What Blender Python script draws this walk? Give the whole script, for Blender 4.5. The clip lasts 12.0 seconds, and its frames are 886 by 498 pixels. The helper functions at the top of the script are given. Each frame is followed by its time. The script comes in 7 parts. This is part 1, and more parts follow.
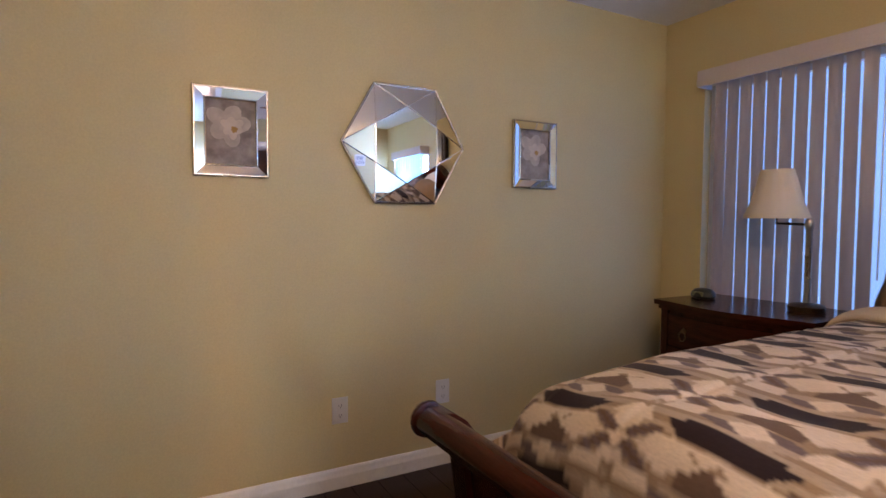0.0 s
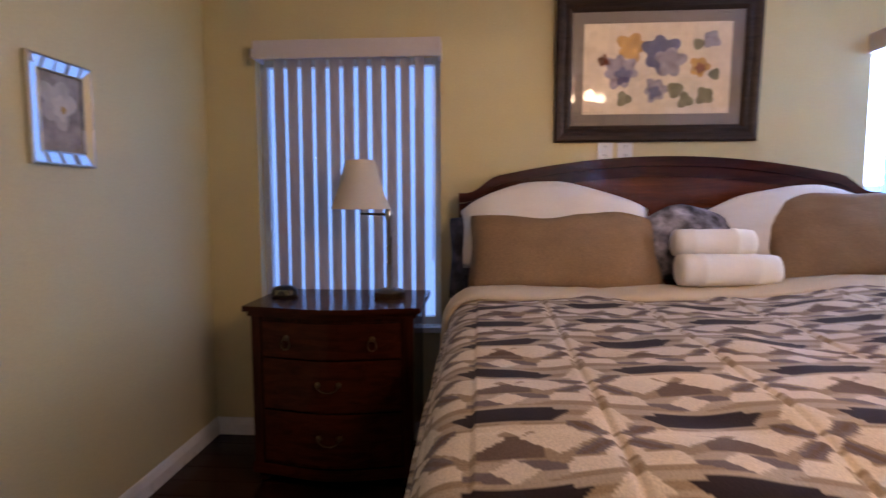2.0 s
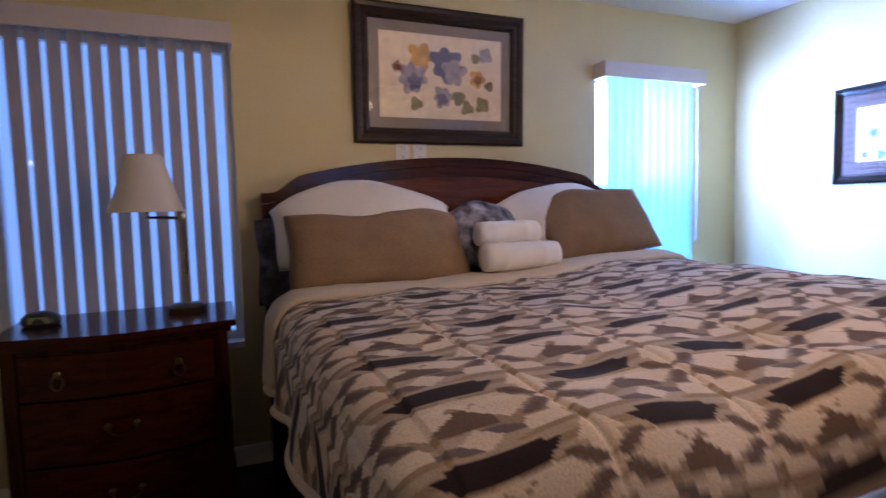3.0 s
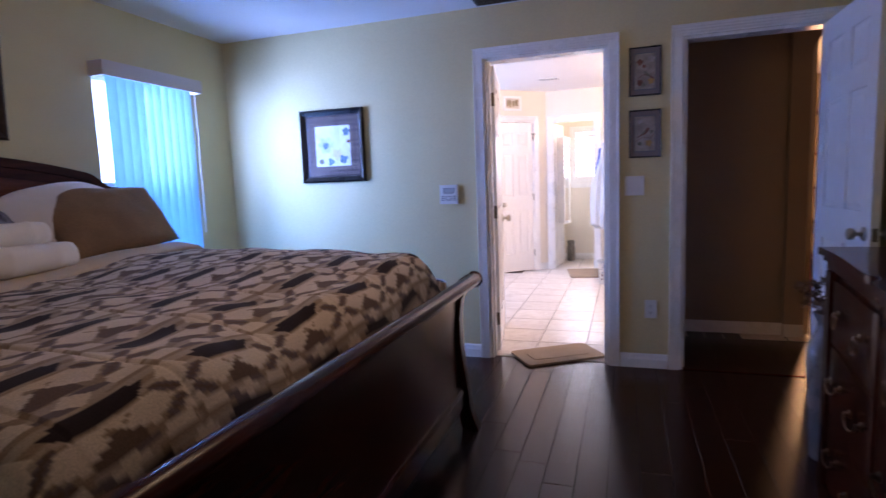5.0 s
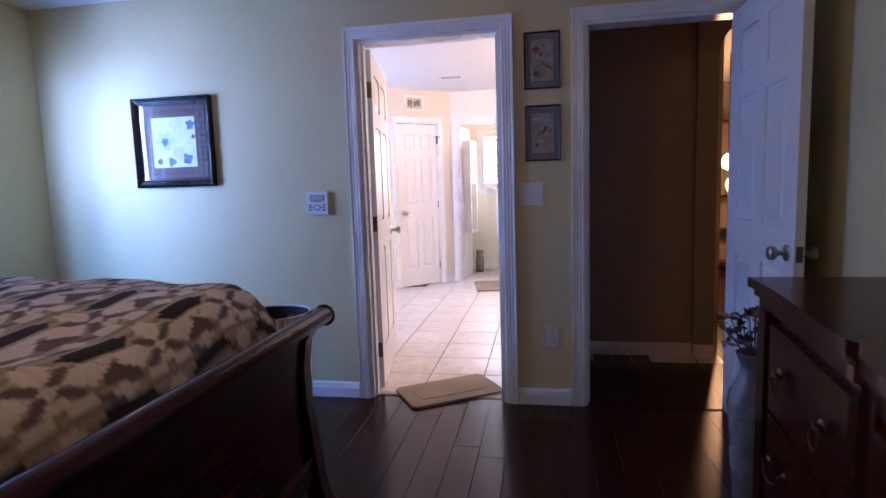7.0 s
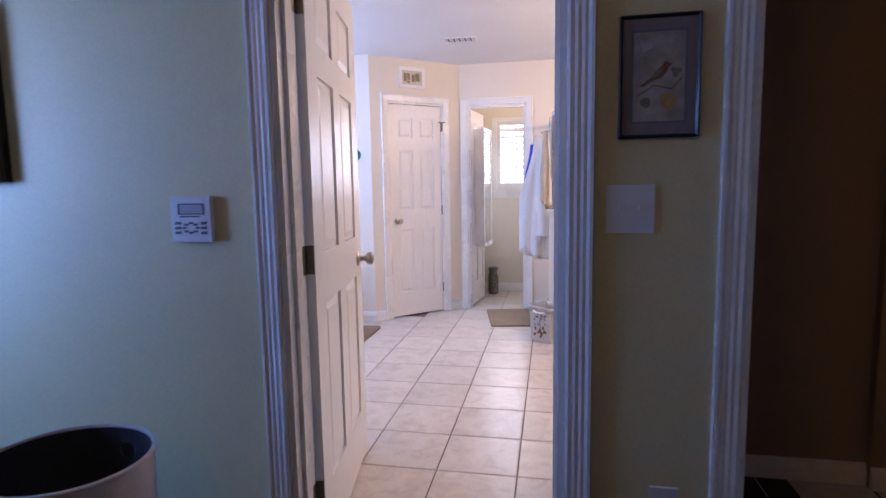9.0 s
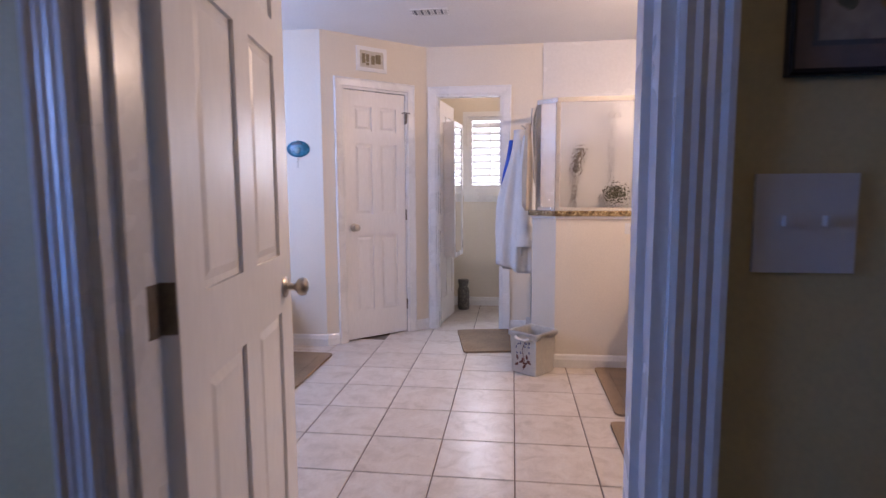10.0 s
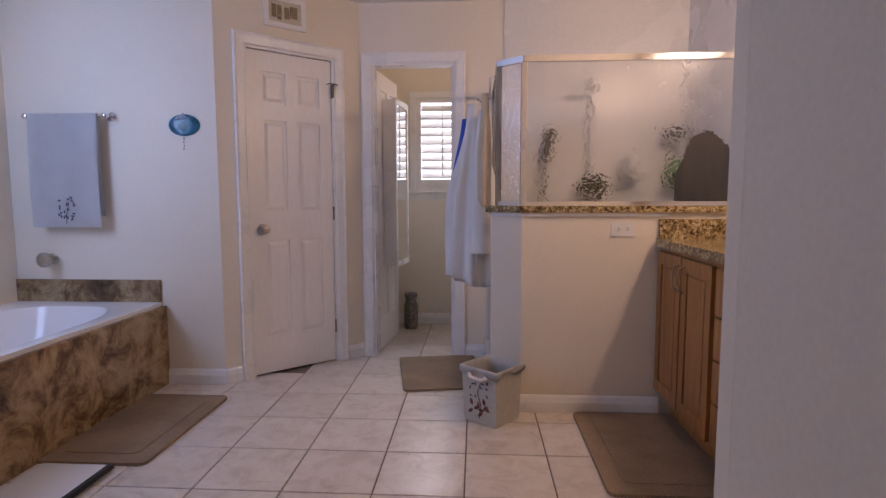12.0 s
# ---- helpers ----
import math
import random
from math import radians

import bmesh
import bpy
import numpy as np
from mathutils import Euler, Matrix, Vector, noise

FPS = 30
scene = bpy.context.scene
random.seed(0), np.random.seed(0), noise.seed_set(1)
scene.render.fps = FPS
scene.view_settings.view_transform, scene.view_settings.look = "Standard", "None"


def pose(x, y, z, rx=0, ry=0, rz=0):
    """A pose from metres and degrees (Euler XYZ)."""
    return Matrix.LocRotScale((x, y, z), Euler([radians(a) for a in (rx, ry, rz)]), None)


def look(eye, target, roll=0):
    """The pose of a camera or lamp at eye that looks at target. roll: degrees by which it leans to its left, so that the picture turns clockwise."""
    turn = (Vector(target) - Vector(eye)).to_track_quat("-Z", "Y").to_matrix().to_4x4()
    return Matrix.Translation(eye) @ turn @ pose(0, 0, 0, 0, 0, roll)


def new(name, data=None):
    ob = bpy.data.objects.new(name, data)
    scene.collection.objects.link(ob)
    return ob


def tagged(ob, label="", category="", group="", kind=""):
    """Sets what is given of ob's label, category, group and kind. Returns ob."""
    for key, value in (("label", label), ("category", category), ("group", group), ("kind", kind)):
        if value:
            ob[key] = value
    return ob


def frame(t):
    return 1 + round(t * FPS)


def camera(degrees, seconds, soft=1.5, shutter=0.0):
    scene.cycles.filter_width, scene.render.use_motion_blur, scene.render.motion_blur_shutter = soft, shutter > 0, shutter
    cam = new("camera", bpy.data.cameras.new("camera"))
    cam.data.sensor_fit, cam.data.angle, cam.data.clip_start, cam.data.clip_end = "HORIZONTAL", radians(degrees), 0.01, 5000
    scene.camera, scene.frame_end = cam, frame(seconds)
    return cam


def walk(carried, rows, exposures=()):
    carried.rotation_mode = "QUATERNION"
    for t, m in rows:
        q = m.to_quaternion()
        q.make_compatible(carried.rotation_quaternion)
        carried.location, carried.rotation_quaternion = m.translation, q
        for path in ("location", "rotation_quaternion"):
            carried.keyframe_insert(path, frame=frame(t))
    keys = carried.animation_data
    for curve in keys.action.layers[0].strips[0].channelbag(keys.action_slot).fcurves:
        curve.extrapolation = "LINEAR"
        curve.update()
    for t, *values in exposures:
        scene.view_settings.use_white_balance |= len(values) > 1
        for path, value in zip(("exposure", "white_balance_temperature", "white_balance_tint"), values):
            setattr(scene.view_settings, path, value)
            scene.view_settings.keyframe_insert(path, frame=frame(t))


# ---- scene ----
cam = camera(77.8, 12.0, soft=1.4, shutter=0.35)
ROWS = [
    (0, (0.484, 0.029, 1.198), (1.441, 1.782, 1.094), 0.2),
    (0.5, (0.462, 0.375, 1.23), (1.495, 2.082, 1.093), 0.5),
    (1, (0.487, 0.617, 1.262), (1.797, 2.12, 1.099), 0.6),
    (1.5, (0.449, 0.92, 1.283), (2.297, 1.662, 1.092), 0.6),
    (2, (0.521, 0.948, 1.25), (2.508, 1.085, 1.074), -0.1),
    (2.5, (0.527, 1.106, 1.206), (2.497, 0.788, 1.063), -0.9),
    (3, (0.583, 1.264, 1.203), (2.422, 0.494, 1.051), -1.4),
    (3.5, (0.500, 1.304, 1.218), (2.127, 0.155, 1.038), -1.7),
    (3.7, (0.450, 1.310, 1.216), (1.971, 0.012, 1.031), -2.1),
    (5.3, (0.287, 1.657, 1.226), (0.752, -0.274, 0.991), -2.0),
    (5.5, (0.256, 1.605, 1.223), (0.641, -0.344, 0.989), -2.0),
    (6, (0.205, 1.469, 1.231), (0.544, -0.488, 1.001), -2.1),
    (6.5, (0.188, 1.284, 1.214), (0.535, -0.673, 0.989), -1.9),
    (7, (0.215, 0.962, 1.22), (0.572, -0.994, 1.0), -1.8),
    (7.2, (0.226, 0.829, 1.228), (0.581, -1.126, 1.004), -1.7),
    (8.8, (0.444, -0.439, 1.234), (0.827, -2.389, 1.003), -1.1),
    (9, (0.463, -0.604, 1.236), (0.847, -2.554, 1.014), -1.0),
    (9.5, (0.55, -0.975, 1.226), (0.911, -2.93, 1.013), -0.6),
    (10, (0.618, -1.333, 1.216), (0.868, -3.306, 1.007), -0.3),
    (10.5, (0.627, -1.671, 1.224), (0.848, -3.649, 1.019), -0.2),
    (11, (0.642, -1.934, 1.212), (0.804, -3.917, 1.012), -0.1),
    (11.5, (0.593, -2.129, 1.172), (0.704, -4.117, 0.983), -0.2),
    (12, (0.558, -2.286, 1.124), (0.678, -4.273, 0.937), -0.1),
]
EXPOSURES = [(0, 1.1, 8400, 25), (1.2, 1.15, 8000, 26), (2.5, 0.98, 7700, 28), (3.7, 0.1, 6800, 28), (5.3, -0.45, 6900, 30), (7.2, -0.6, 6800, 30), (8.8, -1.1, 6600, 26), (9.5, -1.42, 6750, 27), (10.4, -1.88, 7050, 28), (11.5, -2.36, 7600, 31), (12, -2.38, 7500, 30)]
walk(cam, [(t, look(eye, target, roll)) for t, eye, target, roll in ROWS], EXPOSURES)

# ---- the plan, in metres ----
XW, XE, YN, YS = -0.88, 3.30, 2.36, -2.05      # bedroom walls
HB, HT = 2.38, 2.43                            # ceilings: bedroom, bath
WT = 0.12                                      # wall thickness
BD = (0.424, 1.222)                              # bath doorway
HD = (-0.768, -0.006)                             # hall doorway
DH, DB_H = 2.048, 2.035                        # door heads: bedroom, bath
Z_SILL, Z_HEAD = 0.60, 1.97
W1, W2 = (1.150, 2.090), (-1.635, -0.885)          # bedroom windows along y
YP, YWC, YTW, YBK = -5.045, -6.025, -5.375, -7.055   # bath: pony wall, toilet-room wall, towel wall, its back wall
BATH = Vector((0.055, -0.065, 0))              # origin of the bathroom, in whose own metres it is laid out
XV = -0.98                                     # bath west wall
DA, DB = Vector((2.01, -5.375, 0)), Vector((1.30, -6.025, 0))   # diagonal closet wall

# ---- world and lights ----
world = bpy.data.worlds.new("sky")
scene.world = world
world.use_nodes = True
wn = world.node_tree.nodes
sky = wn.new("ShaderNodeTexSky")
sky.sky_type, sky.sun_disc = "NISHITA", False
sky.sun_elevation, sky.sun_rotation = radians(43), radians(238)
world.node_tree.links.new(sky.outputs[0], wn["Background"].inputs[0])
wn["Background"].inputs[1].default_value = 0.15

sun = new("sun", bpy.data.lights.new("sun", "SUN"))
sun.data.energy, sun.data.angle, sun.data.color = 2.0, radians(0.5), (1, 0.95, 0.88)
sun.matrix_world = look((-8, -5, 9), (0, 0, 0))


def window_light(name, eye, target, w, h, power, color):
    lamp = new(name, bpy.data.lights.new(name, "AREA"))
    lamp.data.shape, lamp.data.size, lamp.data.size_y = "RECTANGLE", w, h
    lamp.data.energy, lamp.data.color = power, color
    lamp.matrix_world = look(eye, target)
    return lamp


def point_light(name, eye, power, color, radius=0.06):
    lamp = new(name, bpy.data.lights.new(name, "POINT"))
    lamp.data.energy, lamp.data.color, lamp.data.shadow_soft_size = power, color, radius
    lamp.location = eye
    return lamp


DAY = (0.23, 0.43, 1.0)
WARM = (1.0, 0.70, 0.42)
zc, zh = (Z_SILL + Z_HEAD) / 2, Z_HEAD - Z_SILL - 0.004
window_light("daylight_window_1", (XE + 0.14, sum(W1) / 2, zc), (0, sum(W1) / 2, zc), W1[1] - W1[0] - 0.004, zh, 3.0, (0.15, 0.38, 1.0))
window_light("daylight_window_2", (XE + 0.14, sum(W2) / 2, zc), (0, sum(W2) / 2, zc), W2[1] - W2[0] - 0.06, zh, 96, DAY)
beam = window_light("open_sky_window_2", (XE + 0.13, sum(W2) / 2, 1.62), (XE - 0.80, sum(W2) / 2 - 1.45, 1.46), 0.40, 0.60, 25, DAY)
beam.data.spread = radians(106)
window_light("daylight_bath_window", (3.27, -4.15, 1.70), (1.6, -5.1, 1.3), 1.0, 1.0, 165, (0.31, 0.53, 1.0))
window_light("daylight_toilet_window", (0.84, YBK - 0.20, 1.6), (0.84, 0, 1.6), 0.5, 0.72, 165, (0.66, 0.81, 1.0))
# added fill light: no lamp is seen in the toilet room
point_light("toilet_room_fill", (0.975, -6.60, HT - 0.14), 7, (1.0, 0.80, 0.62), 0.06)
FAN = Vector((1.08, 0.04, 2.08))
for k in range(3):
    point_light("fan_bulb", (FAN.x + 0.15 * math.cos(2.1 * k), FAN.y + 0.15 * math.sin(2.1 * k), FAN.z - 0.10), 2.9, WARM, 0.04)
for k in range(4):
    point_light("vanity_bulb", (XV + 0.215, -4.665 + 0.22 * k, 2.02), 44, (1.0, 0.80, 0.62), 0.05)


# ---- materials ----
def nodes_of(name):
    m = bpy.data.materials.new(name)
    m.use_nodes = True
    nt = m.node_tree
    return m, nt, nt.nodes["Principled BSDF"]


def coords(nt, scale=(1, 1, 1)):
    tc, mp = nt.nodes.new("ShaderNodeTexCoord"), nt.nodes.new("ShaderNodeMapping")
    mp.inputs["Scale"].default_value = scale
    nt.links.new(tc.outputs["Object"], mp.inputs[0])
    return mp.outputs[0]


def noise_node(nt, vec, scale, detail=4.0, rough=0.55, distort=0.0):
    n = nt.nodes.new("ShaderNodeTexNoise")
    n.inputs["Scale"].default_value, n.inputs["Detail"].default_value = scale, detail
    n.inputs["Roughness"].default_value, n.inputs["Distortion"].default_value = rough, distort
    nt.links.new(vec, n.inputs["Vector"])
    return n.outputs[0]


def ramp(nt, fac, stops):
    r = nt.nodes.new("ShaderNodeValToRGB")
    el = r.color_ramp.elements
    while len(el) < len(stops):
        el.new(0.5)
    for e, (p, c) in zip(el, stops):
        e.position, e.color = p, (*c, 1)
    nt.links.new(fac, r.inputs[0])
    return r.outputs[0]


def mixc(nt, a, b, fac, mode="MIX"):
    m = nt.nodes.new("ShaderNodeMix")
    m.data_type, m.blend_type = "RGBA", mode
    for sock, v in ((m.inputs["Factor"], fac), (m.inputs["A"], a), (m.inputs["B"], b)):
        if isinstance(v, (int, float)):
            sock.default_value = v
        elif isinstance(v, tuple):
            sock.default_value = (*v, 1)
        else:
            nt.links.new(v, sock)
    return m.outputs["Result"]


def bump(nt, bsdf, height, strength, dist=0.002):
    b = nt.nodes.new("ShaderNodeBump")
    b.inputs["Strength"].default_value, b.inputs["Distance"].default_value = strength, dist
    nt.links.new(height, b.inputs["Height"])
    nt.links.new(b.outputs[0], bsdf.inputs["Normal"])


def shade(c, k):
    return tuple(min(1.0, v * k) for v in c)


def surface(name, color, rough=0.6, metal=0.0, grain=40.0, patch=2.5, vary=0.12, relief=0.15, depth=0.001, stretch=(1, 1, 1)):
    """Paint, cloth, metal or plaster: colour with fine grain and broad patches, and fine relief."""
    m, nt, b = nodes_of(name)
    vec = coords(nt, stretch)
    fine, broad = noise_node(nt, vec, grain, 5), noise_node(nt, vec, patch, 3)
    c1 = ramp(nt, fine, [(0.3, shade(color, 1 - vary)), (0.7, shade(color, 1 + vary))])
    c2 = ramp(nt, broad, [(0.3, (1 - vary,) * 3), (0.7, (1 + vary * 0.2,) * 3)])
    nt.links.new(mixc(nt, c1, c2, 1.0, "MULTIPLY"), b.inputs["Base Color"])
    rr = ramp(nt, broad, [(0.3, (max(0.02, rough - 0.06),) * 3), (0.7, (min(1, rough + 0.06),) * 3)])
    nt.links.new(rr, b.inputs["Roughness"])
    b.inputs["Metallic"].default_value = metal
    if relief:
        bump(nt, b, fine, relief, depth)
    return m


def wood(name, dark, light, rough=0.3, stretch=(1, 1, 12), scale=6.0, coat=0.0, relief=0.1, island=False):
    m, nt, b = nodes_of(name)
    vec = coords(nt, tuple(12.0 / s for s in stretch))
    if island:
        info, add = nt.nodes.new("ShaderNodeObjectInfo"), nt.nodes.new("ShaderNodeVectorMath")
        mul = nt.nodes.new("ShaderNodeMath")
        mul.operation, mul.inputs[1].default_value = "MULTIPLY", 37.0
        nt.links.new(info.outputs["Random"], mul.inputs[0])
        nt.links.new(vec, add.inputs[0])
        nt.links.new(mul.outputs[0], add.inputs[1])
        vec = add.outputs[0]
    grain = noise_node(nt, vec, scale * 0.35, 6, 0.6, 0.8)
    pores = noise_node(nt, vec, scale * 3.0, 4, 0.7)
    c = ramp(nt, grain, [(0.25, dark), (0.5, tuple((a + d) / 2 for a, d in zip(dark, light))), (0.75, light)])
    c = mixc(nt, c, ramp(nt, pores, [(0.35, (0.65, 0.62, 0.6)), (0.6, (1, 1, 1))]), 0.6, "MULTIPLY")
    if island:
        tone = ramp(nt, info.outputs["Random"], [(0.0, (0.78, 0.76, 0.76)), (1.0, (1.15, 1.12, 1.1))])
        c = mixc(nt, c, tone, 1.0, "MULTIPLY")
    nt.links.new(c, b.inputs["Base Color"])
    rr = ramp(nt, pores, [(0.3, (rough + 0.035,) * 3), (0.7, (max(0.03, rough - 0.02),) * 3)])
    nt.links.new(rr, b.inputs["Roughness"])
    b.inputs["Specular IOR Level"].default_value = 0.20
    b.inputs["Coat Weight"].default_value, b.inputs["Coat Roughness"].default_value = coat, 0.15
    if relief:
        bump(nt, b, grain, relief, 0.003)
    return m


def granite(name):
    m, nt, b = nodes_of(name)
    vec = coords(nt)
    v = nt.nodes.new("ShaderNodeTexVoronoi")
    v.inputs["Scale"].default_value = 150
    nt.links.new(vec, v.inputs["Vector"])
    blot = noise_node(nt, vec, 48, 6, 0.7, 0.5)
    base = ramp(nt, blot, [(0.36, (0.025, 0.020, 0.012)), (0.45, (0.16, 0.105, 0.045)), (0.53, (0.40, 0.31, 0.16)), (0.66, (0.62, 0.53, 0.36))])
    fleck = ramp(nt, v.outputs["Color"], [(0.2, (0.55, 0.5, 0.45)), (0.8, (1.1, 1.05, 1.0))])
    nt.links.new(mixc(nt, base, fleck, 0.8, "MULTIPLY"), b.inputs["Base Color"])
    b.inputs["Roughness"].default_value = 0.16
    return m


def marble_brown(name):
    m, nt, b = nodes_of(name)
    vec = coords(nt)
    veins = noise_node(nt, vec, 6.5, 10, 0.72, 0.5)
    cloud = noise_node(nt, vec, 2.2, 4, 0.5)
    base = ramp(nt, veins, [(0.30, (0.03, 0.02, 0.014)), (0.42, (0.16, 0.095, 0.05)), (0.52, (0.36, 0.25, 0.14)), (0.66, (0.52, 0.42, 0.28))])
    nt.links.new(mixc(nt, base, ramp(nt, cloud, [(0.3, (0.7, 0.66, 0.6)), (0.7, (1.05, 1.0, 0.95))]), 0.9, "MULTIPLY"), b.inputs["Base Color"])
    b.inputs["Roughness"].default_value = 0.2
    return m


def plain(name, color, rough=0.5, metal=0.0):
    m, nt, b = nodes_of(name)
    b.inputs["Base Color"].default_value = (*color, 1)
    b.inputs["Roughness"].default_value, b.inputs["Metallic"].default_value = rough, metal
    return m


def glow(name, color, strength):
    m, nt, b = nodes_of(name)
    b.inputs["Base Color"].default_value = (*color, 1)
    b.inputs["Emission Color"].default_value = (*color, 1)
    b.inputs["Emission Strength"].default_value = strength
    return m


def glass(name, tint=(1, 1, 1), rough=0.0, relief=0.0):
    m, nt, b = nodes_of(name)
    b.inputs["Base Color"].default_value = (*tint, 1)
    b.inputs["Transmission Weight"].default_value, b.inputs["Roughness"].default_value = 1.0, rough
    b.inputs["IOR"].default_value = 1.45
    if relief:
        vec = coords(nt)
        v = nt.nodes.new("ShaderNodeTexVoronoi")
        v.feature = "SMOOTH_F1"
        v.inputs["Scale"].default_value = 55
        wob = noise_node(nt, vec, 14, 2)
        nt.links.new(mixc(nt, vec, wob, 0.06), v.inputs["Vector"])
        bump(nt, b, v.outputs["Distance"], relief, 0.004)
    return m


def slat_cloth(name, color, through_amount):
    """Thin blind slats that let part of the daylight through."""
    m, nt, b = nodes_of(name)
    vec = coords(nt, (1, 1, 0.15))
    c = ramp(nt, noise_node(nt, vec, 60, 4), [(0.3, shade(color, 0.9)), (0.7, color)])
    nt.links.new(c, b.inputs["Base Color"])
    b.inputs["Roughness"].default_value = 0.7
    t, mix = nt.nodes.new("ShaderNodeBsdfTranslucent"), nt.nodes.new("ShaderNodeMixShader")
    nt.links.new(c, t.inputs[0])
    mix.inputs[0].default_value = through_amount
    nt.links.new(b.outputs[0], mix.inputs[1])
    nt.links.new(t.outputs[0], mix.inputs[2])
    nt.links.new(mix.outputs[0], nt.nodes["Material Output"].inputs[0])
    return m


def printed(name, attr, rough=0.85, fuzz=0.35, sheen=0.3):
    """Cloth or paper whose printed design is stored in a colour attribute."""
    m, nt, b = nodes_of(name)
    a = nt.nodes.new("ShaderNodeVertexColor")
    a.layer_name = attr
    vec = coords(nt)
    f = noise_node(nt, vec, 220, 3)
    g = noise_node(nt, vec, 5, 4)
    c = mixc(nt, a.outputs[0], ramp(nt, f, [(0.3, (0.82,) * 3), (0.7, (1.1,) * 3)]), 1.0, "MULTIPLY")
    c = mixc(nt, c, ramp(nt, g, [(0.3, (0.86,) * 3), (0.7, (1.05,) * 3)]), 1.0, "MULTIPLY")
    nt.links.new(c, b.inputs["Base Color"])
    b.inputs["Roughness"].default_value, b.inputs["Sheen Weight"].default_value = rough, sheen
    b.inputs["Specular IOR Level"].default_value = 0.12
    if fuzz:
        bump(nt, b, f, fuzz, 0.002)
    return m


def screen_cloth(name, tint):
    """A tinted veil, for insect mesh and for the sheet that dims the sky."""
    m, nt, b = nodes_of(name)
    t = nt.nodes.new("ShaderNodeBsdfTransparent")
    t.inputs[0].default_value = (*tint, 1)
    mix = nt.nodes.new("ShaderNodeMixShader")
    mix.inputs[0].default_value = 0.97
    b.inputs["Base Color"].default_value, b.inputs["Roughness"].default_value = (0.03, 0.03, 0.03, 1), 0.8
    nt.links.new(b.outputs[0], mix.inputs[1])
    nt.links.new(t.outputs[0], mix.inputs[2])
    nt.links.new(mix.outputs[0], nt.nodes["Material Output"].inputs[0])
    return m


# made-up tint that darkens and blues the sky behind window 1
M_SKY_DIMMER = screen_cloth("sky_dimming_sheet", (0.10, 0.17, 0.28))
M_SCREEN = screen_cloth("tint_screen", (0.60, 0.83, 0.95))
M_YELLOW = surface("yellow_wall_paint", (0.66, 0.56, 0.31), 0.55, grain=130, patch=1.6, vary=0.05, relief=0.25, depth=0.0012)
M_CREAM = surface("cream_wall_paint", (0.78, 0.71, 0.60), 0.55, grain=130, patch=1.6, vary=0.04, relief=0.2, depth=0.0012)
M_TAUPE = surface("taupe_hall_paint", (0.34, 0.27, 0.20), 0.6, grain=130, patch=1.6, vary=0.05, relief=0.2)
M_CEIL = surface("ceiling_white", (0.78, 0.77, 0.76), 0.8, grain=90, patch=2, vary=0.04, relief=0.5, depth=0.002)
M_TRIM = surface("white_gloss_trim", (0.84, 0.83, 0.81), 0.28, grain=60, patch=4, vary=0.03, relief=0.06)
M_DOOR = surface("white_door_paint", (0.86, 0.84, 0.82), 0.35, grain=70, patch=3, vary=0.03, relief=0.08, stretch=(1, 1, 0.2))
M_FLOOR = wood("dark_hand_scraped_planks", (0.014, 0.0036, 0.0022), (0.043, 0.0098, 0.0050), 0.24, (1, 14, 1), 6, 0.05, 0.12, island=True)
M_GAP = plain("plank_gap", (0.006, 0.003, 0.002), 0.8)
M_GROUT = surface("tile_grout", (0.20, 0.15, 0.12), 0.9)
M_CHERRY = wood("dark_cherry_wood", (0.022, 0.0052, 0.0034), (0.072, 0.0152, 0.0080), 0.20, (1, 10, 1), 7, 0.06, 0.0)
M_CHERRY_Z = wood("dark_cherry_post", (0.019, 0.0048, 0.0032), (0.062, 0.0135, 0.0075), 0.22, (1, 1, 10), 7, 0.06, 0.0)
M_RED = wood("red_cherry_panel", (0.07, 0.016, 0.008), (0.20, 0.05, 0.022), 0.25, (1, 10, 1), 6, 0.3, 0.05)
M_OAK = wood("honey_oak", (0.25, 0.092, 0.024), (0.50, 0.235, 0.080), 0.32, (1, 1, 12), 7, 0.2, 0.12)
M_GRANITE = granite("gold_brown_granite")
M_MARBLE = marble_brown("brown_veined_marble")
M_NICKEL = surface("brushed_nickel", (0.50, 0.46, 0.40), 0.28, 1.0, grain=200, vary=0.06, relief=0.05)
M_CHROME = plain("chrome", (0.80, 0.80, 0.82), 0.10, 1.0)
M_HINGE = surface("aged_hinge_metal", (0.20, 0.17, 0.14), 0.42, 1.0, grain=120, vary=0.15)
M_BRASS = surface("dark_antique_brass", (0.16, 0.11, 0.07), 0.35, 1.0, grain=120, vary=0.2)
M_MIRROR = plain("mirror_silver", (0.86, 0.86, 0.86), 0.02, 1.0)
M_SILVER = surface("silver_edge", (0.55, 0.53, 0.50), 0.25, 1.0, grain=160, vary=0.1)
M_BLACK = surface("black_frame_wood", (0.012, 0.010, 0.010), 0.28, grain=50, vary=0.2, relief=0.1)
M_BROWNFRAME = wood("dark_brown_frame", (0.018, 0.011, 0.009), (0.060, 0.036, 0.026), 0.38, (1, 12, 1), 7, 0.1, 0.2)
M_MATBOARD = surface("grey_mat_board", (0.17, 0.155, 0.155), 0.85, grain=300, vary=0.05)
M_PLASTIC = surface("white_plastic", (0.72, 0.71, 0.70), 0.35, grain=80, vary=0.02, relief=0.0)
M_DARK = plain("dark_slot", (0.02, 0.02, 0.022), 0.6)
M_GREYKEY = plain("grey_key", (0.12, 0.13, 0.15), 0.5)
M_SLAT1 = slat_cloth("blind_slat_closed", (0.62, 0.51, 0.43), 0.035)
# same slats at window 2, with the blue sky light put into their colour
M_SLAT_SKY = slat_cloth("blind_slat_sky_tint", (0.32, 0.55, 0.64), 0.10)
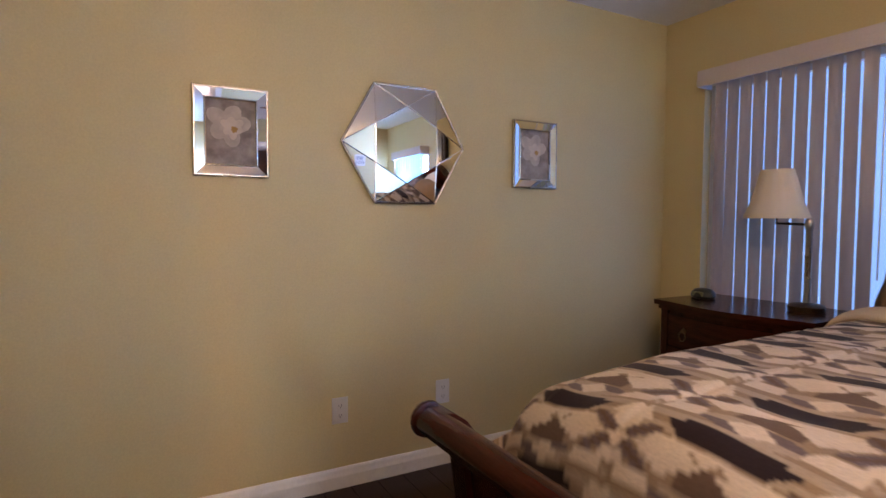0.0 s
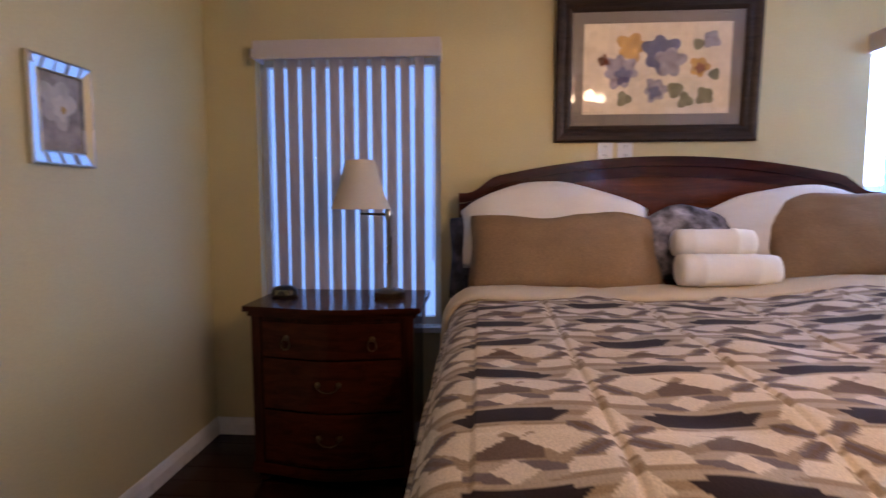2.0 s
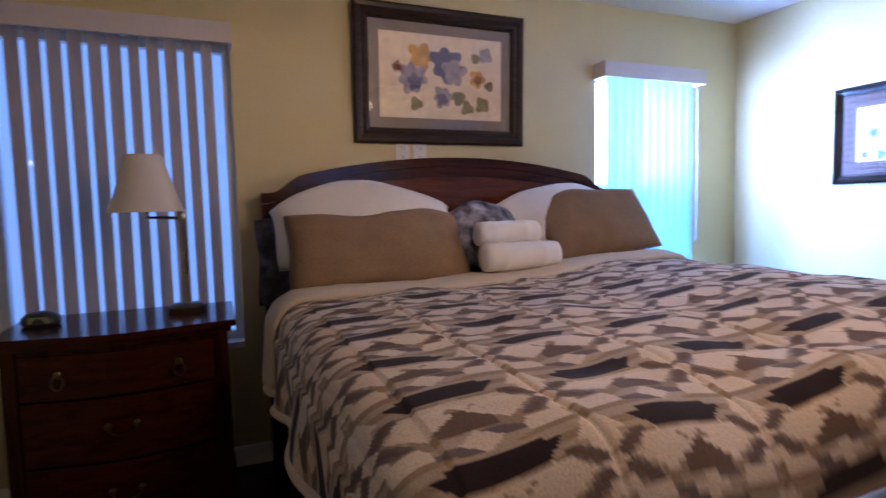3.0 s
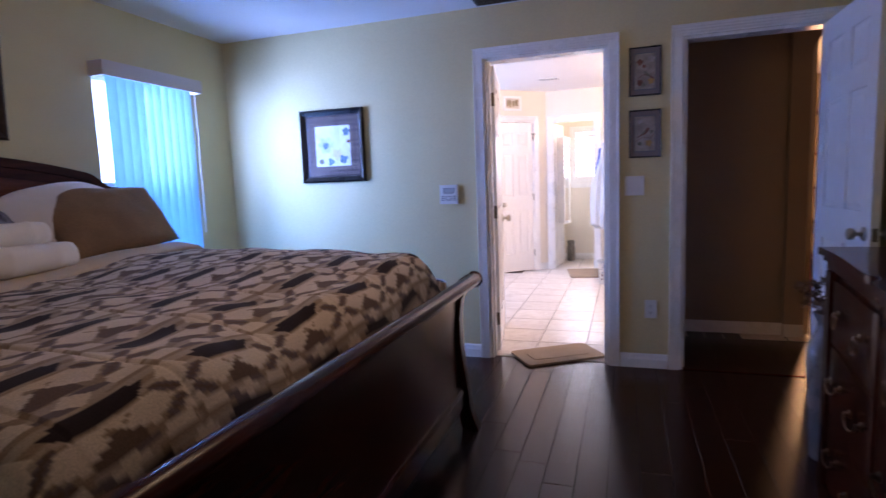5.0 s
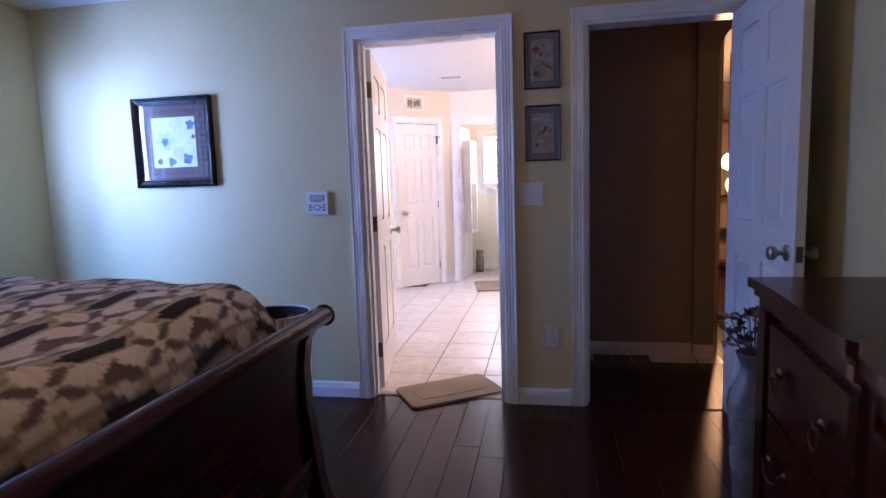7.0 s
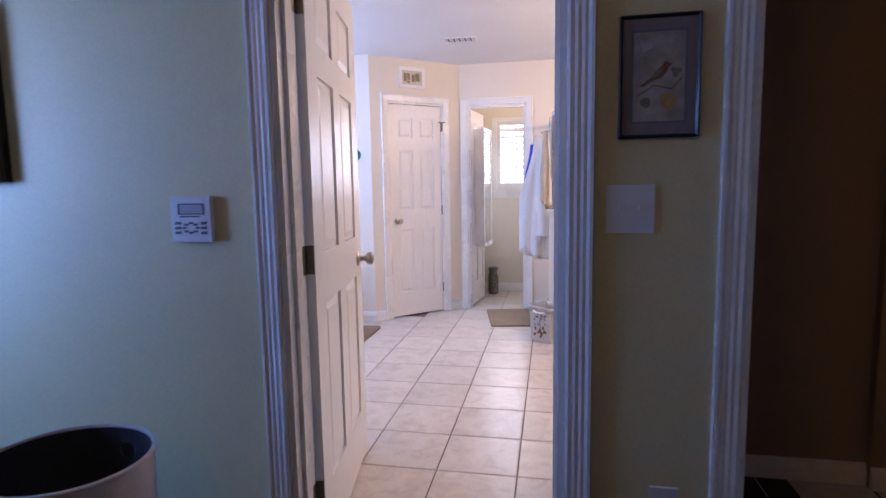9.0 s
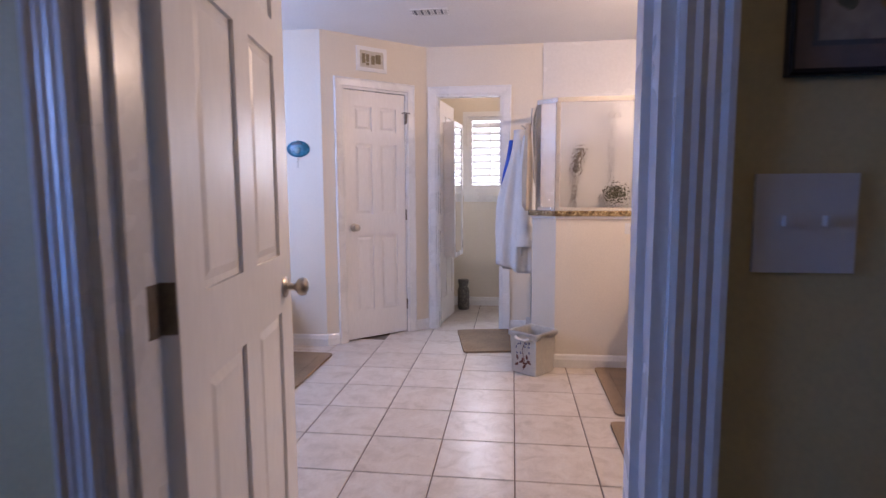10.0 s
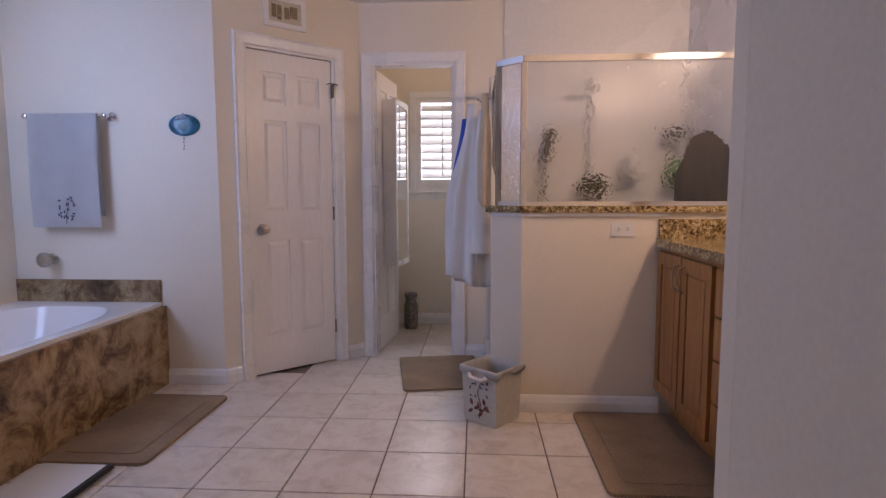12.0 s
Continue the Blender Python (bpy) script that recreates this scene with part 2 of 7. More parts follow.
M_VALANCE = surface("blind_valance", (0.62, 0.56, 0.56), 0.6, grain=120, vary=0.05)
M_GLASS = glass("window_glass")
M_RAIN = glass("textured_shower_glass", (0.93, 0.93, 0.92), 0.10, 0.8)
M_TOWEL = surface("white_terry", (0.80, 0.80, 0.80), 0.95, grain=260, patch=6, vary=0.06, relief=0.7, depth=0.003)
M_SHEET = surface("white_cotton", (0.74, 0.70, 0.66), 0.9, grain=180, patch=5, vary=0.05, relief=0.3, depth=0.002)
M_PLUSH = surface("brown_plush_pillow", (0.26, 0.165, 0.095), 0.95, grain=160, patch=7, vary=0.18, relief=0.5, depth=0.002)
M_FLEECE = surface("cream_fleece", (0.66, 0.55, 0.42), 0.95, grain=220, patch=8, vary=0.1, relief=0.8, depth=0.004)
M_SHADE = surface("linen_lamp_shade", (0.70, 0.62, 0.54), 0.85, grain=240, patch=5, vary=0.05, relief=0.3)
M_BLUE = surface("blue_cloth", (0.02, 0.10, 0.55), 0.9, grain=200, vary=0.12, relief=0.4)
M_RUG = surface("taupe_bath_mat", (0.31, 0.215, 0.135), 0.97, grain=240, patch=4, vary=0.28, relief=0.9, depth=0.004)
M_RUGTAN = surface("tan_mat", (0.42, 0.30, 0.19), 0.97, grain=240, patch=5, vary=0.14, relief=0.9, depth=0.004)
M_TUB = plain("white_acrylic", (0.80, 0.80, 0.80), 0.12)
M_SHOWERWALL = surface("shower_surround", (0.74, 0.73, 0.72), 0.25, grain=40, vary=0.03)
M_LEAD = plain("black_rubber", (0.02, 0.02, 0.02), 0.7)
M_CAST = surface("bowl_white_glass", (0.85, 0.82, 0.75), 0.3)


# ---- building helpers ----
HERE = Vector((0, 0, 0))       # origin of the space being built


def part(name, bm, material, parent=None, label="", smooth=False, bevel=0.0, seg=1):
    """Links bm, which is in world places, as ONE mesh under parent."""
    if bevel:
        bmesh.ops.bevel(bm, geom=[e for e in bm.edges if len(e.link_faces) == 2 and e.calc_face_angle(0) > 0.5], offset=bevel, segments=seg, affect="EDGES", clamp_overlap=True)
    bmesh.ops.recalc_face_normals(bm, faces=bm.faces)
    bmesh.ops.translate(bm, verts=bm.verts, vec=HERE)
    me = bpy.data.meshes.new(name)
    bm.to_mesh(me)
    bm.free()
    for mt in material if isinstance(material, (list, tuple)) else (material,):
        me.materials.append(mt)
    if smooth:
        me.polygons.foreach_set("use_smooth", [True] * len(me.polygons))
        if smooth != "all":
            me.set_sharp_from_angle(angle=radians(35))
    ob = new(name, me)
    if parent:
        ob.parent = parent
        ob.matrix_parent_inverse = rest(parent).inverted()
    if label:
        ob["label"] = label
    return ob


def rest(ob):
    m = ob.matrix_basis.copy()
    return rest(ob.parent) @ ob.matrix_parent_inverse @ m if ob.parent else m


def thing(name, base, label, category, group="", kind=""):
    ob = new(name)
    ob.empty_display_size = 0.05
    ob.location = Vector(base) + HERE
    return tagged(ob, label, category, group, kind)


def box(bm, x0, x1, y0, y1, z0, z1, m=None):
    vs = [bm.verts.new((x, y, z)) for z in (z0, z1) for y in (y0, y1) for x in (x0, x1)]
    if m:
        for v in vs:
            v.co = m @ v.co
    for f in ((0, 2, 3, 1), (4, 5, 7, 6), (0, 1, 5, 4), (2, 6, 7, 3), (0, 4, 6, 2), (1, 3, 7, 5)):
        bm.faces.new([vs[i] for i in f])
    return bm


def boxes(*rows, m=None):
    bm = bmesh.new()
    for r in rows:
        box(bm, *r, m=m)
    return bm


def prism(bm, pts, z0, z1, m=None):
    """An upright prism on the outline pts."""
    lo, hi = ([bm.verts.new((m @ Vector((x, y, z))) if m else (x, y, z)) for x, y in pts] for z in (z0, z1))
    bm.faces.new(lo[::-1])
    bm.faces.new(hi)
    n = len(pts)
    for i in range(n):
        bm.faces.new((lo[i], lo[(i + 1) % n], hi[(i + 1) % n], hi[i]))
    return bm


def lathe(bm, profile, centre, n=24, axis="z", squash=(1, 1)):
    """A turned body: profile of (radius, height) about centre."""
    c, rings = Vector(centre), []
    for r, h in profile:
        ring = []
        for i in range(n):
            a = 2 * math.pi * i / n
            p = (r * math.cos(a) * squash[0], r * math.sin(a) * squash[1], h)
            p = {"z": p, "x": (p[2], p[0], p[1]), "y": (p[0], p[2], p[1])}[axis]
            ring.append(bm.verts.new(c + Vector(p)))
        rings.append(ring)
    for a, b in zip(rings, rings[1:]):
        for i in range(n):
            bm.faces.new((a[i], a[(i + 1) % n], b[(i + 1) % n], b[i]))
    bm.faces.new(rings[0][::-1])
    bm.faces.new(rings[-1])
    return bm


def tube(bm, pts, r, n=8):
    """A round bar along pts."""
    pts = [Vector(p) for p in pts]
    rings, side = [], None
    for i, p in enumerate(pts):
        d = (pts[min(i + 1, len(pts) - 1)] - pts[max(i - 1, 0)]).normalized()
        if side is None:
            side = d.orthogonal().normalized()
        side = (side - d * side.dot(d)).normalized()
        up = d.cross(side)
        rad = r[i] if isinstance(r, (list, tuple)) else r
        rings.append([bm.verts.new(p + rad * (math.cos(2 * math.pi * k / n) * side + math.sin(2 * math.pi * k / n) * up)) for k in range(n)])
    for a, b in zip(rings, rings[1:]):
        for k in range(n):
            bm.faces.new((a[k], a[(k + 1) % n], b[(k + 1) % n], b[k]))
    bm.faces.new(rings[0][::-1])
    bm.faces.new(rings[-1])
    return bm


def sweep_y(bm, outline, y0, y1):
    """An outline of (x, z) drawn out along y."""
    a, b = ([bm.verts.new((x, y, z)) for x, z in outline] for y in (y0, y1))
    bm.faces.new(a)
    bm.faces.new(b[::-1])
    for i in range(len(outline)):
        j = (i + 1) % len(outline)
        bm.faces.new((a[i], b[i], b[j], a[j]))
    return bm


def wall_run(name, along, at, thick, a0, a1, top, openings, material, label, base=0.0):
    """A wall with real openings. along 'x': it runs from a0 to a1 in x, its inner face at y = at, thick outwards (signed)."""
    bm = bmesh.new()
    lo, hi = sorted((at, at + thick))

    def block(u0, u1, z0, z1):
        if u1 - u0 > 1e-4 and z1 - z0 > 1e-4:
            box(bm, *((u0, u1, lo, hi) if along == "x" else (lo, hi, u0, u1)), z0, z1)

    u = a0
    for o0, o1, z0, z1 in sorted(openings):
        block(u, o0, base, top)
        block(o0, o1, base, z0)
        block(o0, o1, z1, top)
        u = o1
    block(u, a1, base, top)
    ob = part(name, bm, material)
    return tagged(ob, label, "wall", kind="structure")


# ---- setting ----
def slab(name, x0, x1, y0, y1, z0, z1, mat, label, cat):
    return tagged(part(name, boxes((x0, x1, y0, y1, z0, z1)), mat), label, cat, kind="structure")


floor_bed = slab("floor_bedroom", XW - WT, XE + WT, YS - 0.06, YN + WT, -0.10, -0.012, M_GAP, "dark hand-scraped wooden plank floor of the bedroom", "floor")
floor_hall = slab("floor_hall", -4.0, 0.17, -7.2, YS - 0.06, -0.10, -0.012, M_GAP, "dark wooden plank floor of the hallway", "floor")
floor_bath = slab("floor_bath", 0.17, XE + WT, YBK - 0.2, YS - 0.06, -0.10, -0.006, M_GROUT, "cream ceramic tile floor with brown grout", "floor")
slab("floor_bath_alcove", XV - WT, 0.17, YBK - 0.2, -3.06, -0.098, -0.006, M_GROUT, "cream ceramic tile floor with brown grout", "floor")
slab("ceiling_bedroom", XW - WT, XE + WT, YS, YN + WT, HB, HB + 0.1, M_CEIL, "white textured bedroom ceiling", "ceiling")
slab("ceiling_bath", XV - WT, XE + WT, YBK - 0.2, YS - WT, HT, HT + 0.1, M_CEIL, "white textured bathroom ceiling", "ceiling")
slab("ceiling_hall", -4.0, XV - WT, -7.2, YS - WT, HT + 0.1, HT + 0.2, M_CEIL, "white hallway ceiling", "ceiling")

wall_run("wall_north", "x", YN, WT, XW - WT, XE + WT, HB, [], M_YELLOW, "warm yellow painted bedroom wall")
wall_run("wall_west", "y", XW, -WT, YS - 0.06, YN, HB, [], M_YELLOW, "warm yellow painted bedroom wall")
wall_run("wall_east", "y", XE, WT + 0.06, YS - 0.06, YN, HB, [(*W1, Z_SILL, Z_HEAD), (*W2, Z_SILL, Z_HEAD)], M_YELLOW, "warm yellow painted wall with two windows")
wall_run("wall_south", "x", YS, -0.06, XW, XE, HB + 0.1, [(*BD, 0, DH), (*HD, 0, DH)], M_YELLOW, "warm yellow painted wall with two doorways")
wall_run("wall_bath_north", "x", YS - 0.06, -0.06, 0.10, XE, HT, [(*BD, 0, DH)], M_CREAM, "cream painted bathroom wall around the doorway")
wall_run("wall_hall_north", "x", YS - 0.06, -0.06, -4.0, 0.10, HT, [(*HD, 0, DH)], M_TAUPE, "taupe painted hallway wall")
wall_run("wall_bath_entry", "y", 0.25, -0.05, -2.945, YS - WT, HT, [], M_CREAM, "cream painted partition beside the bathroom doorway")
tagged(part("wall_bath_entry_end", prism(bmesh.new(), [(0.25, -2.9455), (0.238, -3.01), (0.20, -3.07), (0.169, -3.07), (0.169, -2.9455)], 0, HT), M_CREAM), "cream painted end of the partition", "wall", kind="structure")
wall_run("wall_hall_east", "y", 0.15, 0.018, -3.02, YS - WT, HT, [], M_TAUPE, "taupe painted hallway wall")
wall_run("wall_vanity_end", "x", -3.07, 0.008, XV, 0.20, HT, [], M_CREAM, "cream painted wall at the end of the vanity")
HERE = BATH.copy()
wall_run("wall_vanity", "y", XV, -0.05, YBK, -3.0, HT, [], M_CREAM, "cream painted wall behind the vanity")
wall_run("wall_bath_east", "y", XE - 0.01, WT, YBK, YS - WT + 0.06, HT, [], M_CREAM, "cream painted bathroom wall")
wall_run("wall_towel", "x", YTW, -0.1, DA.x, XE, HT, [], M_CREAM, "cream painted wall above the tub")
wall_run("wall_toilet_room", "x", YWC, -0.1, XV, 1.30, HT, [(0.645, 1.222, 0, DB_H)], M_CREAM, "cream painted wall with a doorway to the toilet room")
wall_run("wall_toilet_west", "y", 0.42, -0.1, YBK, YWC - 0.1, HT, [], M_CREAM, "cream painted toilet room wall")
wall_run("wall_toilet_east", "y", 1.42, 0.1, YBK, YWC - 0.1, HT, [], M_CREAM, "cream painted toilet room wall")
wall_run("wall_toilet_back", "x", YBK, -WT, XV, XE, HT, [(0.53, 1.03, 1.22, 1.98)], M_CREAM, "cream painted wall with a shuttered window")
HERE = Vector((0, 0, 0))
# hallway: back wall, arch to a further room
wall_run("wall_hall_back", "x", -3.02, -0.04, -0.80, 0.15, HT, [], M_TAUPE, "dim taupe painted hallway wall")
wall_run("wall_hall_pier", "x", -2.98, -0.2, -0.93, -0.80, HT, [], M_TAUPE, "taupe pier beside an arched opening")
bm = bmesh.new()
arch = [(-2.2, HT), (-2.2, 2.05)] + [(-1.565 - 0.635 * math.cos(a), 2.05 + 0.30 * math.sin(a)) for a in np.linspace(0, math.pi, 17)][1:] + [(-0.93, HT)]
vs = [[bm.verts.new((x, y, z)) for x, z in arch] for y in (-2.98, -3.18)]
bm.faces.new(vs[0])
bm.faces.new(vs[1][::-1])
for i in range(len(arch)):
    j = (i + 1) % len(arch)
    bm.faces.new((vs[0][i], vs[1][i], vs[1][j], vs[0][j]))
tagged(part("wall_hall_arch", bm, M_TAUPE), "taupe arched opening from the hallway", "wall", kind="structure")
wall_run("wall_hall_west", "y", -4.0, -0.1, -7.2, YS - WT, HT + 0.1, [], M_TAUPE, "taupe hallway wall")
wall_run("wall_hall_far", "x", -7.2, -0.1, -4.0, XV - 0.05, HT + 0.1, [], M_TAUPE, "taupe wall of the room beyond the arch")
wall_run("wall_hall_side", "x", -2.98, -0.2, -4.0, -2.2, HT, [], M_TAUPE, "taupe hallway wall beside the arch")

# diagonal closet wall, with its doorway
HERE = BATH.copy()
DU = (DB - DA).normalized()
DN = Vector((DU.y, -DU.x, 0))                    # into the wall
if DN.dot(Vector((0.55, -3.0, 0)) - DA) > 0:
    DN = -DN
DM = Matrix((( DU.x, DN.x, 0, DA.x), (DU.y, DN.y, 0, DA.y), (0, 0, 1, 0), (0, 0, 0, 1)))   # u along, v into the wall
DL = (DB - DA).length
C0, C1 = 0.170, 0.765
tagged(part("wall_closet", boxes((0, C0, 0, 0.1, 0, HT), (C1, DL, 0, 0.1, 0, HT), (C0, C1, 0, 0.1, DH, HT), m=DM), M_CREAM), "cream painted diagonal wall with a closet door", "wall", kind="structure")
tagged(part("wall_closet_inside", boxes((0.0, DL, 0.35, 0.4, 0, HT), m=DM), M_CREAM), "cream wall inside the closet", "wall", kind="structure")


HERE = Vector((0, 0, 0))


def baseboard(name, m, u0, u1):
    """A moulded skirting: u along the wall, v into the room."""
    bm = bmesh.new()
    prof = [(0, 0), (0.016, 0), (0.016, 0.055), (0.012, 0.068), (0.009, 0.082), (0.004, 0.092), (0, 0.092)]
    a, b = ([bm.verts.new(m @ Vector((u, -v - 0.0005, z + 0.001))) for v, z in prof] for u in (u0, u1))
    bm.faces.new(a)
    bm.faces.new(b[::-1])
    for i in range(len(prof)):
        j = (i + 1) % len(prof)
        bm.faces.new((a[i], b[i], b[j], a[j]))
    return tagged(part(name, bm, M_TRIM), "white moulded wooden baseboard", "baseboard", kind="structure")


def frame_m(x, y, ux, uy, vx, vy):
    return Matrix(((ux, vx, 0, x), (uy, vy, 0, y), (0, 0, 1, 0), (0, 0, 0, 1)))


SOUTH = frame_m(0, YS, 1, 0, 0, -1)
for u0, u1 in ((XW, HD[0] - 0.07), (HD[1] + 0.07, BD[0] - 0.07), (BD[1] + 0.07, XE)):
    baseboard("baseboard_south", SOUTH, u0, u1)
baseboard("baseboard_north", frame_m(0, YN, 1, 0, 0, 1), XW, XE)
baseboard("baseboard_east", frame_m(XE, 0, 0, 1, 1, 0), YS, YN)
baseboard("baseboard_west", frame_m(XW, 0, 0, 1, -1, 0), YS, YN)
baseboard("baseboard_hall", frame_m(0, -3.02, 1, 0, 0, -1), -0.80, 0.15)
baseboard("baseboard_hall_pier", frame_m(0, -2.98, 1, 0, 0, -1), -0.93, -0.80)
baseboard("baseboard_entry", frame_m(0.25, 0, 0, 1, -1, 0), -2.945, YS - WT)
baseboard("baseboard_bath_north", frame_m(0, YS - WT, 1, 0, 0, 1), BD[1] + 0.07, XE)
HERE = BATH.copy()
baseboard("baseboard_towel", frame_m(0, YTW, 1, 0, 0, -1), DA.x - 0.012, 2.36)
baseboard("baseboard_closet", DM, 0.0, C0 - 0.07)
baseboard("baseboard_closet", DM, C1 + 0.07, DL)
baseboard("baseboard_pony", frame_m(0, YP, 1, 0, 0, -1), -0.44, 0.28)
baseboard("baseboard_toilet", frame_m(0, YBK, 1, 0, 0, -1), 0.42, 1.42)
baseboard("baseboard_wc", frame_m(0, YWC, 1, 0, 0, -1), 0.43, 0.575)
HERE = Vector((0, 0, 0))


def casing(name, m, u0, u1, top, label="white fluted door casing", w=0.066, fluted=True, sides=(-1, 1)):
    """Fluted trim round an opening on one wall face, in the frame m."""
    prof = [(0, 0), (0, 0.012), (0.008, 0.016), (0.018, 0.0145), (0.026, 0.0165), (0.034, 0.0145), (0.042, 0.017), (0.050, 0.0155), (0.058, 0.020), (w, 0.020), (w, 0)]
    if not fluted:
        prof = [(0, 0), (0, 0.009), (0.006, 0.012), (0.046, 0.016), (0.058, 0.020), (w, 0.016), (w, 0)]
    t = thing(name, m @ Vector(((u0 + u1) / 2, 0, 0)), label, "trim", kind="structure")

    def leg(points):
        bm = bmesh.new()
        ends = [[bm.verts.new(m @ Vector((p[0] + q * d[0], -h - 0.0006, p[1] + q * d[1]))) for q, h in prof] for p, d in points]
        bm.faces.new(ends[0])
        bm.faces.new(ends[1][::-1])
        for i in range(len(prof)):
            j = (i + 1) % len(prof)
            bm.faces.new((ends[0][i], ends[1][i], ends[1][j], ends[0][j]))
        return bm

    for s, u in ((-1, u0), (1, u1)):
        if s in sides:
            part("side_casing", leg([((u, 0), (s, 0)), ((u, top), (s, 1))]), M_TRIM, t)
    part("head_casing", leg([((u0, top), (-1, 1)), ((u1, top), (1, 1))]), M_TRIM, t)
    return t


def jamb(name, m, u0, u1, top, depth, label="white painted door jamb"):
    t = thing(name, m @ Vector(((u0 + u1) / 2, 0, 0)), label, "trim", kind="structure")
    e = 0.001
    for u, s in ((u0, 1), (u1, -1)):
        part("jamb_side", boxes((min(u, u + s * 0.018), max(u, u + s * 0.018), -e, depth + e, 0.001, top), m=m), M_TRIM, t)
        part("stop", boxes((min(u + s * 0.018, u + s * 0.030), max(u + s * 0.018, u + s * 0.030), depth * 0.30, depth * 0.62, 0.001, top - 0.018), m=m), M_TRIM, t)
    part("jamb_head", boxes((u0 + 0.018, u1 - 0.018, -e, depth + e, top - 0.018, top - 0.0005), m=m), M_TRIM, t)
    return t


BATHN = frame_m(0, YS - WT, 1, 0, 0, 1)
WCF = frame_m(0, YWC, 1, 0, 0, -1)
casing("casing_bath_door", SOUTH, *BD, DH)
casing("casing_bath_door_inside", BATHN, *BD, DH, sides=(1,))
jb = jamb("jamb_bath_door", SOUTH, *BD, DH, WT)
for z in (0.25, 1.02, 1.80):
    part("hinge_plate", boxes((BD[1] - 0.0198, BD[1] - 0.0182, YS - WT + 0.001, YS - WT * 0.635, z - 0.045, z + 0.045)), M_HINGE, jb, "aged metal hinge plate", bevel=0.0006)
casing("casing_hall_door", SOUTH, *HD, DH)
jamb("jamb_hall_door", SOUTH, *HD, DH, WT)
HERE = BATH.copy()
casing("casing_closet_door", DM, C0, C1, DB_H, "white moulded closet door casing", fluted=False)
casing("casing_toilet_door", WCF, 0.645, 1.222, DB_H, "white moulded toilet room casing", fluted=False)
jamb("jamb_toilet_door", WCF, 0.645, 1.222, DB_H, 0.1)
jamb("jamb_closet_door", DM, C0, C1, DB_H, 0.1)
HERE = Vector((0, 0, 0))
slab("threshold", HD[0] + 0.018, HD[1] - 0.018, YS - 0.10, YS - 0.005, -0.012, 0.007, M_CHERRY, "dark wooden threshold strip in the doorway", "threshold")


# ---- doors ----
def panel_door(name, width, height, m, label, knob_z=0.93, hinges=(0.25, 1.02, 1.80), knob_face=(1, -1), latch=True, backset=0.065):
    """A six-panel door leaf: u from its hinge edge, v its thickness, in the frame m."""
    t = thing(name, m @ Vector((0, 0, 0.01)), label, "door", kind="structure")
    T, z0 = 0.035, 0.012
    stile, mid = 0.115 * width / 0.76, 0.10 * width / 0.76
    pw = (width - 2 * stile - mid) / 2
    rails = [(0.24, 0.86), (1.03, 1.60), (1.70, height - 0.12)]
    cols = [(stile, stile + pw), (stile + pw + mid, width - stile)]
    for u0, u1 in ((0, stile), (cols[0][1], cols[1][0]), (width - stile, width)):
        part("stile", boxes((u0, u1, 0, T, z0, height), m=m), M_DOOR, t)
    zs = [z0] + [z for r in rails for z in r] + [height]
    for a, b in zip(zs[::2], zs[1::2]):
        for u0, u1 in cols:
            part("rail", boxes((u0, u1, 0, T, a, b), m=m), M_DOOR, t)
    for a, b in rails:
        for u0, u1 in cols:
            bm = bmesh.new()
            rings = []
            for g, v in ((0.0, 0.010), (0.014, 0.010), (0.034, 0.003)):
                rings.append([(u, v, z) for u, z in ((u0 + g, a + g), (u1 - g, a + g), (u1 - g, b - g), (u0 + g, b - g))])
            both = rings[::-1] + [[(u, T - v, z) for u, v, z in r] for r in rings]
            vv = [[bm.verts.new(m @ Vector(p)) for p in r] for r in both]
            bm.faces.new(vv[0])
            bm.faces.new(vv[-1][::-1])
            for r0, r1 in zip(vv, vv[1:]):
                for i in range(4):
                    bm.faces.new((r0[i], r0[(i + 1) % 4], r1[(i + 1) % 4], r1[i]))
            part("raised_panel", bm, M_DOOR, t)
    for s in knob_face:
        bm = bmesh.new()
        prof = [(0.001, 0.0), (0.033, 0.0), (0.033, 0.004), (0.028, 0.008), (0.012, 0.012), (0.010, 0.030), (0.016, 0.036), (0.026, 0.044), (0.029, 0.054), (0.026, 0.064), (0.014, 0.070), (0.001, 0.071)]
        lathe(bm, prof, (0, 0, 0), 20, "y")
        base = Vector((width - backset, T + 0.0006 if s > 0 else -0.0006, knob_z))
        for v in bm.verts:
            v.co = m @ (base + Vector((v.co.x, s * v.co.y, v.co.z)))
        part("door_knob", bm, M_NICKEL, t, "round brushed nickel knob", smooth=True)
    if latch:
        part("latch_plate", boxes((width - 0.0005, width + 0.0015, 0.006, T - 0.006, knob_z - 0.03, knob_z + 0.03), m=m), M_HINGE, t, "worn latch plate")
    for z in hinges:
        bm = boxes((-0.004, 0.0005, 0.002, T - 0.002, z - 0.045, z + 0.045), m=m)
        for k in range(5):
            lathe(bm, [(0.0065, z - 0.045 + 0.018 * k), (0.0065, z - 0.029 + 0.018 * k)], (m @ Vector((-0.004, T + 0.006, 0))), 8)
        part("hinge", bm, M_HINGE, t, "dark metal butt hinge")
    return t


def turned(x, y, deg):
    """A frame at (x, y) whose u points deg degrees anticlockwise from +x."""
    a = radians(deg)
    return frame_m(x, y, math.cos(a), math.sin(a), -math.sin(a), math.cos(a))


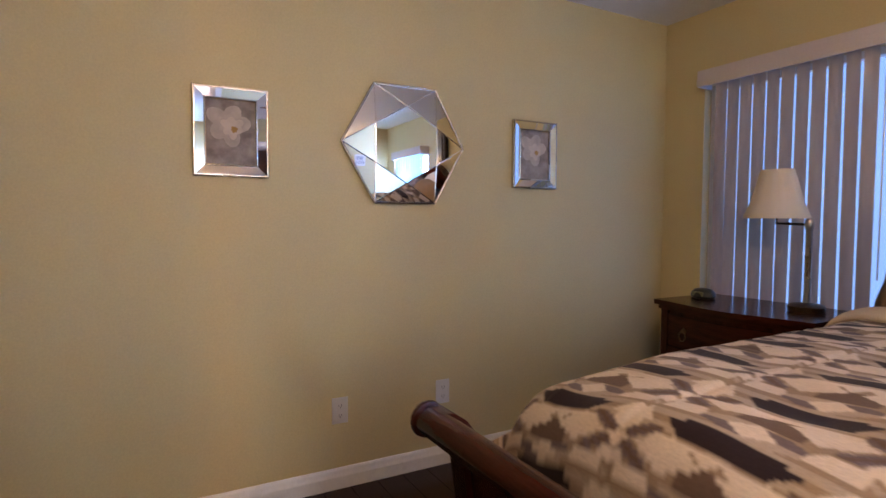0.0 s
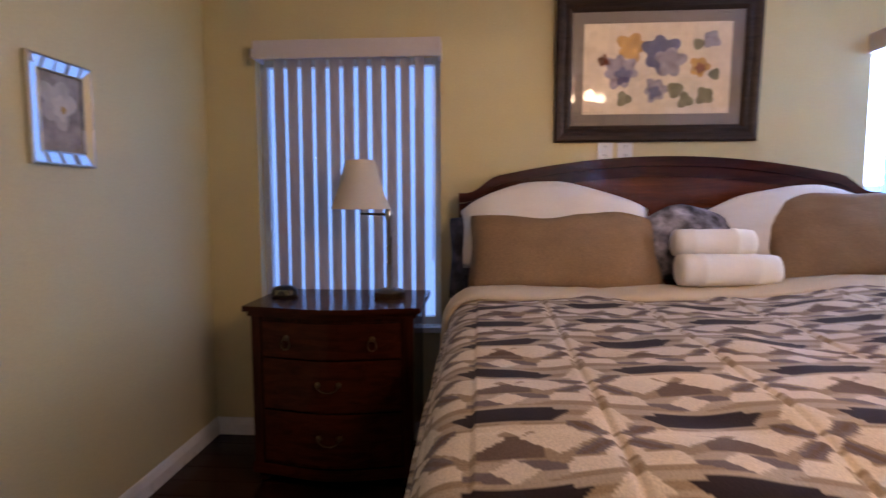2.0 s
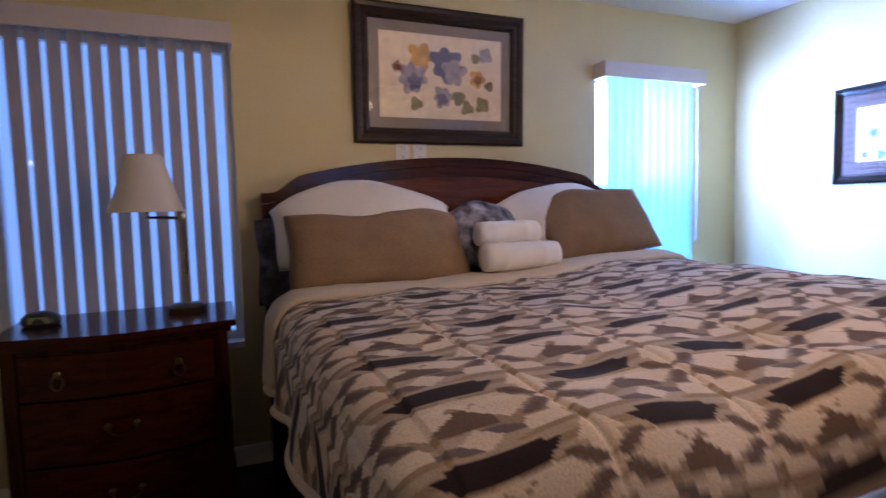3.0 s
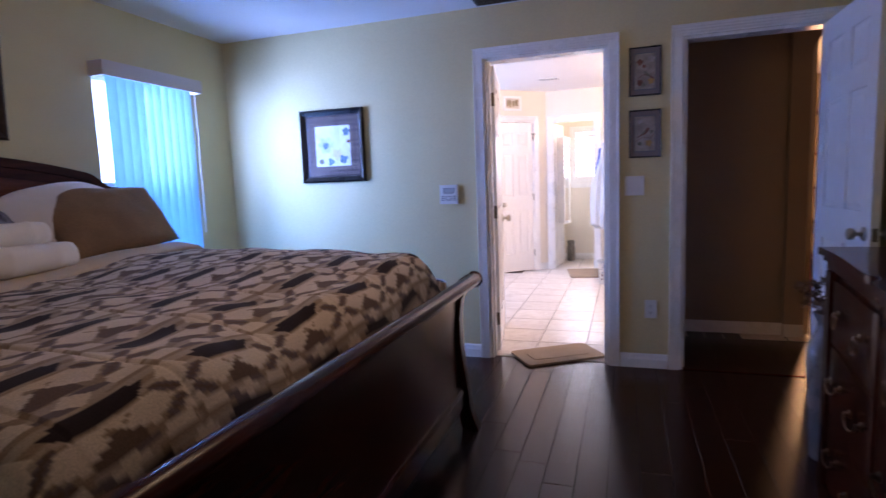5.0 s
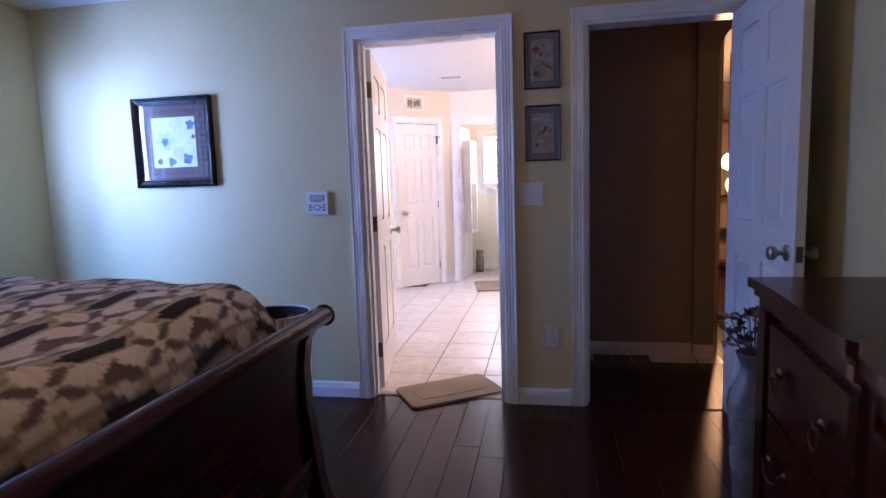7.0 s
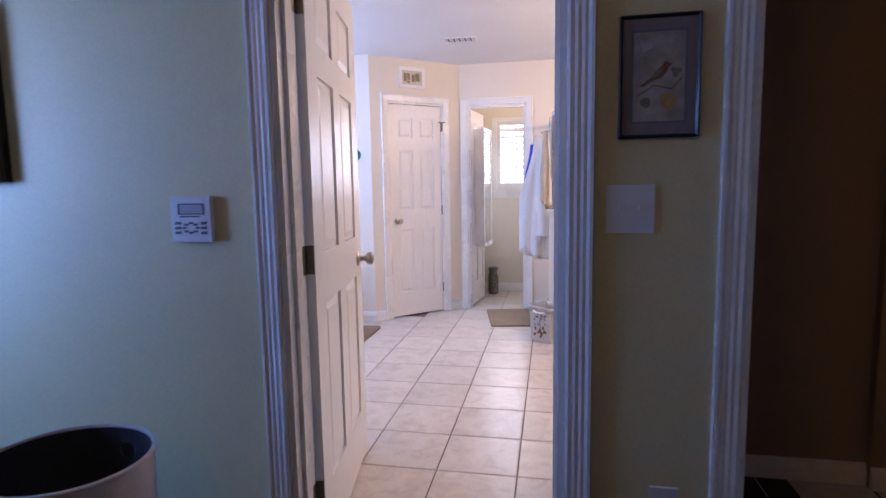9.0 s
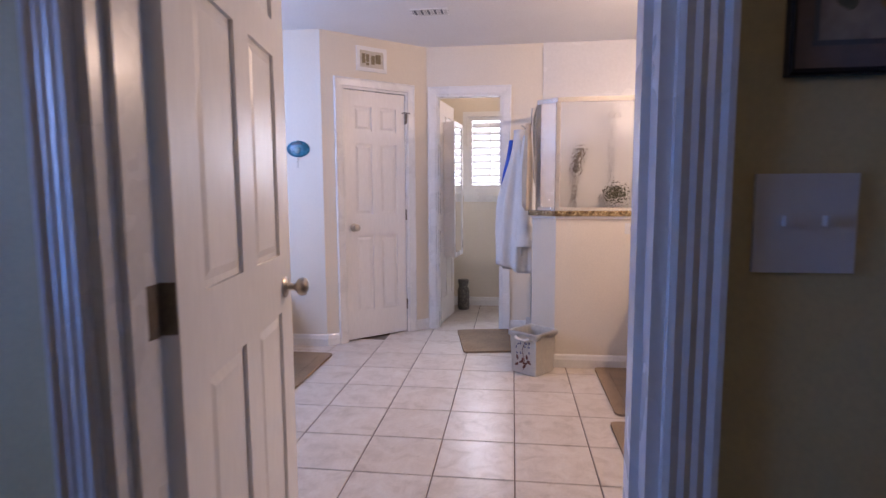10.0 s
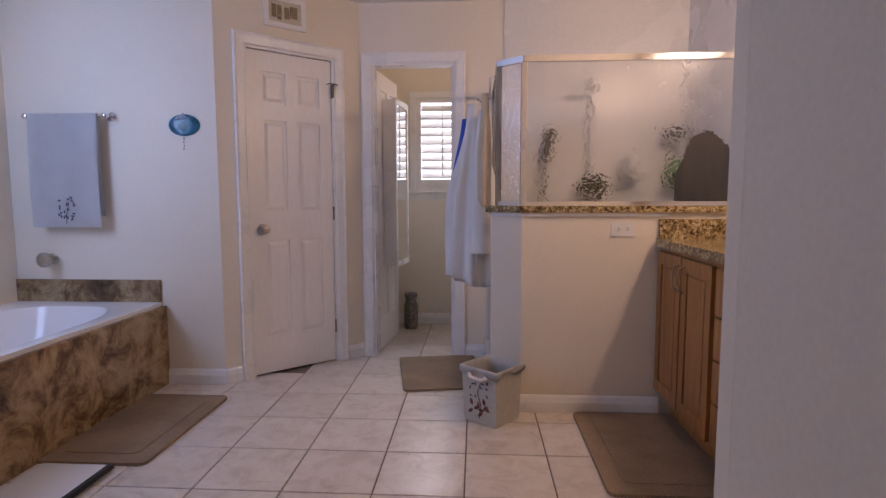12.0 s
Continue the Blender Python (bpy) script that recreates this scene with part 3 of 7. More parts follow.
# bath door, open into the bathroom; hall door, open into the bedroom
panel_door("door_bath", 0.815, 2.028, turned(1.181, YS - WT - 0.018, -80.3), "white six-panel door standing open into the bathroom", backset=0.085)
panel_door("door_hall", 0.755, 2.025, turned(HD[0] + 0.053, YS + 0.012, 90.0), "white six-panel door standing open against the bedroom wall")
HERE = BATH.copy()
panel_door("door_closet", C1 - C0 - 0.044, 2.012, DM @ frame_m(C1 - 0.022, 0.045, -1, 0, 0, -1), "white six-panel closet door, closed", knob_face=(1,), hinges=(0.25, 1.02, 1.82), latch=False)
panel_door("door_toilet", 0.53, 2.012, turned(1.20, YWC - 0.105, -97), "white panel door standing open into the toilet room")

HERE = Vector((0, 0, 0))
# ---- floors, piece by piece: see the end of the file ----


# ---- windows ----
def sash_window(name, y0, y1, rail=True):
    """A single-hung window in the east wall, with glass, and a screen over its lower sash."""
    t = thing(name, (XE + 0.1, (y0 + y1) / 2, Z_SILL), "white single-hung window behind vertical blinds", "window", kind="structure")
    x0, x1 = XE + 0.06, XE + 0.11
    mid = 1.30
    part("window_frame", boxes((x0, x1, y0, y0 + 0.035, Z_SILL, Z_HEAD), (x0, x1, y1 - 0.035, y1, Z_SILL, Z_HEAD), (x0, x1, y0 + 0.035, y1 - 0.035, Z_HEAD - 0.035, Z_HEAD), (x0, x1, y0 + 0.035, y1 - 0.035, Z_SILL, Z_SILL + 0.04)), M_TRIM, t)
    if rail:
        part("meeting_rail", boxes((x0 + 0.004, x1 - 0.004, y0 + 0.035, y1 - 0.035, mid - 0.02, mid + 0.02)), M_TRIM, t)
    for a, b in ((Z_SILL + 0.04, mid - 0.02), (mid + 0.02, Z_HEAD - 0.035)) if rail else ((Z_SILL + 0.04, Z_HEAD - 0.035),):
        p = part("pane", boxes((x0 + 0.02, x0 + 0.024, y0 + 0.035, y1 - 0.035, a, b)), M_GLASS, t)
        p.visible_shadow = False
    part("window_sill", boxes((XE - 0.03, XE + 0.06, y0 - 0.02 + 0.021, y1 + 0.02 - 0.021, Z_SILL - 0.025, Z_SILL + 0.002)), M_TRIM, t)
    return t


w = sash_window("window_1", *W1, rail=False)
# added sheet outside the glass, dims the sky between the slats
part("tint_screen", boxes((XE + 0.150, XE + 0.152, W1[0] - 0.03, W1[1] + 0.03, Z_SILL - 0.03, Z_HEAD + 0.03)), M_SKY_DIMMER, w, "dark tinted sheet added outside to dim the sky")
w = sash_window("window_2", *W2)
part("tint_screen", boxes((XE + 0.114, XE + 0.116, W2[0] + 0.002, W2[1] - 0.002, Z_SILL + 0.002, 1.30)), M_SCREEN, w, "mesh insect screen over the lower half")


def vertical_blind(name, y0, y1, angle, mat, pitch, width, label, side=(0.015, 0.015), over=(0.02, 0.02), loose=4):
    t = thing(name, (XE - 0.05, (y0 + y1) / 2, Z_SILL), label, "blinds")
    v0, v1 = y0 - over[0], y1 + over[1]
    bm = boxes((XE - 0.115, XE - 0.103, v0, v1, 1.935, 2.022), (XE - 0.103, XE - 0.0005, v0, v0 + 0.012, 1.935, 2.022), (XE - 0.103, XE - 0.0005, v1 - 0.012, v1, 1.935, 2.022), (XE - 0.103, XE - 0.0005, v0 + 0.012, v1 - 0.012, 2.012, 2.022))
    part("valance", bm, M_VALANCE, t, "pale padded valance", bevel=0.004)
    part("head_rail", boxes((XE - 0.075, XE - 0.035, y0 + 0.001, y1 - 0.001, 1.955, 1.995)), M_PLASTIC, t)
    n = int((y1 - y0 - sum(side)) / pitch)
    start = (y0 + side[0] + y1 - side[1]) / 2 - pitch * (n - 1) / 2
    rng = random.Random(3)
    for k in range(n):
        a = radians(angle + rng.uniform(-loose, loose))
        d = Vector((math.cos(a), math.sin(a), 0))
        nrm = Vector((-d.y, d.x, 0))
        bm = bmesh.new()
        top, bottom = 1.954, Z_SILL + 0.02 + rng.uniform(0, 0.006)
        cols = []
        sway = rng.uniform(-0.006, 0.006)
        for i in range(7):
            s = i / 6 - 0.5
            p = Vector((XE - 0.055, start + pitch * k, 0)) + d * (s * width) + nrm * (0.006 * (1 - (2 * s) ** 2))
            cols.append([bm.verts.new((p.x, p.y + sway * (j / 3), top + (bottom - top) * j / 3)) for j in range(4)])
        for c0, c1 in zip(cols, cols[1:]):
            for j in range(3):
                bm.faces.new((c0[j], c1[j], c1[j + 1], c0[j + 1]))
        bmesh.ops.solidify(bm, geom=bm.faces[:], thickness=0.0012)
        part("slat", bm, mat, t, smooth=True)
    tube_bm = tube(bmesh.new(), [(XE - 0.09, y0 + 0.03, 1.94), (XE - 0.092, y0 + 0.03, 1.2), (XE - 0.09, y0 + 0.032, 0.95)], 0.003, 6)
    part("control_wand", tube_bm, M_PLASTIC, t)
    return t


vertical_blind("vertical_blinds", *W1, -50, M_SLAT1, 0.0700, 0.055, "part-open mauve-grey vertical slat blinds with a pale valance", (0.030, 0.070), (0.006, -0.034), 9)
vertical_blind("vertical_blinds", *W2, 44, M_SLAT_SKY, 0.066, 0.062, "half-open vertical slat blinds glowing with daylight")

# shuttered window of the toilet room
HERE = BATH.copy()
t = thing("window_3", (0.78, YBK, 1.2), "white plantation shutters over a bright window", "window", kind="structure")
wx0, wx1, wz0, wz1 = 0.53, 1.03, 1.22, 1.98
part("window_frame", boxes((wx0 - 0.05, wx0, YBK, YBK + 0.02, wz0 - 0.03, wz1 + 0.05), (wx1, wx1 + 0.05, YBK, YBK + 0.02, wz0 - 0.03, wz1 + 0.05), (wx0, wx1, YBK, YBK + 0.02, wz1, wz1 + 0.05), m=None), M_TRIM, t)
part("window_sill", boxes((wx0 - 0.07, wx1 + 0.07, YBK + 0.0008, YBK + 0.05, wz0 - 0.056, wz0 - 0.0312)), M_TRIM, t)
part("apron", boxes((wx0 - 0.04, wx1 + 0.04, YBK + 0.0005, YBK + 0.015, wz0 - 0.115, wz0 - 0.0565)), M_TRIM, t)
part("shutter_frame", boxes((wx0, wx0 + 0.045, YBK - 0.03, YBK, wz0, wz1), (wx1 - 0.045, wx1, YBK - 0.03, YBK, wz0, wz1), (wx0 + 0.045, wx1 - 0.045, YBK - 0.03, YBK, wz1 - 0.04, wz1), (wx0 + 0.045, wx1 - 0.045, YBK - 0.03, YBK, wz0, wz0 + 0.06), (wx0 + 0.001, wx1 - 0.001, YBK + 0.001, YBK + 0.018, wz0 - 0.030, wz0 + 0.012)), M_TRIM, t)
nl = 9
for k in range(nl):
    z = wz0 + 0.065 + (wz1 - wz0 - 0.115) * (k + 0.5) / nl
    mm = Matrix.Translation((0, YBK - 0.018, z)) @ Matrix.Rotation(radians(-50), 4, "X")
    part("louver", boxes((wx0 + 0.048, wx1 - 0.048, -0.034, 0.034, -0.0045, 0.0045), m=mm), M_TRIM, t, bevel=0.003)
part("tilt_rod", boxes((0.792, 0.802, YBK + 0.012, YBK + 0.022, wz0 + 0.09, wz1 - 0.06)), M_TRIM, t)
p = part("pane", boxes((wx0, wx1, YBK - 0.085, YBK - 0.081, wz0, wz1)), M_GLASS, t)
p.visible_shadow = False
HERE = Vector((0, 0, 0))


# ---- bedroom things ----
def smooth01(t):
    t = max(0.0, min(1.0, t))
    return t * t * (3 - 2 * t)


BY, FY = 0.085, 0.065          # the middle lines of the bed and its footboard


def bed():
    t = thing("bed", (2.1, BY, 0), "dark cherry sleigh bed with an arched headboard and rolled footboard", "bed")
    # headboard: arched panel with a thick moulded top rail
    x0, x1, hw = 3.195, 3.255, 0.97

    def top(y):
        d = abs(y - BY)
        if d > 0.77:
            return 1.285 + 0.085 * smooth01((0.93 - d) / 0.16)
        return 1.37 + 0.085 * (1 - (d / 0.77) ** 2)

    ys = [BY - hw + 2 * hw * i / 60 for i in range(61)]

    def board(xa, xb, lo, hi, lim):
        bm = bmesh.new()
        sel = [y for y in ys if abs(y - BY) <= lim]
        rows = [[bm.verts.new((x, y, f(y))) for y in sel] for x, f in ((xa, lo), (xa, hi), (xb, hi), (xb, lo))]
        for r in range(4):
            a, b = rows[r], rows[(r + 1) % 4]
            for i in range(len(sel) - 1):
                bm.faces.new((a[i], a[i + 1], b[i + 1], b[i]))
        for e in (0, -1):
            bm.faces.new([rows[r][e] for r in range(4)])
        return bm

    part("headboard_panel", board(x0 + 0.012, x1 - 0.005, lambda y: 0.30, lambda y: top(y) - 0.085, hw - 0.03), M_RED, t, "reddish cherry panel", smooth=True)
    part("top_rail", board(x0 - 0.018, x1 + 0.012, lambda y: top(y) - 0.045, top, hw), M_CHERRY, t, smooth=True, bevel=0.008)
    part("rail_moulding", board(x0 - 0.006, x1, lambda y: top(y) - 0.095, lambda y: top(y) - 0.046, hw - 0.01), M_CHERRY, t, smooth=True, bevel=0.004)
    for s in (-1, 1):
        y = BY + s * (hw - 0.035)
        part("headboard_post", boxes((x0 - 0.015, x1 + 0.01, y - 0.035, y + 0.035, 0.0, 1.235)), M_CHERRY_Z, t, bevel=0.008)
    # footboard: S-shaped boards under a rolled top
    dx, dz = 0.015, -0.035
    line = [(x + dx, z + dz) for x, z in [(1.030, 0.790), (1.072, 0.760), (1.098, 0.700), (1.112, 0.600), (1.115, 0.480), (1.108, 0.360), (1.096, 0.240)]]
    front = [(x - 0.016, z) for x, z in line]
    back = [(x + 0.020, z) for x, z in line][::-1]
    fw = 1.02
    part("footboard_panel", sweep_y(bmesh.new(), front + back, FY - fw + 0.05, FY + fw - 0.05), M_CHERRY, t, smooth=True)
    roll = [(1.012 + dx + 0.036 * math.cos(a), 0.795 + dz + 0.031 * math.sin(a)) for a in np.linspace(0, 2 * math.pi, 21)[:-1]]
    part("rolled_top", sweep_y(bmesh.new(), roll, FY - fw + 0.012, FY + fw - 0.012), M_CHERRY, t, smooth=True)
    part("bead_moulding", sweep_y(bmesh.new(), [(1.042 + dx + 0.012 * math.cos(a), 0.752 + dz + 0.012 * math.sin(a)) for a in np.linspace(0, 2 * math.pi, 11)[:-1]], FY - fw + 0.05, FY + fw - 0.05), M_CHERRY, t, smooth=True)
    part("bottom_rail", sweep_y(bmesh.new(), [(1.085, 0.22), (1.150, 0.22), (1.150, 0.13), (1.077, 0.13), (1.077, 0.20)], FY - fw + 0.05, FY + fw - 0.05), M_CHERRY, t, bevel=0.006)
    leg = [(x + dx, z * (1 + dz / 0.8)) for x, z in [(0.985, 0.800), (0.992, 0.770), (1.035, 0.752), (1.066, 0.700), (1.080, 0.600), (1.078, 0.450), (1.062, 0.300), (1.048, 0.200), (1.040, 0.120), (1.020, 0.050), (1.000, 0.0),
           (1.085, 0.0), (1.100, 0.090), (1.122, 0.200), (1.142, 0.330), (1.150, 0.480), (1.146, 0.620), (1.122, 0.735), (1.075, 0.800), (1.045, 0.822), (1.010, 0.828)]]
    for s in (-1, 1):
        y = FY + s * (fw - 0.028)
        part("footboard_post", sweep_y(bmesh.new(), leg, y - 0.030, y + 0.030), M_CHERRY_Z, t, smooth=True, bevel=0.006)
        bm = lathe(bmesh.new(), [(0.001, -0.014), (0.022, -0.012), (0.040, -0.004), (0.042, 0.004), (0.030, 0.010), (0.014, 0.016), (0.001, 0.018)], (1.015 + dx, FY + s * (fw + 0.010), 0.757), 20, "y")
        part("scroll_cap", bm, M_CHERRY, t, "turned scroll cap", smooth=True)
        part("side_rail", boxes((1.14, 3.195, BY + s * 0.86 - 0.014, BY + s * 0.86 + 0.014, 0.20, 0.40)), M_CHERRY, t, bevel=0.004)
    return t


bed()

t = thing("mattress", (2.1, BY, 0.30), "thick white king mattress resting on the bed frame", "mattress")
part("box_spring", boxes((1.24, 3.17, BY - 0.84, BY + 0.84, 0.24, 0.44)), M_SHEET, t, bevel=0.02, seg=2)
part("mattress_body", boxes((1.26, 3.17, BY - 0.93, BY + 0.93, 0.44, 0.715)), M_SHEET, t, bevel=0.05, seg=3)

# comforter: a draped sheet with a woven geometric print, fleece on its turned-back side
CREAM, TAN, UMBER, INK = (0.66, 0.565, 0.47), (0.30, 0.225, 0.16), (0.135, 0.090, 0.068), (0.024, 0.015, 0.019)
TAUPE, SLATE = (0.41, 0.335, 0.265), (0.15, 0.118, 0.125)


def print_color(u, v):
    """The comforter's print: u across the bed from a star, v towards the head, in metres."""
    P, Q = 0.345, 0.237
    a, b = ((u / P + 0.5) % 1.0 - 0.5) * P, ((v / Q + 0.5) % 1.0 - 0.5) * Q
    aa, bb = abs(a), abs(b)
    far = P / 2 - aa
    tooth = abs((u / 0.046) % 1.0 - 0.5) * 2
    arm = abs(aa * 0.80 - bb)
    # four-armed dark star with a pale eye and pale diamonds on both sides
    if aa / 0.026 + bb / 0.022 < 1:
        return CREAM
    if 0.010 < aa < 0.074 and bb < 0.054 and arm < 0.019:
        return UMBER if arm < 0.007 else SLATE
    if aa < 0.030 and 0.030 < bb < 0.064:
        return CREAM
    if abs(aa - 0.098) / 0.064 + bb / 0.046 < 1:
        return CREAM
    # dark bar with notched ends between two stars, pale teeth under it
    q = b - 0.080
    if far < 0.108 - 0.9 * abs(q - 0.010) and abs(q) < (0.027 if far < 0.080 else 0.016):
        return INK
    if far < 0.112 and 0.004 + 0.024 * tooth < b < 0.044:
        return CREAM
    # brown block under the teeth, with a pale kite and slate wings below
    if far < 0.100 and -0.056 < b <= 0.030:
        return UMBER if far < 0.040 + 0.02 * tooth and b < 0.006 else TAN
    if far / 0.040 + abs(b + 0.088) / 0.030 < 1:
        return CREAM
    if far < 0.080 and abs(b + 0.088) < 0.026 - 0.35 * max(0.0, far - 0.045):
        return SLATE if (a > 0) == (b > -0.088) else TAUPE
    # pale wings under the star, a brown arrow between them
    if -0.100 < b < -0.060 and 0.016 < aa < 0.104 - (b + 0.100) * 0.6:
        return CREAM
    if b < -0.092 + aa * 0.5 and aa < 0.055:
        return TAN
    if b > 0.066 and aa < 0.046 - (b - 0.066) * 0.6:
        return CREAM
    return TAN if math.floor(b / 0.024) % 2 and far > 0.02 else TAUPE


def comforter():
    rng = np.random.default_rng(5)
    X0, X1 = 1.165, 2.74
    half, drop = 0.985, 0.262
    nx, ny = 300, 480
    xs = np.linspace(X0, X1, nx)
    ss = np.linspace(-(half + drop), half + drop, ny)
    bm = bmesh.new()
    lay = bm.verts.layers.float_color.new("print")
    grid = []
    for i, x in enumerate(xs):
        row = []
        for s in ss:
            f = (x - X0) / (X1 - X0)
            lift = 0.842 + 0.032 * smooth01(f / 0.35) + 0.010 * f + 0.06 * smooth01((0.10 - s) / 0.8)
            foot = smooth01((X0 + 0.34 - x) / 0.30)
            puff = 0.016 * foot * (0.4 + math.cos(s * 9.0 + 0.8)) + 0.006 * math.cos(s * 13.0) * math.cos(x * 14.5) + 0.009 * noise.noise(Vector((x * 3.2, s * 3.2, 0.3))) + 0.006 * noise.noise(Vector((x * 9, s * 9, 2.0)))
            seam = -0.004 * math.exp(-((((x + 0.02) % 0.42) - 0.21) / 0.012) ** 2) - 0.008 * math.exp(-((((s + BY - 0.722 + 0.1725) % 0.345) - 0.1725) / 0.006) ** 2)
            a = abs(s)
            sign = 1 if s >= 0 else -1
            R = 0.11
            flat = half - R
            if a <= flat:
                y, z = s, lift + puff + seam - 0.020 * (a / half) ** 4
            else:
                q = (a - flat) / R
                if q < math.pi / 2:
                    y, z = sign * (flat + R * math.sin(q)), lift - R * (1 - math.cos(q)) + (puff + seam) * 0.6 - 0.02
                else:
                    down = a - flat - R * math.pi / 2
                    fold = 0.028 * math.sin(x * 17 + 1.3 * math.sin(x * 5)) * min(1, down / 0.25)
                    y, z = sign * (half + 0.012 + fold + 0.05 * down + puff * 0.5), lift - R - down - 0.02
            # foot end: the quilt rolls down behind the footboard
            tuck = max(0.0, (X0 + 0.16 - x) / 0.16)
            fall = 0.30 * (1 - math.sqrt(max(0.0, 1 - tuck ** 2.6)))
            z -= fall if a < half + 0.05 else 0.03 * tuck
            if z < 0.16:
                z = 0.16
            v = bm.verts.new((x + 0.01 * math.sin(s * 7), BY + y, z))
            v[lay] = (*print_color(s + BY - 0.722, x - fall - 1.420), 1)
            row.append(v)
        grid.append(row)
    for i in range(nx - 1):
        for j in range(ny - 1):
            bm.faces.new((grid[i][j], grid[i + 1][j], grid[i + 1][j + 1], grid[i][j + 1]))
    return bm


M_PRINT = printed("comforter_print", "print", sheen=0.08)
t = thing("comforter", (2.0, BY, 0.80), "brown, cream and black geometric star print comforter spread on the bed", "comforter")
part("quilt", comforter(), M_PRINT, t, smooth="all")
for side in (-1, 1):
    up = 0.06 if side < 0 else 0.0
    line = [(x, BY + side * (1.008 + 0.020 * math.sin(x * 17 + 1.3 * math.sin(x * 5))), 0.545 + up + 0.02 * smooth01((x - 1.165) / 0.55) + 0.006 * math.sin(x * 9)) for x in np.linspace(1.20, 2.72, 70)]
    part("fleece_hem", tube(bmesh.new(), line, 0.013, 8), M_FLEECE, t, "cream fleece hem along the side", smooth=True)
# turned-back fleece edge
bm = bmesh.new()
prev = None
for s in np.linspace(-1.262, 1.262, 120):
    a, sign = abs(s), (1 if s >= 0 else -1)
    ring = []
    for k in range(12):
        an = 2 * math.pi * k / 12
        w = 0.130 + 0.012 * math.sin(s * 6)
        dx, h = math.cos(an) * w, math.sin(an) * (0.026 + 0.004 * math.sin(s * 11))
        q = (a - 0.875) / 0.12
        up = 0.06 * smooth01((0.10 - s) / 0.8)
        if q <= 0:
            y, z, ny, nz = s, 0.880 + h, 0, 0
        elif q < math.pi / 2:
            rr = 0.12 + h
            y, z = sign * (0.875 + rr * math.sin(q)), 0.880 - 0.12 + rr * math.cos(q)
        else:
            down = a - 0.875 - 0.12 * math.pi / 2
            y, z = sign * (0.995 + h + 0.05 * down), 0.76 - down
        xx = 2.705 + dx + 0.012 * math.sin(s * 5 + 1)
        ring.append(bm.verts.new((xx, BY + y, z + up + 0.006 * noise.noise(Vector((xx * 12, s * 12, 1))))))
    if prev:
        for k in range(12):
            bm.faces.new((prev[k], prev[(k + 1) % 12], ring[(k + 1) % 12], ring[k]))
    else:
        bm.faces.new(ring)
    prev = ring
bm.faces.new(prev[::-1])
part("fleece_edge", bm, M_FLEECE, t, "cream fleece turned back at the top", smooth="all")


def cushion(name, centre, w, h, d, lean, yaw, mat, label, category="pillow", seed=0, group="", roll=0, droop=0.05):
    """A stuffed pillow: w wide, h high, d thick, leaning back against the headboard."""
    n = 22
    m = Matrix.Translation(centre) @ Matrix.Rotation(radians(yaw), 4, "Z") @ Matrix.Rotation(radians(lean), 4, "Y")
    bm = bmesh.new()
    for side in (-1, 1):
        g = []
        for i in range(n + 1):
            row = []
            for j in range(n + 1):
                u, v = 2 * i / n - 1, 2 * j / n - 1
                pinch = 1 - 0.07 * (1 - u * u) * v * v - 0.07 * (1 - v * v) * u * u
                th = max(0.0, (1 - u * u) * (1 - v * v)) ** 0.5
                k = noise.noise(Vector((u * 1.5 + seed, v * 1.5, side))) * 0.22 + noise.noise(Vector((u * 4.5 + seed, v * 4.5, side))) * 0.08
                sag = 0.06 * noise.noise(Vector((u * 1.3 + seed * 3.1, 0.4, 1.7))) - droop * h * u * u * max(0.0, v)
                p = Vector((side * d / 2 * th * (1 + k), u * w / 2 * pinch * (1 - 0.05 * v ** 4), v * h / 2 * pinch * (1 - 0.05 * u ** 4) + sag * (0.5 + 0.5 * v)))
                if roll:
                    p = Matrix.Rotation(radians(roll), 3, "X") @ p
                row.append(bm.verts.new(m @ p))
            g.append(row)
        for i in range(n):
            for j in range(n):
                bm.faces.new((g[i][j], g[i + 1][j], g[i + 1][j + 1], g[i][j + 1]))
    bmesh.ops.remove_doubles(bm, verts=bm.verts, dist=0.0008)
    return tagged(part(name, bm, mat, smooth="all"), label, category, group)


M_DARKPILLOW = surface("dark_patterned_pillow", (0.09, 0.085, 0.11), 0.9, grain=18, patch=9, vary=0.7, relief=0.3)
GRP = "pillows on the bed"
cushion("pillow", (3.10, BY + 0.60, 1.00), 0.86, 0.44, 0.16, 12, 0, M_DARKPILLOW, "dark grey patterned pillow at the headboard", seed=4, group=GRP)
cushion("pillow", (3.10, BY - 0.42, 1.02), 0.80, 0.44, 0.16, 12, 0, M_DARKPILLOW, "dark grey patterned pillow at the headboard", seed=9, group=GRP)
cushion("pillow", (3.00, BY + 0.53, 1.145), 0.88, 0.42, 0.20, 30, 2, M_SHEET, "plump white cotton pillow behind a brown one", seed=1, group=GRP, droop=0.34, roll=-2)
cushion("pillow", (3.00, BY - 0.52, 1.135), 0.84, 0.40, 0.19, 28, 0, M_SHEET, "plump white cotton pillow behind a brown one", seed=2, group=GRP, droop=0.26)
cushion("pillow", (2.86, BY + 0.51, 1.035), 0.84, 0.39, 0.19, 30, 3, M_PLUSH, "brown plush rectangular pillow", seed=3, group=GRP, roll=2.5)
cushion("pillow", (2.88, BY - 0.635, 1.11), 0.66, 0.42, 0.17, 34, -8, M_PLUSH, "brown plush rectangular pillow leaning sideways", seed=6, group=GRP, roll=-7)
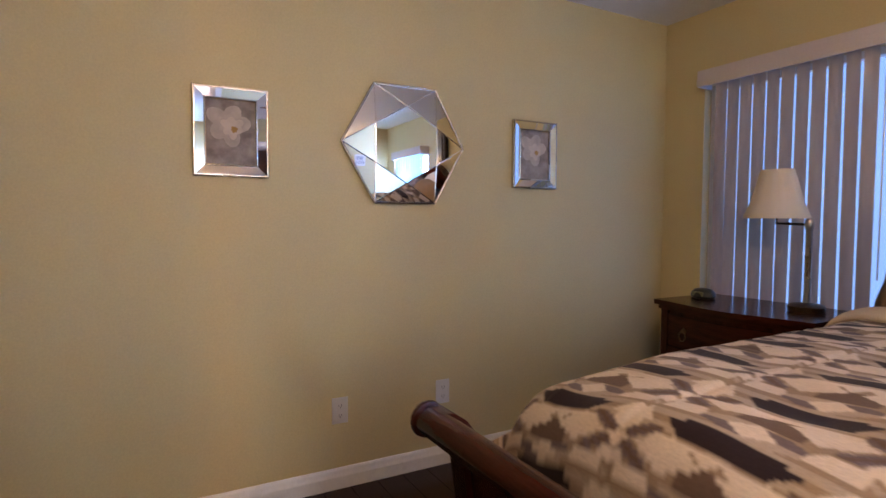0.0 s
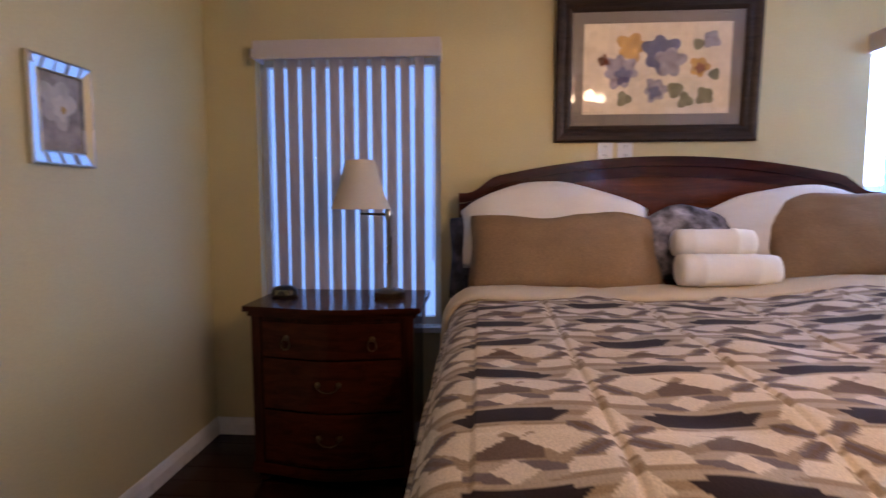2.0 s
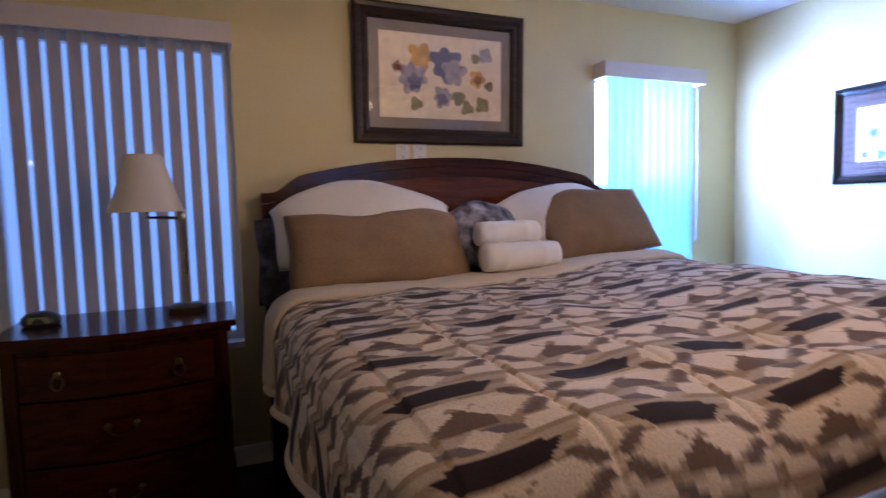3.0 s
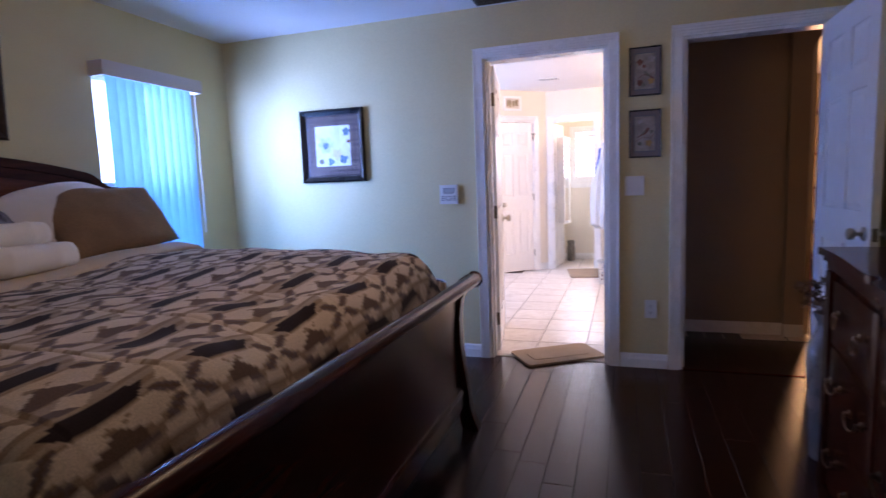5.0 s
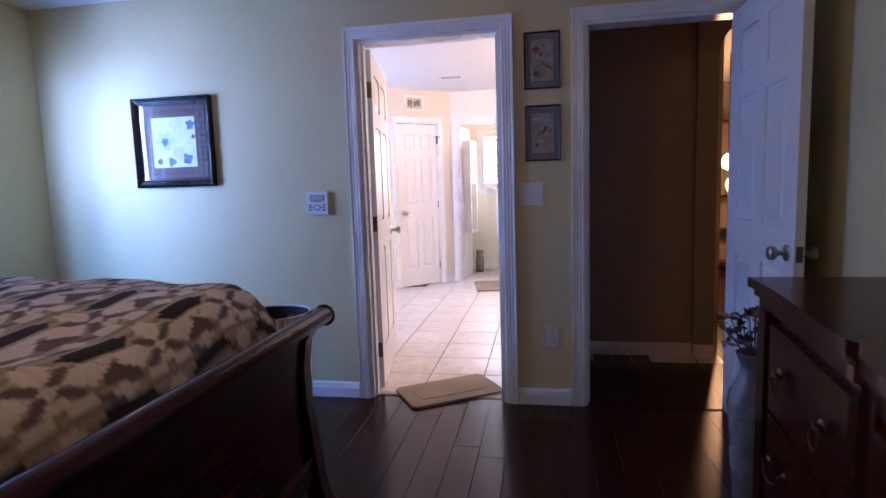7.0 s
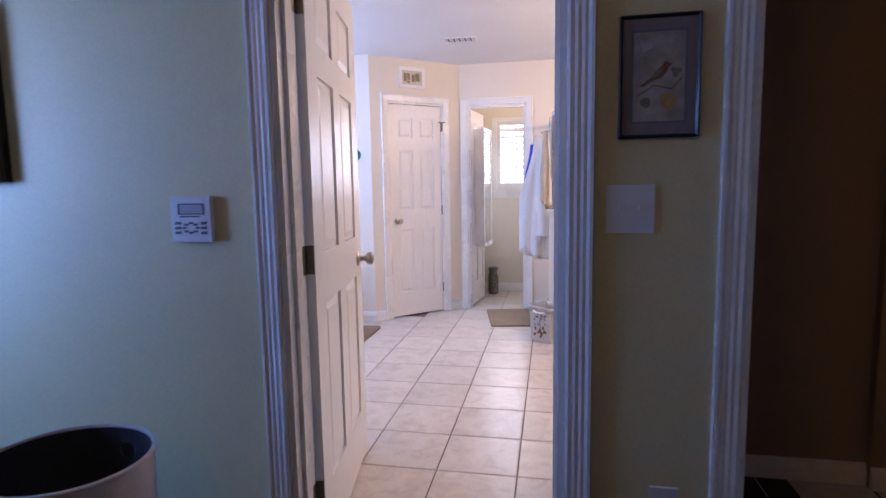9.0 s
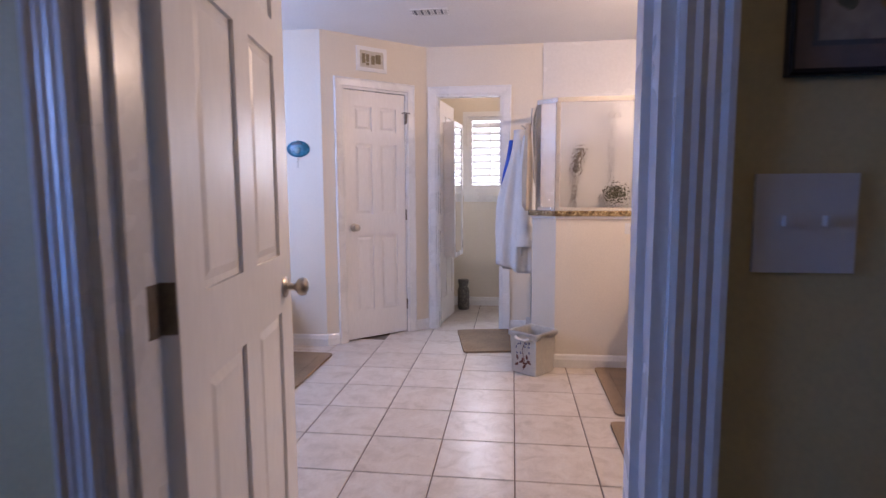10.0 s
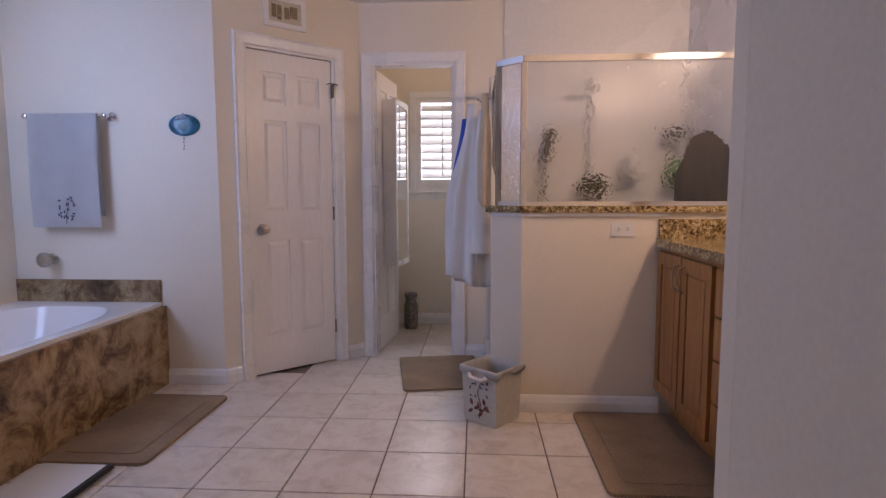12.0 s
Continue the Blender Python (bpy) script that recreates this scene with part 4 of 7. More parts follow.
cushion("pillow", (2.94, BY + 0.0, 1.06), 0.48, 0.34, 0.17, 28, 0, surface("blue_grey_patterned_cloth", (0.24, 0.23, 0.28), 0.9, grain=16, patch=14, vary=0.9, relief=0.3), "small blue-grey patterned pillow behind a towel roll", seed=11, group=GRP)


def towel_roll(name, y, z, x, r, length, label):
    bm = bmesh.new()
    prof = [(0.001, -length / 2), (r * 0.6, -length / 2 - 0.004), (r * 0.93, -length / 2 + 0.004), (r, -length / 2 + 0.03), (r * 0.99, -length * 0.30), (r * 1.04, -length * 0.28), (r * 1.04, -length * 0.24), (r * 0.99, -length * 0.22), (r, 0.0), (r * 0.99, length * 0.22), (r * 1.04, length * 0.24), (r * 1.04, length * 0.28), (r * 0.99, length * 0.30), (r, length / 2 - 0.03), (r * 0.93, length / 2 - 0.004), (r * 0.6, length / 2 + 0.004), (0.001, length / 2)]
    lathe(bm, prof, (x, y, z), 22, "y")
    for v in bm.verts:
        v.co += 0.004 * noise.noise_vector(v.co * 14)
    return tagged(part(name, bm, M_TOWEL, smooth="all"), label, "towel", "rolled towels on the bed")


towel_roll("rolled_towel", BY - 0.105, 0.975, 2.74, 0.064, 0.38, "white terry towel rolled up in front of the pillows")
towel_roll("rolled_towel", BY - 0.07, 1.078, 2.80, 0.056, 0.31, "white terry towel rolled up on another roll")


# chests with a shaped front: f(y) gives the front's x; out = -1 where it faces -x
def strip(bm, f, out, y0, y1, z0, z1, a, b, n=14):
    ys = [y0 + (y1 - y0) * i / n for i in range(n + 1)]
    rows = [[bm.verts.new((f(y) + out * o, y, z)) for y in ys] for o, z in ((a, z0), (b, z0), (b, z1), (a, z1))]
    for r in range(4):
        p, q = rows[r], rows[(r + 1) % 4]
        for i in range(n):
            bm.faces.new((p[i], p[i + 1], q[i + 1], q[i]))
    for e in (0, -1):
        bm.faces.new([rows[r][e] for r in range(4)])
    return bm


def chest_top(bm, f, out, xb, y0, y1, z0, z1, over, n=40):
    ys = [y0 + (y1 - y0) * i / n for i in range(n + 1)]
    pts = [(f(y) + out * over, y) for y in ys] + [(xb, y1), (xb, y0)]
    return prism(bm, pts, z0, z1)


def bail_handle(parent, f, out, y, z, span=0.075, ring=False):
    """An antique pull: two rosettes and a hanging bail, or one rosette and a ring."""
    x = f(y) + out * 0.020
    bm = bmesh.new()
    posts = [0] if ring else [-span / 2, span / 2]
    for d in posts:
        start = len(bm.verts)
        lathe(bm, [(0.001, 0), (0.013, 0), (0.013, 0.003), (0.006, 0.006), (0.006, 0.012), (0.008, 0.016), (0.001, 0.017)], (0, 0, 0), 10, "x")
        bm.verts.ensure_lookup_table()
        for v in bm.verts[start:]:
            v.co = Vector((x + out * v.co.x, y + d + v.co.y, z + v.co.z))
    if ring:
        pts = [(x + out * 0.014, y + 0.018 * math.sin(a), z - 0.024 + 0.024 * math.cos(a)) for a in np.linspace(0, 2 * math.pi, 15)]
    else:
        pts = [(x + out * (0.014 + 0.006 * math.sin(a)), y - span / 2 * math.cos(a), z - 0.028 * math.sin(a)) for a in np.linspace(0, math.pi, 11)]
    tube(bm, pts, 0.003, 6)
    return part("handle", bm, M_BRASS, parent, "antique brass pull", smooth=True)


def nightstand():
    t = thing("nightstand", (2.95, 1.59, 0), "dark cherry three-drawer nightstand with a glossy shaped top", "nightstand")
    y0, y1, xb, H = 1.225, 1.945, 3.235, 0.80
    f = lambda y: 2.775 - 0.025 * math.cos((y - 1.585) / 0.355 * math.pi) + 0.012 * abs((y - 1.585) / 0.355) ** 4
    part("body", chest_top(bmesh.new(), f, -1, xb, y0 + 0.012, y1 - 0.012, 0.09, H - 0.035, 0.0), M_CHERRY_Z, t)
    part("top", chest_top(bmesh.new(), f, -1, xb + 0.01, y0 - 0.025, y1 + 0.025, H - 0.024, H, 0.035), M_CHERRY, t, "glossy dark top", bevel=0.005, seg=2)
    part("top_moulding", chest_top(bmesh.new(), f, -1, xb, y0 - 0.008, y1 + 0.008, H - 0.046, H - 0.0245, 0.018), M_CHERRY, t, bevel=0.004)
    part("plinth", chest_top(bmesh.new(), f, -1, xb, y0 - 0.005, y1 + 0.005, 0.05, 0.10, 0.014), M_CHERRY, t, bevel=0.004)
    for yy in (y0 + 0.04, y1 - 0.04):
        for xx in (f(yy) + 0.03, xb - 0.04):
            part("foot", lathe(bmesh.new(), [(0.020, 0), (0.030, 0.012), (0.026, 0.03), (0.036, 0.05)], (xx, yy, 0), 12), M_CHERRY_Z, t, smooth=True)
    for s in (y0 + 0.028, y1 - 0.028):
        part("corner_pilaster", strip(bmesh.new(), f, -1, s - 0.022, s + 0.022, 0.10, H - 0.046, -0.005, 0.014, 4), M_CHERRY_Z, t, bevel=0.005)
    for z0, z1 in ((0.120, 0.345), (0.355, 0.575), (0.585, 0.735)):
        d = part("drawer", strip(bmesh.new(), f, -1, y0 + 0.058, y1 - 0.058, z0, z1, -0.02, 0.016), M_CHERRY, t, bevel=0.004)
        if z0 > 0.5:
            for y in (1.40, 1.77):
                bail_handle(d, f, -1, y, (z0 + z1) / 2 + 0.01, ring=True)
        else:
            bail_handle(d, f, -1, 1.585, (z0 + z1) / 2 + 0.012, 0.09)
    return t


nightstand()


def dresser():
    t = thing("dresser", (-0.5, 0.45, 0), "long dark cherry dresser with a bowed front and brass pulls", "dresser")
    y0, y1, xb, H = -0.570, 1.55, -0.86, 0.96

    def f(y):
        base = -0.355 + 0.075 * smooth01((y - y0) / 0.75) * smooth01((y1 - y) / 0.75)
        c = (y - 0.49) / 0.42
        return base + (0.045 * (1 - c * c) ** 0.5 if abs(c) < 1 else 0.0) - 0.018 * math.exp(-((abs(c) - 1.06) / 0.08) ** 2)

    part("body", chest_top(bmesh.new(), f, 1, xb, y0 + 0.01, y1 - 0.01, 0.10, H - 0.05, 0.0, 80), M_CHERRY_Z, t)
    part("top", chest_top(bmesh.new(), f, 1, xb - 0.01, y0 - 0.03, y1 + 0.03, H - 0.024, H, 0.034, 90), M_CHERRY, t, "glossy dark top", bevel=0.005, seg=2)
    part("top_moulding", chest_top(bmesh.new(), f, 1, xb, y0 - 0.016, y1 + 0.016, H - 0.044, H - 0.0245, 0.022, 90), M_CHERRY, t, bevel=0.005)
    part("cornice", chest_top(bmesh.new(), f, 1, xb, y0 - 0.006, y1 + 0.006, H - 0.075, H - 0.0445, 0.012, 90), M_CHERRY, t, bevel=0.004)
    part("plinth", chest_top(bmesh.new(), f, 1, xb, y0 - 0.008, y1 + 0.008, 0.06, 0.13, 0.016, 80), M_CHERRY, t, bevel=0.005)
    for yy in (y0 + 0.05, 0.07, 0.91, y1 - 0.05):
        for xx in (f(yy) - 0.03, xb + 0.04):
            part("foot", lathe(bmesh.new(), [(0.026, 0), (0.040, 0.014), (0.034, 0.034), (0.046, 0.06)], (xx, yy, 0), 12), M_CHERRY_Z, t, smooth=True)
    for s in (y0 + 0.035, 0.045, 0.935, y1 - 0.035):
        part("pilaster", strip(bmesh.new(), f, 1, s - 0.024, s + 0.024, 0.13, H - 0.075, -0.01, 0.020, 5), M_CHERRY_Z, t, bevel=0.007, seg=2)
    for a, b in ((y0 + 0.075, 0.010), (0.082, 0.898), (0.97, y1 - 0.075)):
        for z0, z1 in ((0.150, 0.395), (0.405, 0.635), (0.645, 0.860)):
            d = part("drawer", strip(bmesh.new(), f, 1, a, b, z0, z1, -0.02, 0.014, 20), M_CHERRY, t, bevel=0.005)
            w = (b - a)
            for y in ((a + b) / 2 - w * 0.28, (a + b) / 2 + w * 0.28):
                bail_handle(d, f, 1, y, (z0 + z1) / 2 + 0.015, 0.085, ring=z0 > 0.6)
    return t


dresser()

# tall framed mirror standing on the dresser against the wall
t = thing("dresser_mirror", (XW + 0.03, 0.49, 0.96), "dark cherry framed mirror standing on the dresser", "mirror")
for y in (-0.515, 1.495):
    part("post", boxes((XW + 0.004, XW + 0.050, y - 0.045, y + 0.045, 0.961, 1.96)), M_CHERRY_Z, t, bevel=0.010, seg=2)
part("bottom_rail", boxes((XW + 0.006, XW + 0.046, -0.4695, 1.4495, 0.961, 1.03)), M_CHERRY, t, bevel=0.006)
part("top_rail", boxes((XW + 0.006, XW + 0.046, -0.4695, 1.4495, 1.87, 1.955)), M_CHERRY, t, bevel=0.008)
part("crown", boxes((XW + 0.002, XW + 0.072, -0.575, 1.555, 1.9605, 1.995)), M_CHERRY, t, bevel=0.010, seg=2)
part("mirror_glass", boxes((XW + 0.012, XW + 0.022, -0.469, 1.449, 1.0305, 1.8695)), M_MIRROR, t)

# table lamp with a swing arm, and a clock, on the nightstand
t = thing("table_lamp", (3.05, 1.375, 0.80), "swing-arm table lamp with a white fabric bell shade, unlit", "lamp")
part("base", lathe(bmesh.new(), [(0.070, 0), (0.072, 0.008), (0.072, 0.024), (0.060, 0.034), (0.020, 0.040)], (3.05, 1.375, 0.801), 28), M_BRASS, t, smooth=True)
part("stem", lathe(bmesh.new(), [(0.017, 0.03), (0.014, 0.06), (0.013, 0.36), (0.018, 0.37), (0.018, 0.40), (0.010, 0.415)], (3.05, 1.375, 0.801), 16), M_NICKEL, t, smooth=True)
part("swing_arm", tube(bmesh.new(), [(3.05, 1.375, 1.185), (3.03, 1.44, 1.188), (3.01, 1.495, 1.19), (3.01, 1.497, 1.24)], 0.006, 8), M_BRASS, t, smooth=True)
bm = bmesh.new()
prof = [(0.135, 1.212), (0.112, 1.27), (0.094, 1.33), (0.078, 1.39), (0.066, 1.432), (0.064, 1.432), (0.076, 1.39), (0.092, 1.33), (0.110, 1.27), (0.133, 1.212)]
n = 32
rings = [[bm.verts.new((3.01 + r * math.cos(2 * math.pi * k / n), 1.497 + r * math.sin(2 * math.pi * k / n), z)) for k in range(n)] for r, z in prof]
for i in range(len(rings)):
    a, b = rings[i], rings[(i + 1) % len(rings)]
    for k in range(n):
        bm.faces.new((a[k], a[(k + 1) % n], b[(k + 1) % n], b[k]))
part("shade", bm, M_SHADE, t, "off-white linen bell shade", smooth=True)
part("socket", lathe(bmesh.new(), [(0.014, 1.24), (0.016, 1.26), (0.016, 1.30), (0.028, 1.33), (0.030, 1.36), (0.018, 1.385)], (3.01, 1.497, 0), 14), M_PLASTIC, t, smooth=True)

t = thing("alarm_clock", (3.03, 1.87, 0.80), "small dark oval alarm clock on the nightstand", "clock")
bm = lathe(bmesh.new(), [(0.058, 0), (0.066, 0.010), (0.062, 0.030), (0.045, 0.046), (0.02, 0.052)], (3.03, 1.87, 0.801), 24, "z", (0.75, 1))
part("case", bm, plain("clock_case", (0.02, 0.025, 0.02), 0.3), t, smooth=True)
part("display", boxes((2.984, 2.990, 1.84, 1.90, 0.812, 0.836)), plain("clock_face", (0.20, 0.22, 0.12), 0.3), t)


# ---- pictures and mirrors ----
def wall_frame(x, y, z, nx, ny, tilt=0.0):
    """u along the wall (to the right for someone facing it), v up, w out of the wall towards the room."""
    n = Vector((nx, ny, 0))
    u = Vector((0, 0, 1)).cross(n)
    m = Matrix(((u.x, 0, n.x, x), (u.y, 0, n.y, y), (0, 1, 0, z), (0, 0, 0, 1)))
    return m @ Matrix.Rotation(radians(tilt), 4, "X")


def mitred(m, w, h, prof):
    """A mitred frame moulding; prof: (inset from the outer edge, height) points."""
    bm = bmesh.new()
    rings = []
    for d, hgt in prof:
        rings.append([bm.verts.new(m @ Vector((sx * (w / 2 - d), sy * (h / 2 - d), hgt))) for sx, sy in ((-1, -1), (1, -1), (1, 1), (-1, 1))])
    for a, b in zip(rings, rings[1:] + rings[:1]):
        for i in range(4):
            bm.faces.new((a[i], a[(i + 1) % 4], b[(i + 1) % 4], b[i]))
    return bm


def flat(m, u0, u1, v0, v1, w0, w1):
    return boxes((u0, u1, v0, v1, w0, w1), m=m)


def petals(bm, m, u, v, r, n, w, rng, lobe=0.35, turn=0.0):
    """A flat flower outline with n lobes."""
    k = n * 6
    pts = []
    for i in range(k):
        a = 2 * math.pi * i / k
        rr = r * (1 - lobe + lobe * abs(math.cos(a * n / 2 + turn))) * (1 + 0.10 * math.sin(a * 3 + turn * 5))
        pts.append(bm.verts.new(m @ Vector((u + rr * math.cos(a), v + rr * math.sin(a), w))))
    bm.faces.new(pts)
    return bm


PAPER = surface("cream_art_paper", (0.62, 0.56, 0.50), 0.8, grain=30, patch=7, vary=0.10, relief=0.0)
PAPERBLUE = surface("pale_blue_art_paper", (0.66, 0.70, 0.72), 0.8, grain=25, patch=9, vary=0.12, relief=0.0)
INKBLUE = surface("washed_blue_ink", (0.11, 0.12, 0.26), 0.8, grain=24, patch=30, vary=0.35, relief=0.0)
INKPALE = surface("pale_violet_ink", (0.30, 0.29, 0.40), 0.8, grain=24, patch=30, vary=0.30, relief=0.0)
INKOCHRE = surface("ochre_ink", (0.50, 0.30, 0.10), 0.8, grain=24, patch=30, vary=0.30, relief=0.0)
INKRED = surface("rust_ink", (0.22, 0.08, 0.05), 0.8, grain=24, patch=30, vary=0.3, relief=0.0)
INKGREEN = surface("grey_green_ink", (0.20, 0.20, 0.14), 0.8, grain=24, patch=30, vary=0.3, relief=0.0)
INKTEAL = surface("teal_ink", (0.12, 0.26, 0.34), 0.8, grain=24, patch=30, vary=0.35, relief=0.0)
INKGREY = surface("warm_grey_ink", (0.36, 0.32, 0.30), 0.8, grain=14, patch=20, vary=0.35, relief=0.0)
PICGLASS = glass("picture_glass")


def pane_over(parent, m, w, h, z):
    g = part("glass", flat(m, -w / 2, w / 2, -h / 2, h / 2, z, z + 0.0015), PICGLASS, parent)
    g.visible_shadow = False
    return g


def blossoms(parent, m, spots, w0):
    """Flat printed flowers: (u, v, radius, lobes, material)."""
    rng = random.Random(7)
    for i, (u, v, r, n, mat) in enumerate(spots):
        bm = petals(bmesh.new(), m, u, v, r, n, w0 + 0.00015 * (i + 1), rng, 0.35, i * 1.3)
        part("printed_flower", bm, mat, parent)


# large framed flower print over the headboard
m = wall_frame(XE - 0.008, 0.112, 1.878, -1, 0, 2.2)
t = thing("picture", m @ Vector((0, -0.34, 0)), "large dark-framed print of blue and ochre flowers in a grey mat", "picture")
part("frame", mitred(m, 0.958, 0.690, [(0, 0), (0, 0.026), (0.012, 0.034), (0.030, 0.030), (0.044, 0.022), (0.062, 0.026), (0.074, 0.018), (0.080, 0.010), (0.080, 0)]), M_BROWNFRAME, t, "wide moulded dark brown frame")
part("mat_board", flat(m, -0.405, 0.405, -0.272, 0.272, 0.001, 0.009), M_MATBOARD, t, "grey mat board")
part("print", flat(m, -0.345, 0.345, -0.212, 0.212, 0.0092, 0.0104), PAPER, t, "cream paper")
blossoms(t, m, [(-0.12, 0.10, 0.075, 5, INKOCHRE), (0.02, 0.07, 0.095, 6, INKBLUE), (0.065, 0.03, 0.075, 5, INKPALE), (-0.17, -0.01, 0.085, 7, INKPALE), (-0.155, -0.03, 0.045, 5, INKBLUE),
                (0.20, 0.005, 0.050, 5, INKOCHRE), (0.205, 0.0, 0.026, 5, INKRED), (0.0, -0.10, 0.060, 6, INKPALE), (-0.005, -0.11, 0.034, 4, INKBLUE), (0.09, -0.10, 0.042, 3, INKGREEN),
                (0.14, -0.15, 0.040, 3, INKGREEN), (0.23, -0.13, 0.046, 4, INKGREEN), (-0.15, -0.14, 0.038, 3, INKGREEN), (0.25, 0.13, 0.045, 4, INKPALE), (0.19, 0.11, 0.030, 3, INKGREEN), (-0.25, 0.04, 0.030, 4, INKRED), (0.27, -0.03, 0.03, 3, INKGREEN)], 0.0104)
pane_over(t, m, 0.798, 0.530, 0.0128)

# mirror-framed flower prints on the north wall
for x0, tl in ((0.655, "silver mirror-framed print of a pale flower"), (2.155, "silver mirror-framed print of a pale flower by the window wall")):
    m = wall_frame(x0 + 0.142, YN - 0.002, 1.542, 0, -1)
    t = thing("picture", m @ Vector((0, -0.175, 0)), tl, "picture", "pair of mirror-framed prints")
    part("frame", mitred(m, 0.284, 0.350, [(0, 0), (0, 0.018), (0.004, 0.022), (0.008, 0.022)] + [(0.0085, 0.0215), (0.0085, 0)]), M_SILVER, t)
    part("mirror_border", mitred(m, 0.266, 0.332, [(0, 0.002), (0, 0.020), (0.034, 0.013), (0.034, 0.002)]), M_MIRROR, t, "bevelled mirror border")
    part("bead", mitred(m, 0.198, 0.264, [(0, 0.004), (0, 0.016), (0.005, 0.017), (0.006, 0.004)]), M_SILVER, t)
    part("print", flat(m, -0.092, 0.092, -0.125, 0.125, 0.004, 0.008), INKGREY, t)
    blossoms(t, m, [(-0.01, 0.03, 0.085, 5, surface("flower_white", (0.55, 0.50, 0.46), 0.8, grain=18, vary=0.2, relief=0)), (0.005, 0.02, 0.045, 6, PAPER), (0.012, 0.012, 0.014, 6, INKOCHRE)], 0.0081)

# hexagonal faceted mirror
m = wall_frame(1.550, YN - 0.002, 1.543, 0, -1)
t = thing("wall_mirror", m @ Vector((0, -0.27, 0)), "hexagonal faceted wall mirror with slim silver edges", "mirror")
R = 0.305
outer = [Vector((R * math.cos(radians(60 * i)), R * math.sin(radians(60 * i)), 0.014)) for i in range(6)]
inner = [Vector((R / math.sqrt(3) * math.cos(radians(60 * i + 30)), R / math.sqrt(3) * math.sin(radians(60 * i + 30)), 0.030)) for i in range(6)]


def facet(name, pts):
    bm = bmesh.new()
    up = [bm.verts.new(m @ p) for p in pts]
    dn = [bm.verts.new(m @ Vector((p.x, p.y, 0.003))) for p in pts]
    bm.faces.new(up)
    bm.faces.new(dn[::-1])
    for i in range(len(pts)):
        j = (i + 1) % len(pts)
        bm.faces.new((up[i], dn[i], dn[j], up[j]))
    return part(name, bm, M_MIRROR, t)


facet("centre_facet", inner)
for i in range(6):
    facet("tip_facet", [outer[i], inner[i], inner[i - 1]])
    facet("side_facet", [outer[i], outer[(i + 1) % 6], inner[i]])
for i in range(6):
    a, b = outer[i], outer[(i + 1) % 6]
    part("edge_strip", tube(bmesh.new(), [m @ (a * 1.004), m @ (b * 1.004)], 0.0055, 6), M_SILVER, t)
    a, b = outer[i], outer[(i + 2) % 6]
    k = [a, inner[i] + Vector((0, 0, 0.0005)), inner[(i + 1) % 6] + Vector((0, 0, 0.0005)), b]
    part("bevel_strip", tube(bmesh.new(), [m @ p for p in k], 0.0028, 6), M_CHROME, t)
part("backing", prism(bmesh.new(), [(R * math.cos(radians(60 * i)), R * math.sin(radians(60 * i))) for i in range(6)], 0.0, 0.0028, m), M_BLACK, t)

# square print with a lattice border on the south wall
m = wall_frame(2.378, YS + 0.002, 1.542, 0, 1)
t = thing("picture", m @ Vector((0, -0.265, 0)), "black-framed blue flower print with a brown lattice border", "picture")
part("frame", mitred(m, 0.522, 0.530, [(0, 0), (0, 0.024), (0.010, 0.032), (0.022, 0.022), (0.040, 0.014), (0.042, 0)]), M_BLACK, t, "black moulded frame")
part("lattice_ground", flat(m, -0.220, 0.220, -0.224, 0.224, 0.001, 0.006), surface("lattice_dark", (0.050, 0.036, 0.040), 0.8), t, "dark brown border")
M_LATTICE = surface("lattice_tan", (0.20, 0.14, 0.125), 0.7)
P = 0.0365
bm = bmesh.new()
for i in range(-6, 7):
    for j in range(-6, 7):
        for k in range(16):
            pts = [(P * i + (P * 0.70 + d) * math.cos(a), P * j + (P * 0.70 + d) * math.sin(a)) for a, d in ((math.pi * k / 8, -0.0018), (math.pi * k / 8, 0.0018), (math.pi * (k + 1) / 8, 0.0018), (math.pi * (k + 1) / 8, -0.0018))]
            if all(0.150 < max(abs(p), abs(q)) < 0.216 for p, q in pts):
                bm.faces.new([bm.verts.new(m @ Vector((p, q, 0.0064 + 0.0002 * ((i + 2 * j) % 4)))) for p, q in pts])
tagged(part("lattice_pattern", bm, M_LATTICE, t), kind="stuff")
part("inner_mat", mitred(m, 0.300, 0.306, [(0, 0.005), (0, 0.009), (0.006, 0.009), (0.006, 0.005)]), M_LATTICE, t)
part("print", flat(m, -0.144, 0.144, -0.147, 0.147, 0.006, 0.0075), PAPERBLUE, t, "pale blue paper")
blossoms(t, m, [(-0.060, 0.010, 0.065, 6, surface("petal_pale", (0.48, 0.58, 0.62), 0.8, grain=20, vary=0.2, relief=0)), (-0.060, 0.005, 0.026, 5, INKTEAL), (0.115, 0.10, 0.032, 5, INKTEAL), (0.03, -0.06, 0.04, 5, PAPER), (0.085, -0.10, 0.035, 4, INKTEAL), (-0.02, -0.115, 0.028, 3, INKTEAL), (-0.10, -0.11, 0.022, 3, INKGREEN), (0.13, 0.03, 0.015, 4, INKRED)], 0.0075)
pane_over(t, m, 0.436, 0.444, 0.0098)

# two small bird prints between the doorways
M_BIRDMAT = surface("grey_mauve_mat", (0.20, 0.165, 0.165), 0.85, grain=60, vary=0.08, relief=0)
M_AGED = surface("aged_paper", (0.36, 0.31, 0.26), 0.8, grain=20, patch=24, vary=0.28, relief=0)


